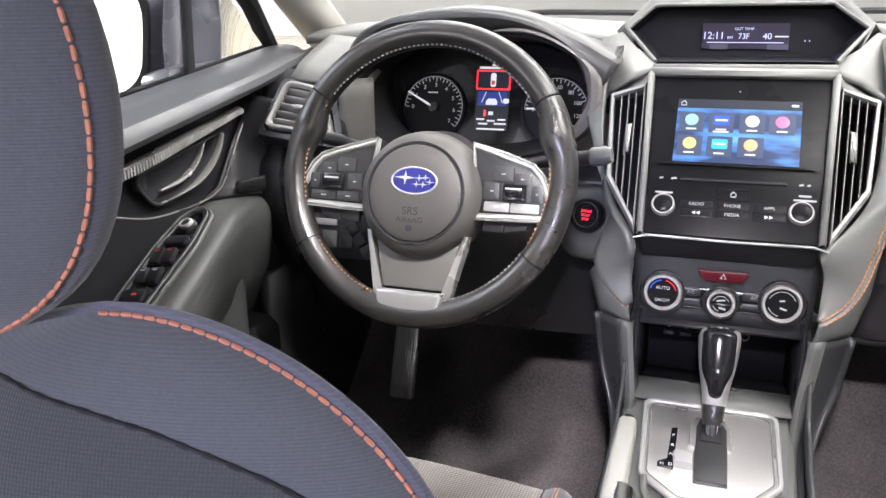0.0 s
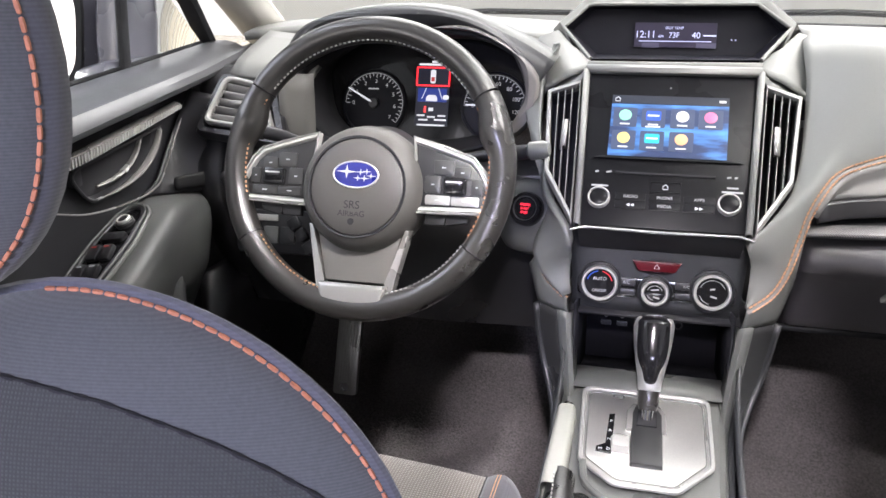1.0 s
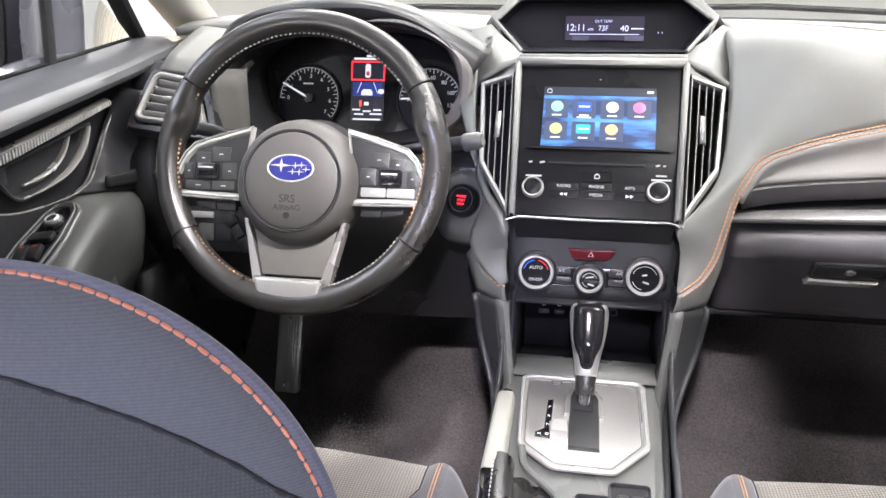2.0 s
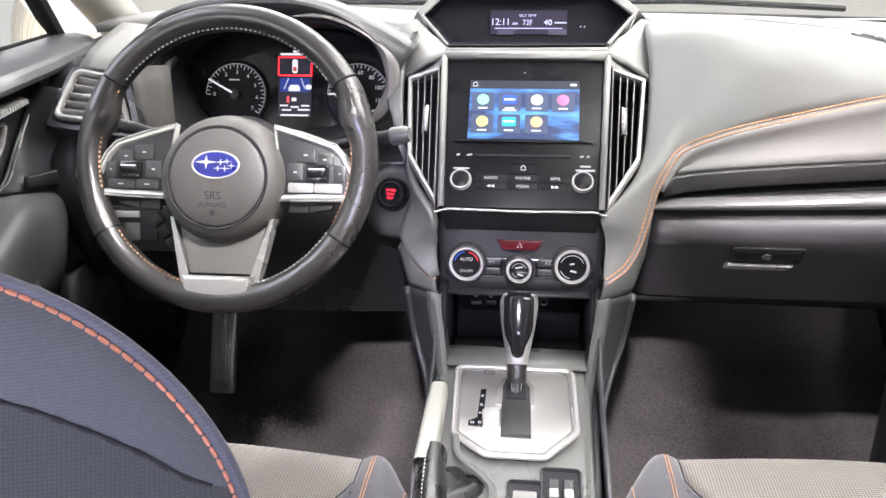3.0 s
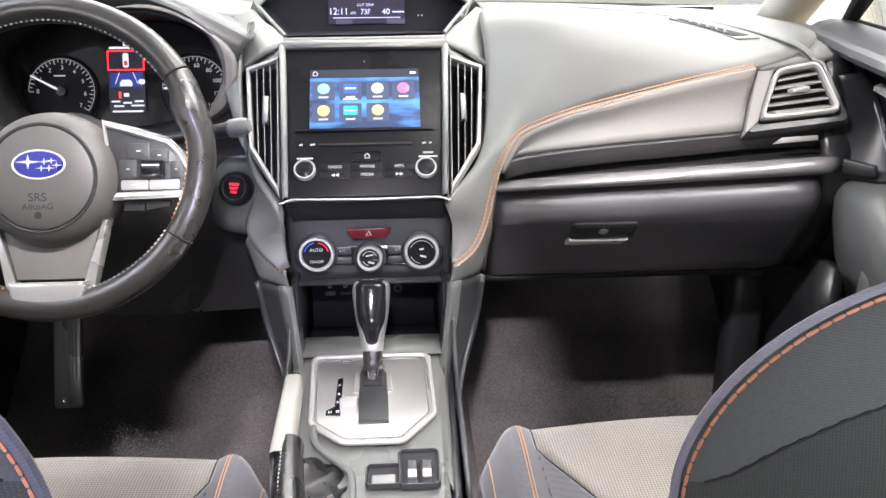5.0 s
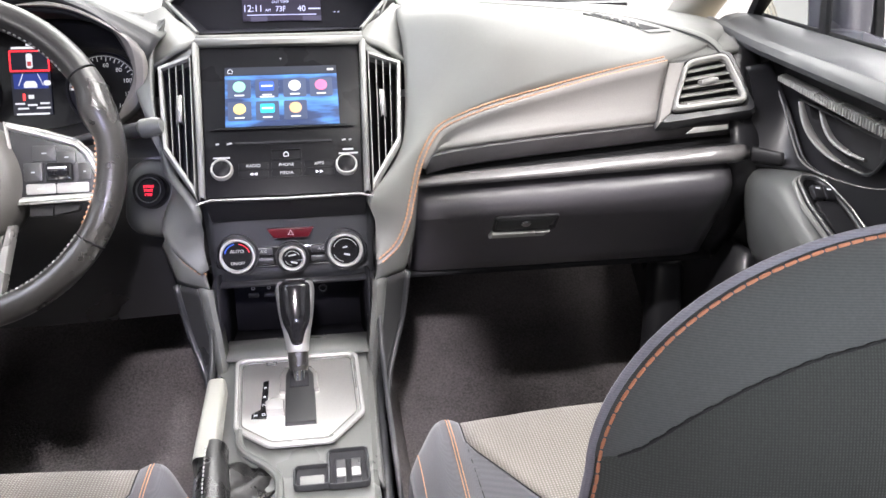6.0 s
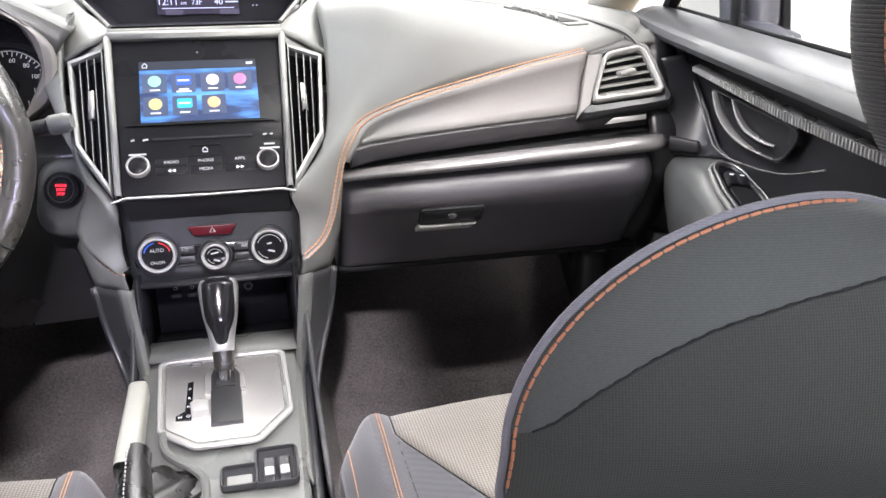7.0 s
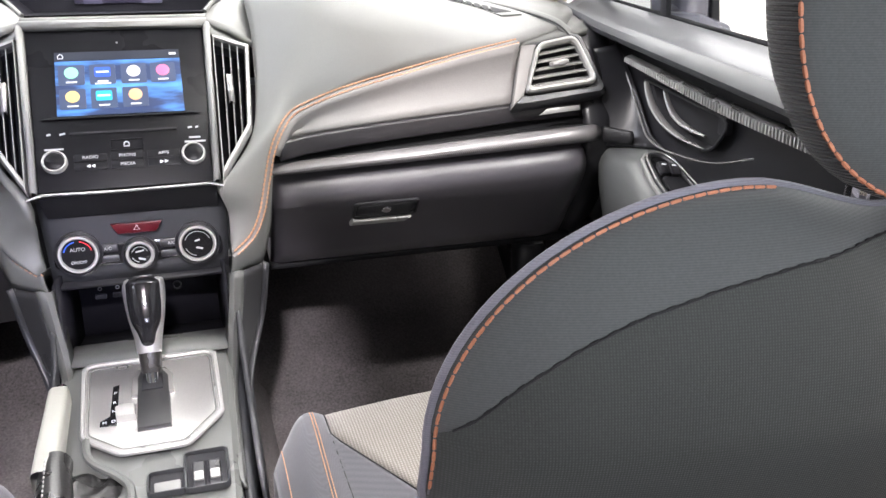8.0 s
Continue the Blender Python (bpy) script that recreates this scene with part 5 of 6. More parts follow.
back = [V(cen.x + (p.x - cen.x) * 0.93, 1.025 + 0.25 * (p.z - 1.0), cen.z + (p.z - cen.z) * 0.86) for p in opn]
part("inner_bezel", grid([[a.lerp(b, r) + V(0, 0, 0) for r in np.linspace(0, 1, 5)] for a, b in zip(opn, back)], close_v=True), RUBBER, clu, "black inner bezel", thick=0.004)
FM = frame_at((-0.355, 1.022, 1.0), (1, 0, 0), (0, 0.25, 1))
finv = FM.inverted()
part("face", prism([tuple((finv @ p)[:2]) for p in back[::2]], 0.002, FM, 0, base=-0.004), GLOSS, clu, "glossy black dial face")
hood_o = even(spline([V(-0.510, 0.950, 0.945), V(-0.532, 0.940, 1.040), V(-0.489, 0.925, 1.099), V(-0.372, 0.915, 1.121), V(-0.277, 0.92, 1.114), V(-0.205, 0.935, 1.085), V(-0.150, 0.955, 1.052)], 8), 50)
hood_i = even([opn[k] for k in range(66, 72)] + [opn[k] for k in range(0, 46)], 50)
part("hood_lip", grid([[a.lerp(b, r) + V(0, -0.010 * math.sin(math.pi * r), 0.003 * math.sin(math.pi * r)) for r in np.linspace(0, 1, 6)] for a, b in zip(hood_o, hood_i)]), DARK, clu, "charcoal hood lip", thick=0.004)
rows = [[a, a + V(0, 0.05, 0.006), V(a.x * 0.97 - 0.01, a.y + 0.13, 1.07 + (a.z - 1.07) * 0.75), V(a.x * 0.95 - 0.015, a.y + 0.24, min(a.z, 1.075))] for a in hood_o]
# hood in the darker grey instead of PAD, to paint in its shadow
part("hood", grid(rows), CHEEK, clu, "grey hood over the instruments", thick=0.006)
rows = []
for k in range(28, 50):
    w = min(1.0, (k - 27) / 8)
    rows.append([hood_i[k].lerp(hood_o[k], f * w) + V(0, -0.011 - d, 0.002) for f, d in ((-0.04, -0.006), (0.04, 0.001), (0.20, 0.003), (0.40, 0.001), (0.48, -0.006))])
part("bright_edge", grid(rows), PANEL, clu, "pale satin hood edge", thick=0.002)
part("lower_lip", grid([[V(x, 0.95, 0.925), V(x, 0.93, 0.915), V(x, 0.93, 0.89)] for x in np.linspace(-0.55, -0.17, 8)]), DARK, clu, thick=0.004)
GREY = glowing("dim_legend", (0.55, 0.56, 0.58), 0.35)


def gauge(name, cx, cz, r, numbers, a0, a1, ticks):
    m = FM @ Matrix.Translation((finv @ V(cx, 1.02, cz)).xy.to_3d())
    g = part(name, lathe([(r + 0.004, 0.0), (r + 0.003, 0.004), (r, 0.0045), (r - 0.001, 0.001), (0, 0.0005)], m, 48), SMOKED, clu, "round dial with white figures")
    bm = bmesh.new()
    for k in range(ticks + 1):
        a = radians(a0 + (a1 - a0) * k / ticks)
        L = 0.006 if k % 2 == 0 else 0.0035
        box(((r - 0.003 - L / 2) * math.cos(a), (r - 0.003 - L / 2) * math.sin(a), 0.0018), (L, 0.0010, 0.0004), (0, 0, math.degrees(a)), 0, bm=bm, m=m)
    part("ticks", bm, GREY, g)
    part("scale_line", tube([m @ V((r - 0.002) * math.cos(radians(a)), (r - 0.002) * math.sin(radians(a)), 0.0018) for a in np.linspace(a0, a1, 40)], 0.0004, 4), GREY, g)
    for k, tx in enumerate(numbers):
        a = radians(a0 + (a1 - a0) * k / (len(numbers) - 1))
        words(tx, 0.0080, at(m, (r - 0.0145) * math.cos(a), (r - 0.0145) * math.sin(a), 0.0018), g, LEGEND)
    return m, g


m, g = gauge("rev_counter", -0.427, 0.981, 0.047, list("01234567"), 180, -38, 28)
part("needle", tube([m @ V(0, 0, 0.006), m @ V(-0.040, 0.0215, 0.006)], [0.0018, 0.0010], 6), WHITE, g, "white needle")
part("hub", lathe([(0.0075, 0), (0.007, 0.007), (0, 0.008)], m, 20), BLACK, g)
part("unit_bar", box((-0.002, 0.0215, 0.002), (0.016, 0.002, 0.0004), bevel=0, m=m), GREY, g)
m, g = gauge("speedometer", -0.243, 0.982, 0.047, ["0", "20", "40", "60", "80", "100", "120", "140"], 180, -45, 28)
part("needle", tube([m @ V(0, 0, 0.006), m @ V(-0.042, 0.001, 0.006)], [0.0018, 0.0010], 6), WHITE, g, "white needle")
part("hub", lathe([(0.0075, 0), (0.007, 0.007), (0, 0.008)], m, 20), BLACK, g)
# colour display
DMX = FM @ Matrix.Translation((finv @ V(-0.337, 1.02, 0.996)).xy.to_3d())
disp = part("info_display", box((0, 0, 0.001), (0.050, 0.090, 0.002), bevel=0, m=DMX), glowing("display_dark", (0.004, 0.005, 0.014), 0.8), clu, "lit colour display with red frame")
part("blue_field", box((0, 0.0, 0.0024), (0.044, 0.020, 0.0004), bevel=0, m=DMX), glowing("deep_blue", (0.008, 0.03, 0.22), 0.7), disp)
part("red_frame", ring([(-0.0255, 0.013), (0.0255, 0.013), (0.0255, 0.041), (-0.0255, 0.041)], [(-0.0238, 0.0147), (0.0238, 0.0147), (0.0238, 0.0393), (-0.0238, 0.0393)], 0.001, at(DMX, 0, 0, 0.002)), glowing("red_frame_light", (1.0, 0.02, 0.03), 1.8), disp)
part("car_sign", prism(rounded(0.008, 0.020, 0.003), 0.0005, at(DMX, 0, 0.027, 0.0024), 0), WHITE, disp)
part("car_roof_sign", prism(rounded(0.005, 0.006, 0.001), 0.0005, at(DMX, 0, 0.023, 0.003), 0), glowing("dark_red_light", (0.5, 0.05, 0.05), 0.6), disp)
part("top_line", box((0, 0.0445, 0.0024), (0.044, 0.003, 0.0005), bevel=0, m=DMX), WHITE, disp)
part("top_line", box((0.002, 0.0485, 0.0024), (0.010, 0.003, 0.0005), bevel=0, m=DMX), WHITE, disp)
part("lane_car_sign", prism([(-0.009, -0.009), (0.008, -0.009), (0.008, -0.004), (0.005, 0.000), (-0.006, 0.000), (-0.009, -0.004)], 0.0005, at(DMX, 0, 0, 0.003), 0), WHITE, disp)
for s in (-1, 1):
    part("lane_line", box((s * 0.0125, 0.002, 0.003), (0.0009, 0.017, 0.0005), (0, 0, s * 22), 0, m=DMX), WHITE, disp)
part("eye_sign", prism(rounded(0.009, 0.007, 0.003), 0.0005, at(DMX, 0.021, -0.003, 0.003), 0), WHITE, disp)
part("red_mark", box((-0.010, -0.021, 0.0024), (0.003, 0.009, 0.0005), bevel=0, m=DMX), glowing("red_mark_light", (1.0, 0.05, 0.05), 1.4), disp)
part("belt_mark", box((-0.001, -0.021, 0.0024), (0.007, 0.005, 0.0005), bevel=0, m=DMX), WHITE, disp)
for x, y, w in ((-0.016, -0.030, 0.012), (0.000, -0.032, 0.012), (0.016, -0.030, 0.012), (0.014, -0.036, 0.018), (-0.012, -0.0365, 0.014), (0.0, -0.044, 0.042)):
    part("reading_bar", box((x, y, 0.0024), (w, 0.0024, 0.0005), bevel=0, m=DMX), WHITE, disp)

# ---- steering wheel ----
WC, WR = V(-0.3455, 0.750, 0.939), radians(19)
WMX = frame_at(WC, (1, 0, 0), (0, math.sin(WR), math.cos(WR)))
whl = thing("steering_wheel", WC, "black leather steering wheel with silver spokes", "steering wheel")
RO, TR = 0.1665, 0.0158


def rim_arc(a0, a1, n, r=TR, flat=1.1):
    """A stretch of the rim, fuller at the thumb rests above the spokes."""
    path, rs = [], []
    for a in np.linspace(a0, a1, n):
        k = sum(math.exp(-((a - c) / 7.0) ** 2) for c in (18, 162, 378))
        path.append(WMX @ V((RO - 0.0045 * k) * math.cos(radians(a)), (RO - 0.0045 * k) * math.sin(radians(a)), 0))
        rs.append(r + 0.004 * k)
    return tube(path, rs, 16, flat=flat, up=WMX.to_3x3() @ V(0, 0, 1))


segs = [(33, 147, LEATHER), (147.6, 213, LEATHER), (213.6, 326.4, LEATHER), (327, 392.4, LEATHER)]
for a0, a1, mt in segs:
    part("rim", rim_arc(a0, a1, 40), mt, whl, "worn black leather rim")
for a in (33, 147, 213, 327):
    part("rim_seam", tube([WMX @ ((V(RO * math.cos(radians(a)), RO * math.sin(radians(a)), 0)) + (TR + 0.0004) * (math.cos(t) * V(math.cos(radians(a)), math.sin(radians(a)), 0) + 1.1 * math.sin(t) * V(0, 0, 1))) for t in np.linspace(0, 2 * math.pi, 25)[:-1]], 0.0007, 5, closed=True), RUBBER, whl)
for a0, a1, mt in ((36, 144, SILVER), (148, 196, TANTHREAD), (214, 262, TANTHREAD), (280, 326, SILVER), (-30, 30, TANTHREAD)):
    pts = [WMX @ V((RO - TR * 0.93) * math.cos(radians(a)), (RO - TR * 0.93) * math.sin(radians(a)), 0.0075) for a in np.linspace(a0, a1, 60)]
    part("stitching", stitches(pts, 0.0032, 0.0026, 0.0011), mt, whl, "zigzag rim stitching")
# hub: deep body and the airbag lid
hubm = at(WMX, 0, -0.025, 0.008)
part("hub_body", lathe([(0.070, -0.055), (0.077, -0.035), (0.0775, -0.018), (0.073, 0.000), (0.065, 0.013), (0.0585, 0.0165), (0.0570, 0.0150)], hubm, 56), GREYLEATHER, whl, "dark hub shell")
part("lid_groove", lathe([(0.0605, 0.0145), (0.0598, 0.0172), (0.0572, 0.0168), (0.0562, 0.0120)], hubm, 56), RUBBER, whl, "dark groove round the lid")
part("airbag_lid", lathe([(0.0568, 0.0130), (0.0560, 0.0165), (0.052, 0.0185), (0.03, 0.0202), (0, 0.0208)], hubm, 56), material("grey_airbag_lid", (0.036, 0.034, 0.032), 0.5, 0, 0.1, 900, 0.4, 8), whl, "grey grained airbag lid")
BLUE = material("deep_blue_enamel", (0.008, 0.011, 0.13), 0.35, 0.1, 0.15, 300, 0, 20, coat=0.15)
ell = [(0.0285 * math.cos(t), 0.0162 * math.sin(t)) for t in np.linspace(0, 2 * math.pi, 41)[:-1]]
ELM = at(hubm, 0.0, 0.0135, 0.0195)
emb = part("emblem", prism([(x * 0.93, y * 0.90) for x, y in ell], 0.0016, ELM, 0.0004), BLUE, whl, "oval blue enamel emblem with chrome stars")
part("emblem_rim", ring(ell, [(x * 0.92, y * 0.88) for x, y in ell], 0.0024, ELM), SILVER, emb)
bm = bmesh.new()
for x, y, k in ((-0.011, 0.003, 2.0), (0.006, 0.003, 1.0), (0.0135, 0.004, 0.9), (0.003, -0.004, 0.9), (0.011, -0.004, 1.0), (0.019, -0.001, 0.9)):
    star = []
    for q in range(8):
        a = q * math.pi / 4
        rr = (0.0052 if q % 2 == 0 else 0.0011) * k
        star.append((x + rr * math.cos(a) * (1.3 if q % 4 == 0 else 1), y + rr * math.sin(a) * (0.75 if q % 4 == 2 else 1)))
    prism(star, 0.0006, at(ELM, 0, 0, 0.0016), 0, bm=bm)
part("emblem_stars", bm, SILVER, emb)
words("SRS", 0.013, at(hubm, -0.002, -0.022, 0.0206), whl, RUBBER)
words("AIRBAG", 0.0095, at(hubm, -0.002, -0.032, 0.0201), whl, RUBBER)
part("airbag_mark", lathe([(0, 0.001), (0.004, 0.0006)], at(hubm, -0.002, -0.041, 0.0190), 14), RUBBER, whl)


KEYGREY = material("charcoal_switch_keys", (0.016, 0.016, 0.016), 0.38, 0, 0.12, 800, 0.2, 8)


def spoke(s):
    def q(x, y):
        return (s * x, y)
    o = [q(0.060, 0.040), q(0.098, 0.029), q(0.132, 0.018), q(0.144, 0.006), q(0.164, -0.033), q(0.160, -0.046), q(0.070, -0.049)]
    i = [q(0.062, 0.032), q(0.096, 0.0215), q(0.128, 0.011), q(0.138, 0.001), q(0.1545, -0.032), q(0.152, -0.0385), q(0.072, -0.041)]
    if s < 0:
        o, i = o[::-1], i[::-1]
    sp = part("spoke", prism(i, 0.010, at(WMX, 0, 0, -0.008), 0.001), MATTBLACK, whl, "switch spoke")
    part("spoke_back", prism([(x * 0.99, y * 0.98) for x, y in o], 0.022, at(WMX, 0, 0, -0.032), 0), BLACK, sp)
    part("spoke_frame", ring(o, i, 0.013, at(WMX, 0, 0, -0.008)), SILVER, sp, "satin silver spoke frame")
    part("frame_edge", tube([WMX @ V(x, y, 0.0046) for x, y in o], 0.0016, 8, closed=True), DSILVER, sp)
    for x, y, w, h in ((0.098, 0.005, 0.024, 0.017), (0.1205, 0.000, 0.019, 0.014), (0.093, -0.033, 0.030, 0.011), (0.1255, -0.033, 0.033, 0.011), (0.1385, -0.016, 0.013, 0.019), (0.086, -0.015, 0.019, 0.020)):
        # right bottom row in silver: a reflection painted on the charcoal keys
        key = part("switch_key", prism(rounded(w, h, 0.002, cx=s * x, cy=y), 0.0018, at(WMX, 0, 0, 0.002), 0.0006), (DSILVER if s > 0 and y < -0.03 else KEYGREY), sp)
        if w > 0.012:
            part("key_mark", box((s * x, y, 0.0040), (w * 0.2, 0.0013, 0.0004), bevel=0, m=WMX), LEGEND, key)
    part("roller_bezel", prism(rounded(0.027, 0.020, 0.003, cx=s * 0.113, cy=-0.016), 0.006, at(WMX, 0, 0, 0.002), 0.0015), GLOSS, sp)
    part("roller", box((s * 0.113, -0.016, 0.008), (0.021, 0.011, 0.008), (20, 0, 0), 0.003, m=WMX), GLOSS, sp, "toggle roller")
    part("roller_stripe", box((s * 0.113, -0.012, 0.0124), (0.019, 0.002, 0.0008), bevel=0.0003, m=WMX), SILVER, sp)
    for x, w in ((0.090, 0.024), (0.116, 0.026)):
        part("lower_key", prism([(s * (x - w / 2), -0.062), (s * (x + w / 2), -0.062 + (0.005 if x > 0.1 else 0)), (s * (x + w / 2 + 0.002), -0.050), (s * (x - w / 2), -0.049)][::s], 0.008, at(WMX, 0, 0, -0.010), 0.002), MATTBLACK, sp)


spoke(1)
spoke(-1)
lo_o = [(-0.064, -0.070), (-0.047, -0.145), (-0.042, -0.158), (0.042, -0.158), (0.047, -0.145), (0.064, -0.070), (0.0565, -0.070), (0.0385, -0.140), (-0.0385, -0.140), (-0.0565, -0.070)]
part("lower_frame", prism(lo_o, 0.016, at(WMX, 0, 0, -0.012), 0.002), DSILVER, whl, "satin silver lower spoke frame")
part("lower_plate", prism([(-0.0385, -0.136), (0.0385, -0.136), (0.0545, -0.074), (-0.0545, -0.074)], 0.012, at(WMX, 0, 0, -0.012), 0.003), material("grey_spoke_cover", (0.10, 0.096, 0.09), 0.42, 0, 0.1, 900, 0.3, 8), whl, "grey lower spoke cover")
part("lower_sill", prism([(-0.0425, -0.138), (-0.0375, -0.168), (-0.032, -0.174), (0.032, -0.174), (0.0375, -0.168), (0.0425, -0.138)], 0.012, at(WMX, 0, 0, 0.0035), 0.006, 4), DSILVER, whl, "bright lower spoke foot")
part("sill_groove", box((0, -0.1395, 0.0052), (0.078, 0.0022, 0.003), bevel=0.0005, m=WMX), RUBBER, whl)

col = thing("steering_column", (-0.345, 0.88, 0.88), "black steering column shroud with two stalks", "steering column")
part("shroud", lathe([(0.045, -0.20), (0.058, -0.12), (0.062, -0.06), (0.055, -0.045), (0, -0.045)], WMX, 32), BLACK, col, "black shroud")
for s, pts in ((1, [V(-0.29, 0.835, 0.93), V(-0.225, 0.825, 0.945), V(-0.180, 0.815, 0.953), V(-0.160, 0.812, 0.957)]), (-1, [V(-0.40, 0.835, 0.93), V(-0.455, 0.835, 0.948), V(-0.495, 0.835, 0.958), V(-0.515, 0.833, 0.962)])):
    stalk = part("stalk", tube(pts, [0.006, 0.007, 0.009, 0.009], 12), BLACK, col, "black control stalk")
    e = (pts[-1] - pts[-2]).normalized()
    part("stalk_end", tube([pts[-1], pts[-1] + e * 0.003, pts[-1] + e * 0.020, pts[-1] + e * 0.026], [0.0085, 0.0112, 0.0108, 0.008], 16), CONSOLE, stalk, "grey twist end")

# foot rest
fm = frame_at((-0.525, 1.12, 0.495), (1, 0, 0), (0, 0.35, 1))
ped = thing("foot_pedal", (-0.53, 1.15, 0.42), "ribbed metal-faced foot pedal", "pedal")
part("plate", prism(rounded(0.044, 0.17, 0.006, cy=0.03), 0.012, fm, 0.002), DSILVER, ped, "brushed metal pedal plate")
for i in range(7):
    part("rib", box((-0.015 + 0.005 * i, 0.036, 0.0121), (0.0030, 0.135, 0.0012), bevel=0.0004, seg=1, m=fm), DSILVER, ped)
part("rivet", lathe([(0.0085, 0.012), (0.008, 0.0145), (0.005, 0.0145), (0.0045, 0.0125), (0, 0.0125)], at(fm, 0.0, -0.042), 20), CHROME, ped)
part("arm", tube([fm @ V(0, 0.10, 0), fm @ V(0, 0.16, -0.05), fm @ V(0, 0.2, -0.15)], 0.010, 8), RUBBER, ped)

kt = thing("kick_trim", (0.615, 1.075, FLOOR), "black rounded plastic post in the footwell corner", "trim post")
part("post", loft([(FLOOR, 0.034, 0.030, 0), (0.50, 0.031, 0.028, 0), (0.60, 0.029, 0.027, 0), (0.655, 0.028, 0.026, 0), (0.662, 0.024, 0.022, 0), (0.664, 0.0, 0.0, 0)], Matrix.Translation((0.615, 1.075, 0)), 24, 3.0), BLACK, kt, "black moulded post")
part("cap_rim", tube([V(0.615 + 0.025 * math.cos(a), 1.075 + 0.023 * math.sin(a), 0.6625) for a in np.linspace(0, 2 * math.pi, 25)[:-1]], 0.0014, 6, closed=True), DARK, kt, "glossy cap edge")

# ---- seats ----


def seat(name, xc, y0, zp, sgn, label, cush_y, cush_z, PK, AX, BZ, seam_s, seam_z, head, xb, wide):
    """sgn: +1 where the inner side faces -x; xb, xc: middle of the back and of the cushion; wide: the back's outer half to its inner half."""
    t = thing(name, (xc, y0 + 0.3, FLOOR), label, "car seat", "front seats")
    zlow = 0.55
    half = []
    for k in range(7):
        half.append((PK * k / 7, zp - (0.20 * PK) * (0.5 + 0.5 * math.cos(math.pi * k / 7))))
    for a in np.linspace(0, math.pi / 2, 22):
        half.append((PK + AX * math.sin(a), zp - BZ * (1 - math.cos(a))))
    for k in range(1, 15):
        f = k / 14
        half.append((PK + AX + 0.004 - 0.016 * math.sin(f * 3.0), zp - BZ - (zp - BZ - zlow) * f))
    # from the inner bottom over the top to the outer bottom
    line = [(-s, z) for s, z in half[::-1]] + [(s * wide, z) for s, z in half[1:]]

    def y_at(z):
        return y0 + 0.30 * max(0.0, zp - 0.11 - z)

    def P(i, r, side):
        s, z = line[i]
        zc = zlow + (z - zlow) * 0.74
        ss, zz = s * (1 - r), z + (zc - z) * r
        b = math.sqrt(max(0, 1 - (1 - r) ** 2))
        y = y_at(zz) + (-0.052 * b ** 1.2 if side < 0 else 0.075 * b ** 1.3 - 0.05 * math.sin(math.pi * min(1, r * 1.1)) ** 2) + 0.02
        return V(xb + sgn * ss, y, zz)
    n = len(line)
    mid = n // 2
    nin = 14
    # the yoke's lower seam: where the back surface meets the seam's height
    rs = []
    for i in range(n):
        lo, hi = 0.0, 0.9
        for _ in range(24):
            r = (lo + hi) / 2
            q = P(i, r, -1)
            if q.z > np.interp(abs(q.x - xb) / (1 if i < mid else wide), seam_s, seam_z):
                lo = r
            else:
                hi = r
        rs.append(0.0 if lo < 0.004 else lo)
    part("back_panel", grid([[P(i, rs[i] + (1 - rs[i]) * q, -1) for q in np.linspace(0, 1, 16)] for i in range(n)]), BACKCLOTH, t, "woven back panel, toned darker for shade")
    sel = [i for i in range(n) if rs[i] > 0]
    part("yoke", grid([[P(i, rs[i] * q, -1) for q in np.linspace(0, 1, 12)] for i in range(min(sel) - 1, max(sel) + 2)]), YOKE, t, "ribbed blue-grey shoulder yoke")
    part("front_cover", grid([[P(i, q, 1) for q in np.linspace(0, 1, 14)] for i in range(n)]), SIDECLOTH, t, "grey cloth backrest front")
    edge = [P(i, 0.0, -1) for i in range(n)]
    # passenger piping takes the paler cloth to imitate the light on its top
    part("piping", tube([p + V(0, 0.001, 0) for p in edge], 0.0028 if sgn < 0 else 0.0025, 8), ROLLED_LIT if sgn > 0 else SIDECLOTH, t, "rolled cloth edge")
    st_i = [i for i in range(nin - 1, n - nin + 1) if abs(line[i][0]) > PK - 0.02]
    inset = 0.003 if sgn < 0 else 0.007
    for grp in ([i for i in st_i if line[i][0] < 0], [i for i in st_i if line[i][0] > 0]):
        pts = even([P(i, inset, -1) + V(0, -0.0002, 0.0001) for i in grp], 80)
        part("stitching", stitches(pts, 0.0042 if sgn < 0 else 0.0056, 0.0006, 0.00085 if sgn < 0 else 0.0009), THREAD, t, "bold orange stitching")
        part("stitch_groove", tube([p + V(0, 0.0004, -0.0002) for p in pts], 0.0006, 5), SIDECLOTH, t)
    seam_pts = even([P(i, rs[i], -1) + V(0, -0.0002, 0) for i in sel], 140)
    part("yoke_seam", tube(seam_pts, 0.0007, 5), DARKTHREAD, t, "dark stitched seam")
    part("stitching", stitches(seam_pts, 0.005, 0.004, 0.0010), DARKTHREAD, t)
    # cushion: bolsters and mesh insert
    W, IW = 0.272, 0.207

    def C(a, q):
        """A point of the cushion, a metres from its middle; q: 0 at the back, 0.8 at the front edge, 1 below it."""
        e = max(0, (abs(a) - IW) / (W - IW))
        y = y0 + 0.10 + (cush_y - y0 - 0.10) * min(1.0, q / 0.8)
        z = cush_z - 0.05 + 0.05 * min(1, q / 0.72) + 0.008 * math.cos(a / IW * 1.5) + 0.010 * math.sin(min(1, e * 1.4) * math.pi) - 0.075 * max(0, e - 0.35) ** 2.2
        if q > 0.8:
            f = (q - 0.8) / 0.2
            y += 0.035 * math.sin(f * math.pi / 2 * 1.1)
            z -= 0.16 * f ** 1.8
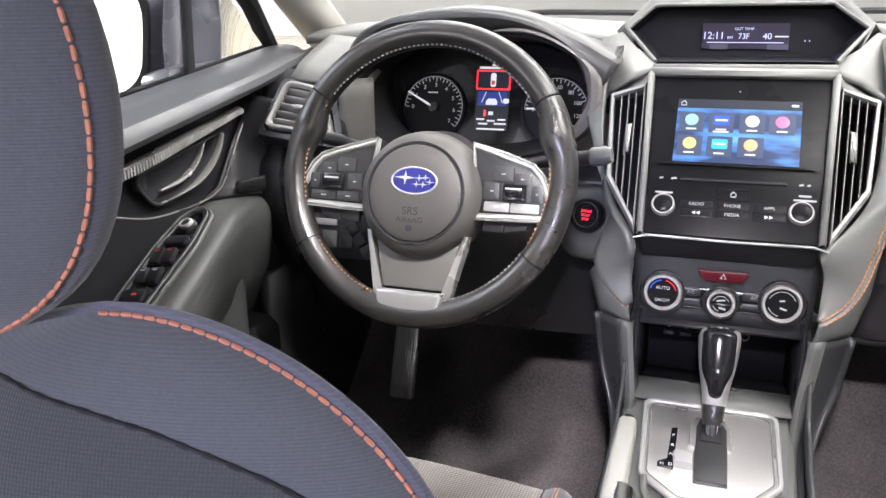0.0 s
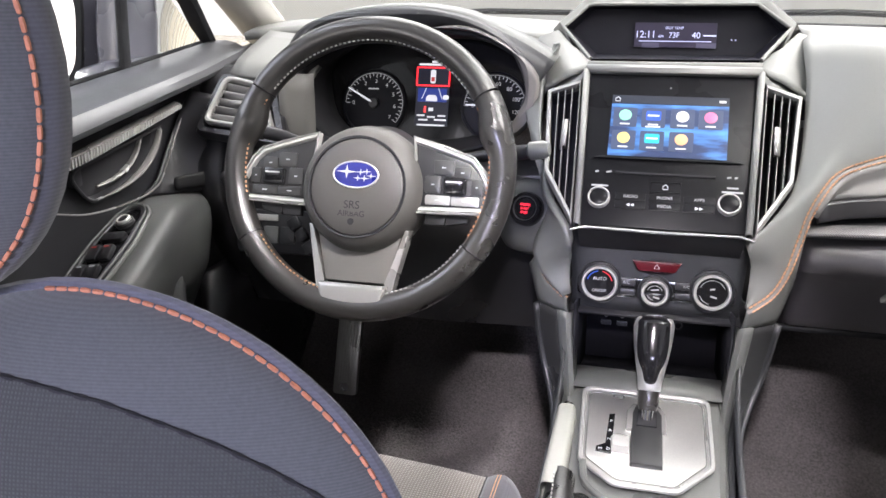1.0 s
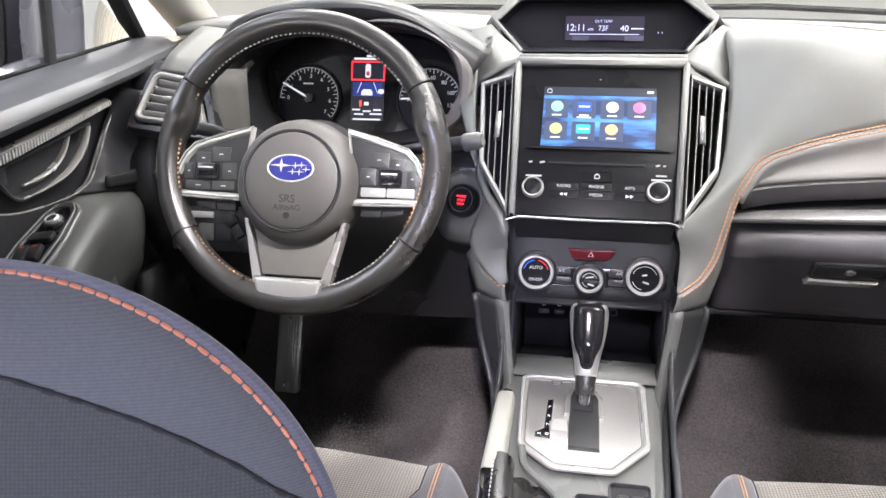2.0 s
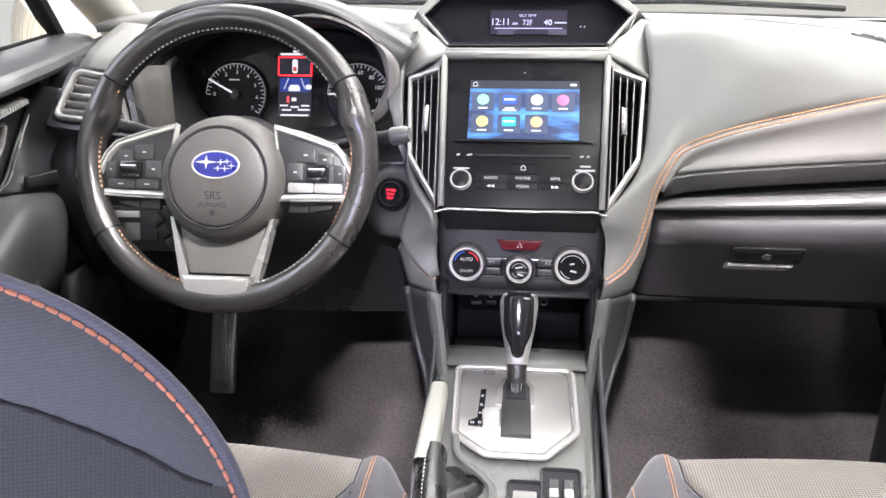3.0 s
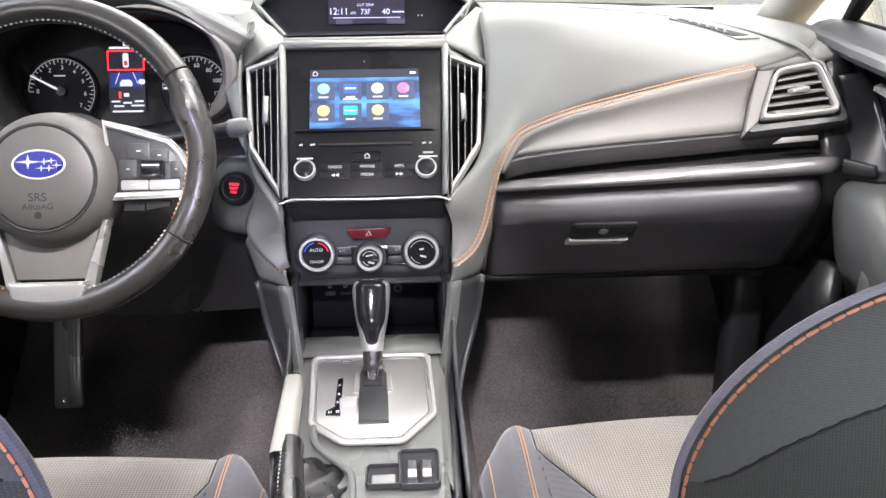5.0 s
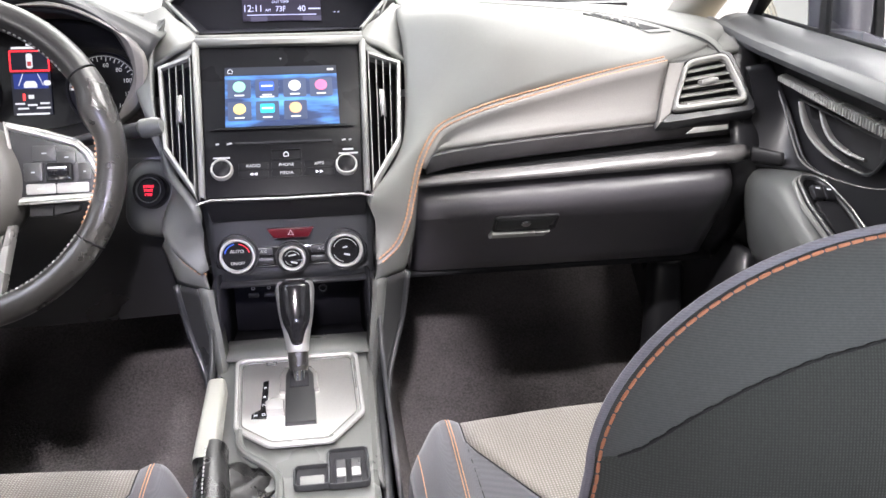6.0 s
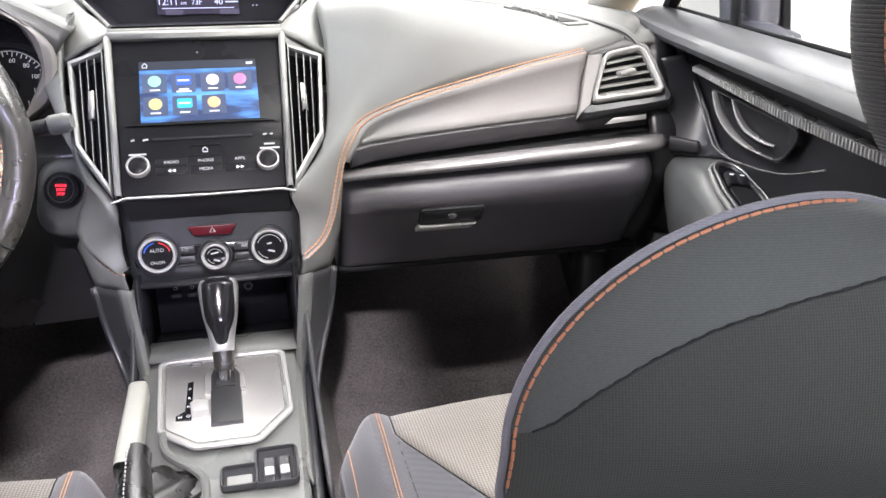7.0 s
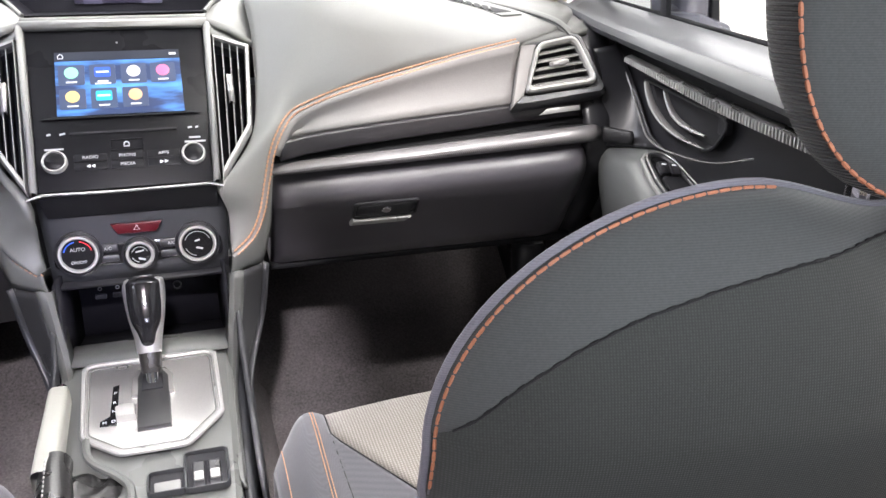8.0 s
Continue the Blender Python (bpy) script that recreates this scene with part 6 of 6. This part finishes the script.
        y -= (0.012 * (a / W) ** 2 + 0.055 * max(0, e - 0.1) ** 2) * min(1, q / 0.8)
        return V(xc + sgn * a, y, z)

    def waist(q):
        """Half width of the mesh insert: it narrows towards the back."""
        return IW * (1 - 0.55 * min(1, max(0, (0.72 - q) / 0.35)))
    qs = np.linspace(0, 1, 34)
    part("cushion_insert", grid([[C(waist(q) * f, q) for q in qs] for f in np.linspace(-1, 1, 24)]), INSERT, t, "tan-grey mesh seat insert", thick=0.02)
    for k in (-1, 1):
        part("bolster", grid([[C(k * (waist(q) + (W - waist(q)) * f), q) for q in qs] for f in np.linspace(0, 1, 20)]), BOLSTER, t, "grey cloth bolster", thick=0.02)
        for a in (0.2205, 0.2240, 0.2605):
            part("stitching", stitches(even([C(k * a, q) + V(0, -0.0008, 0.0008) for q in qs], 90), 0.0032, 0.0009, 0.0007), TANTHREAD, t, "orange seat stitching")
        part("seam_line", tube([C(k * waist(q), q) + V(0, 0, 0.0004) for q in qs], 0.0009, 5), DARKTHREAD, t)
        part("seam_line", tube([C(k * (IW - 0.02 * max(0, 0.72 - q)), q) + V(0, 0, 0.0002) for q in qs[:26]], 0.0007, 5), DARKTHREAD, t)
    part("base", box((xc, (y0 + 0.1 + cush_y) / 2, FLOOR + 0.10), (0.40, cush_y - y0 - 0.12, 0.14), bevel=0.02), BLACK, t)
    rows = [[V(xc + sgn * s * W * 0.86, y0 + 0.12 + (cush_y - y0 - 0.13) * q, z) for z in (cush_z - 0.03 - 0.04 * (1 - q), FLOOR + 0.05)] for s in (-1,) for q in np.linspace(0, 1, 8)]
    part("side_skirt", grid(rows), SIDECLOTH, t, thick=0.01)
    rows = [[V(xc + sgn * W * 0.86, y0 + 0.12 + (cush_y - y0 - 0.13) * q, z) for z in (cush_z - 0.03 - 0.04 * (1 - q), FLOOR + 0.05)] for q in np.linspace(0, 1, 8)]
    part("side_skirt", grid(rows), SIDECLOTH, t, thick=0.01)
    # head restraint
    hr = thing("head_restraint", (xb, y0 - 0.03, zp), "grey-blue cloth head restraint with orange stitching", "head restraint", "head restraints")
    hxc, hzc, hy, HW, HH, deep = head
    nn = 64
    ol = []
    for k in range(nn):
        c, q = math.cos(2 * math.pi * k / nn), math.sin(2 * math.pi * k / nn)
        ol.append((HW * math.copysign(abs(c) ** (2 / 2.3), c), HH * math.copysign(abs(q) ** (2 / 2.3), q)))

    def hp(i, r, d):
        x, z = ol[i]
        return V(hxc + x * (1 - r) * (1 - 0.05 * max(0, z / HH)), hy + d - 0.04 * z, hzc + z * (1 - r))
    wrap = [(0.0, 0.0), (0.012, -0.0022), (0.05, -0.0055), (0.12, -0.0095), (0.25, -0.0150), (0.45, -0.0200), (0.7, -0.0225), (1.0, -0.0235)]
    part("rear_panel", grid([[hp(i, r, d) for r, d in wrap] for i in range(nn)], close_v=True), YOKE, hr, "grey cloth rear panel")
    band = [(r, d * deep) for r, d in ((0, 0), (-0.012, 0.004), (-0.016, 0.010), (-0.010, 0.017), (0.03, 0.025), (0.11, 0.036), (0.24, 0.050), (0.45, 0.066), (0.75, 0.078), (1.0, 0.082))]
    part("side_band", grid([[hp(i, r, d) for r, d in band] for i in range(nn)], close_v=True), RIBBED if sgn > 0 else SIDECLOTH, hr, "ribbed cloth side band")
    pts = even([hp((i + nn // 4) % nn, -0.003, -0.0004) for i in range(nn + 1)], 200)
    part("stitching", stitches(pts, 0.0042 if sgn < 0 else 0.0056, 0.0006, 0.0008 if sgn < 0 else 0.0010), THREAD, hr, "bold orange stitching")
    for dx in (-0.028, 0.028):
        part("post", tube([V(hxc + dx, y0 + 0.035, zp - 0.06), V(hxc + dx, hy + 0.04 * deep, hzc - 0.6 * HH)], 0.006, 10), CHROME, hr, "chrome post")
    return t


seat("driver_seat", -0.375, 0.060, 1.036, -1, "blue-grey cloth front seat with orange stitching", 0.640, 0.618, 0.090, 0.118, 0.101,
     (0.0, 0.056, 0.088, 0.112, 0.135, 0.151, 0.166, 0.181, 0.192, 0.203, 0.214), (1.017, 1.0155, 1.012, 1.008, 1.001, 0.995, 0.9875, 0.978, 0.968, 0.960, 0.958), (-0.290, 1.114, 0.045, 0.113, 0.087, 0.7), -0.290, 1.30)
seat("passenger_seat", 0.395, 0.126, 1.003, 1, "grey cloth front seat with tan mesh cushion and orange stitching", 0.678, 0.618, 0.090, 0.150, 0.109,
     (0.0, 0.04, 0.080, 0.118, 0.154, 0.180, 0.205, 0.225, 0.239, 0.253), (0.979, 0.977, 0.973, 0.966, 0.956, 0.944, 0.928, 0.911, 0.903, 0.902), (0.415, 1.110, 0.11, 0.116, 0.118, 1.0), 0.400, 1.0)

# ---- doors ----
MATTE_GREY = material("soft_door_pad", (0.040, 0.042, 0.045), 0.42, 0, 0.15, 800, 0.3, 6, spec=0.8)
DOORMID = material("door_mid_panel", (0.080, 0.083, 0.081), 0.36, 0, 0.12, 800, 0.35, 6)
SLATE = material("ribbed_metal_strip", (0.44, 0.44, 0.43), 0.3, 0.5, 0.1, 700, 0.1, 8)


def door(s, number):
    d = thing("front_door", (s * 0.76, 0.5, 0.35), "closed dark front door trim with silver accents", "car door", "front doors")
    # main skin
    rows = []
    for y in np.linspace(-0.12, 1.22, 26):
        dz = 0.055 * min(1, max(0, (y - 0.5) / 0.6))
        rows.append([V(s * x, y, z + (dz if z > 0.9 else 0)) for x, z in ((0.745, 0.985), (0.72, 0.96), (0.715, 0.90), (0.713, 0.86), (0.712, 0.80), (0.712, 0.6), (0.71, 0.33))])
    part("skin", grid(rows), BLACK, d, "black door skin", thick=0.02)
    # upper pad with sloping top, ending at the dashboard
    rows = []
    for y in np.linspace(-0.12, 1.13, 40):
        f = min(1, max(0, (y - 0.45) / 0.65))
        zg, zl = 0.932 + 0.117 * max(y, 0.45), 0.876 + 0.146 * max(y, 0.45)
        tip = max(0, (y - 0.95) / 0.18)
        rows.append([V(s * (x + 0.014 * tip * (0.775 - x) / 0.1), y, z) for x, z in ((0.775, zg - 0.006), (0.755, zg), (0.725, zg + 0.001), (0.702, zg - 0.003), (0.684, zg - 0.011), (0.672, (zg + zl) / 2 + 0.008), (0.664, zl + 0.018), (0.661, zl + 0.009), (0.664, zl + 0.002), (0.672, zl - 0.002), (0.69, zl - 0.004), (0.735, zl - 0.006))])
    part("upper_pad", grid(rows), MATTE_GREY, d, "dark soft upper door pad", thick=0.006)
    # ribbed bright strip
    sp = [V(s * 0.684, 0.898, 0.986), V(s * 0.684, 0.74, 0.961), V(s * 0.684, 0.61, 0.942), V(s * 0.684, 0.30, 0.905)]
    sp = even(spline(sp, 6), 620)
    tall = [0.006 + 0.005 * min(1, k / 200) for k in range(len(sp))]
    part("accent_strip", grid([[p + V(s * 0.006, 0, 0.004), p + V(-s * 0.004, 0, 0.001), p + V(-s * 0.004, 0, -h), p + V(s * 0.01, 0, -h - 0.003)] for p, h in zip(sp, tall)]), DSILVER, d, "ribbed silver accent strip", thick=0.002)
    bm = bmesh.new()
    for k in range(3, len(sp) - 3, 6):
        p, h = sp[k], tall[k]
        ry = sp[k + 2].y - sp[k].y
        box((p.x - s * 0.0045, p.y, p.z - h / 2 + 0.0005), (0.0035, abs(ry) * 1.25, h), bevel=0, bm=bm)
    part("strip_ribs", bm, SLATE, d, smooth=False)
    # handle recess with bright bar
    o = [V(s * 0.703, y, z) for y, z in ((0.872, 0.957), (0.853, 0.929), (0.825, 0.909), (0.793, 0.895), (0.752, 0.886), (0.716, 0.884), (0.695, 0.898), (0.682, 0.926), (0.74, 0.937), (0.80, 0.946))]
    ol = even(spline(o + [o[0]], 6), 61)[:-1]
    cc = V(s * 0.703, 0.765, 0.918)
    part("handle_cup", grid([[p, p.lerp(cc, 0.08) + V(s * 0.004, 0, 0), p.lerp(cc, 0.2) + V(s * 0.030, 0, 0), p.lerp(cc, 0.7) + V(s * 0.034, 0, 0), cc + V(s * 0.034, 0, 0)] for p in ol], close_v=True), RUBBER, d, "black handle recess")
    part("cup_rim", tube([p + V(-s * 0.002, 0, 0) for p in ol], 0.0024, 8, closed=True), DARK, d)
    bar = spline([V(s * 0.6985, y, z) for y, z in ((0.868, 0.954), (0.851, 0.928), (0.825, 0.9085), (0.793, 0.8955), (0.755, 0.888), (0.718, 0.8855))], 8)
    nb = len(bar) - 1
    part("bright_bar", tube(bar, [0.0022 + 0.0042 * math.sin(math.pi * min(1, k / nb + 0.12)) for k in range(nb + 1)], 10, flat=0.55), DSILVER, d, "satin silver handle surround")
    lever = spline([V(s * 0.709, y, z) for y, z in ((0.836, 0.947), (0.822, 0.927), (0.800, 0.911), (0.768, 0.902), (0.733, 0.8985))], 8)
    part("inner_handle", tube(lever, [0.0030 + 0.0022 * math.sin(math.pi * k / (len(lever) - 1)) for k in range(len(lever))], 8, flat=0.7), DSILVER, d, "door pull lever")
    part("lock_knob", box((s * 0.706, 0.690, 0.920), (0.012, 0.016, 0.024), bevel=0.002), DARK, d, "lock tab")
    # thin bright seam line
    ln = spline([V(s * 0.700, 0.950, 0.990), V(s * 0.700, 0.907, 0.946), V(s * 0.700, 0.866, 0.893), V(s * 0.700, 0.845, 0.876), V(s * 0.700, 0.80, 0.868), V(s * 0.700, 0.70, 0.871), V(s * 0.700, 0.62, 0.892)], 8)
    part("seam_line", tube([p + V(-s * 0.004, 0, 0) for p in ln], 0.0013, 6), DSILVER, d, "thin silver inlay line")
    # armrest
    rows = []
    for y in np.linspace(-0.1, 0.93, 44):
        xi = float(np.interp(y, (-0.1, 0.55, 0.65, 0.75, 0.85, 0.905, 0.93), (0.625, 0.625, 0.627, 0.634, 0.645, 0.651, 0.662)))
        zt = 0.850 - 0.42 * max(0, min(0.3, 0.82 - y))
        rows.append([V(s * x, y, z) for x, z in ((0.716, zt + 0.012), (0.706, zt + 0.011), (xi + 0.022, zt + 0.006), (xi + 0.010, zt + 0.001), (xi + 0.003, zt - 0.007), (xi, zt - 0.020), (xi + 0.003, zt - 0.055), (xi + 0.014, zt - 0.11), (0.712, zt - 0.19))])
    part("armrest", grid(rows), DOORMID, d, "dark grey moulded armrest", thick=0.006)
    # front of the trim, sweeping in to meet the dashboard's end
    rear = even([V(0.7035, 0.815, 0.866), *[V(0.7035, p.y, p.z) for p in reversed(ln[:25])], V(0.7035, 0.965, 1.004)], 20)
    rows = []
    for k, p in enumerate(rear):
        e = V(0.653, 0.911 + 0.05 * max(0, (p.z - 0.95) / 0.05) ** 2 * 0.5, 0.858 + (p.z - 0.866) * 1.0)
        rows.append([V(s * q.x, q.y, q.z) for q in (p.lerp(e, f) + V(0.012 * math.sin(math.pi * f), 0, 0) for f in np.linspace(0, 1, 10))] + [V(s * 0.656, e.y + 0.025, e.z)])
    part("front_panel", grid(rows), BLACK, d, "black trim sweeping in to the dashboard", thick=0.004)
    part("nose_inlay", grid([[V(s * (0.6525 + 0.034 * f - 0.002), 0.909 - 0.036 * f - 0.002 - 0.003 * math.sin(math.pi * g), 0.866 + (0.889 - 0.006 * f - 0.866) * g) for g in np.linspace(0, 1, 6)] for f in np.linspace(0, 1, 8)]), MATTBLACK, d, "black inlay carrying on the trim strip", thick=0.003)
    # switch panel
    swl = 0.20 if s < 0 else 0.17
    y1 = 0.770 if s < 0 else 0.795
    aa = V(s * 0.686, y1, 0.861)
    bb = V(s * 0.650, y1 - swl, 0.861 - swl * 0.42)
    SWM = frame_at((aa + bb) / 2, V(1, 0, -s * 0.16), aa - bb)
    L = (aa - bb).length
    poly_o = [(-0.026, -L / 2), (0.026, -L / 2), (0.030, L * 0.15), (0.022, L * 0.42), (0.010, L / 2), (-0.010, L / 2), (-0.022, L * 0.42), (-0.030, L * 0.15)]
    poly_o = soften(poly_o, 0.006, 2)
    poly_i = [(x * 0.76, y * 0.93) for x, y in poly_o]
    pan = part("switch_panel", ring(poly_o, poly_i, 0.006, SWM), DARK, d, "grey rimmed window switch panel")
    # paler rim and line on the right door, whose stronger light is painted in
    part("panel_rim", ring([(x * 1.22, y * 1.04) for x, y in poly_o], [(x * 1.03, y * 1.0) for x, y in poly_o], 0.005, at(SWM, 0, 0, -0.002)), CONSOLE if s < 0 else STACKGREY, pan, "grey panel rim")
    part("rim_line", tube([SWM @ V(x, y, 0.0066) for x, y in poly_o], 0.0011, 6, closed=True), CONSOLE if s < 0 else DSILVER, pan, "grey inner rim line")
    part("panel_floor", prism(poly_i, 0.003, SWM, 0), GLOSS, pan)
    if s < 0:
        part("mirror_knob", lathe([(0.0125, 0), (0.0125, 0.004), (0.0108, 0.006), (0.0104, 0.004)], at(SWM, 0, L * 0.33, 0.003), 28), BLACK, pan, "round mirror adjuster")
        part("knob_ring", lathe([(0.0098, 0.0), (0.0098, 0.008), (0.0085, 0.0095), (0.0068, 0.0095), (0.006, 0.008)], at(SWM, 0, L * 0.33, 0.003), 28), SILVER, pan, "bright knob ring")
        part("knob_cap", lathe([(0.006, 0.0), (0.006, 0.009), (0.003, 0.0098), (0, 0.0098)], at(SWM, 0, L * 0.33, 0.003), 24), BLACK, pan)
        part("mirror_keys", prism(rounded(0.036, 0.016, 0.006), 0.006, at(SWM, 0, L * 0.19, 0.003), 0.002), BLACK, pan)
        for r_ in range(2):
            for c_ in (-1, 1):
                k = part("window_key", box((c_ * 0.0095, L * (0.04 - 0.17 * r_), 0.007), (0.0165, 0.024, 0.009), (12, 0, 0), 0.003, m=SWM), BLACK, pan, "window switch")
                part("key_light", box((c_ * 0.0095, L * (0.04 - 0.17 * r_) + 0.006, 0.0128), (0.007, 0.0014, 0.0006), bevel=0, m=SWM), DIMRED if r_ == 0 else GREY, k)
        k = part("window_key", box((0, -L * 0.30, 0.007), (0.036, 0.022, 0.008), (8, 0, 0), 0.003, m=SWM), BLACK, pan, "lock switch")
        part("key_light", box((0.004, -L * 0.30, 0.0125), (0.007, 0.0035, 0.0006), bevel=0, m=SWM), DIMRED, k)
    else:
        part("well", prism(rounded(0.032, 0.10, 0.008, cy=-0.01), 0.002, at(SWM, 0, 0, 0.003), 0), RUBBER, pan)
        for c_ in (-1, 1):
            part("window_key", box((c_ * 0.008, L * 0.28, 0.007), (0.0145, 0.022, 0.009), (12, 0, 0), 0.003, m=SWM), BLACK, pan, "window switch")
            part("key_light", box((c_ * 0.008, L * 0.30, 0.0125), (0.006, 0.002, 0.0006), bevel=0, m=SWM), WHITE, pan)
    # lower pocket and speaker bulge
    rows = [[V(s * x, y, z) for x, z in ((0.712, 0.66), (0.675, 0.655), (0.660, 0.64), (0.658, 0.45), (0.70, 0.40))] for y in np.linspace(0.1, 0.92, 12)]
    part("pocket", grid(rows), DARK, d, "dark door pocket", thick=0.008)
    rows = [[V(s * (0.705 - 0.055 * math.sin(a) ** 0.6), 0.80 + 0.05 * math.cos(a), z) for a in np.linspace(0.05, math.pi - 0.05, 9)] for z in (0.76, 0.74, 0.65, 0.6)]
    part("bulge", grid(rows), DOORMID, d, "moulded grab pocket", thick=0.006)
    # window frame bars and glass
    part("belt_seal", tube([V(s * 0.766, -0.12, 0.984), V(s * 0.766, 0.45, 0.986), V(s * 0.768, 0.9, 1.037), V(s * 0.768, 1.12, 1.062)], 0.004, 8), RUBBER, d, "black window seal")
    part("quarter_bar", tube([V(s * 0.768, 0.90 if s < 0 else 0.938, 1.02), V(s * 0.745, 0.875 if s < 0 else 0.91, 1.25)], 0.011, 8, flat=0.7), RUBBER, d, "black quarter window bar")
    part("window_frame", tube([V(s * 0.766, 1.13, 1.06), V(s * 0.755, 1.06, 1.13), V(s * 0.715, 0.80, 1.30), V(s * 0.665, 0.45, 1.41), V(s * 0.65, -0.12, 1.42)], 0.017, 8, flat=0.7), RUBBER, d, "black window frame")
    gl = [[V(s * (0.768 - 0.10 * k * min(1, (1.14 - y) / 0.6)), y, 1.0 + 0.05 * max(0, y - 0.45) + k * min(0.42, 0.42 * (1.14 - y) / 0.6)) for k in (0, 1)] for y in (-0.1, 0.45, 0.8, 1.1)]
    gg = part("window_pane", grid(gl), GLASS, d, "clear side window", thick=0.003)
    gg.visible_shadow = False
    # outside mirror
    mr = thing("door_mirror", (s * 0.86, 0.98, 1.0), "dark door mirror housing with bright mirror glass", "door mirror", "door mirrors")
    mh = [(0.0, 0.10, 0.075, 0), (0.02, 0.115, 0.088, 0), (0.07, 0.10, 0.08, 0), (0.10, 0.05, 0.05, 0), (0.105, 0.0, 0.0, 0)]
    MM = frame_at((s * (0.968 if s < 0 else 0.947), 0.91, 1.095 if s < 0 else 1.080), (1, -s * 0.25, 0), (0, 0, 1))
    MF = MM @ Matrix.Diagonal((1, 1, -1, 1))
    part("housing", loft(mh, MF, 28, 3.2), CARDARK, mr, "dark mirror housing")
    part("bezel", ring([(x * 1.0, y) for x, y in rounded(0.205, 0.155, 0.05, 6)], rounded(0.18, 0.13, 0.042, 6), 0.006, at(MM, 0, 0, 0.0)), RUBBER, mr)
    part("mirror_glass", prism(rounded(0.182, 0.132, 0.042, 6), 0.002, at(MM, 0, 0, 0.001), 0), MIRROR, mr, "bright mirror glass")
    part("sail", loft([(0.99, 0.022, 0.045, 0), (1.02, 0.027, 0.05, 0), (1.10, 0.034, 0.05, 0), (1.17, 0.032, 0.046, 0), (1.185, 0.0, 0.0, 0)], Matrix.Translation((s * 0.812, 0.965, 0)), 20, 3.5), CARDARK, mr, "dark mirror stalk")
    part("foot", prism([(0.775, 0.86), (0.775, 1.10), (0.86, 1.03), (0.90, 0.95), (0.86, 0.90)] if s > 0 else [(-0.775, 1.10), (-0.775, 0.86), (-0.86, 0.90), (-0.90, 0.95), (-0.86, 1.03)], 0.05, Matrix.Translation((0, 0, 1.0)), 0.012), CARDARK, mr, "dark mirror foot")
    return d


DIMRED = glowing("dim_red_light", (0.5, 0.05, 0.04), 0.4)
CARDARK = material("dark_blue_grey_paint", (0.10, 0.097, 0.12), 0.25, 0.2, 0.06, 800, 0.05, 4, coat=0.6)
MIRROR = material("mirror_glass", (0.92, 0.93, 0.94), 0.03, 1.0, 0.01, 300, 0, 4, rough_var=0.01)
door(-1, 1)
door(1, 2)
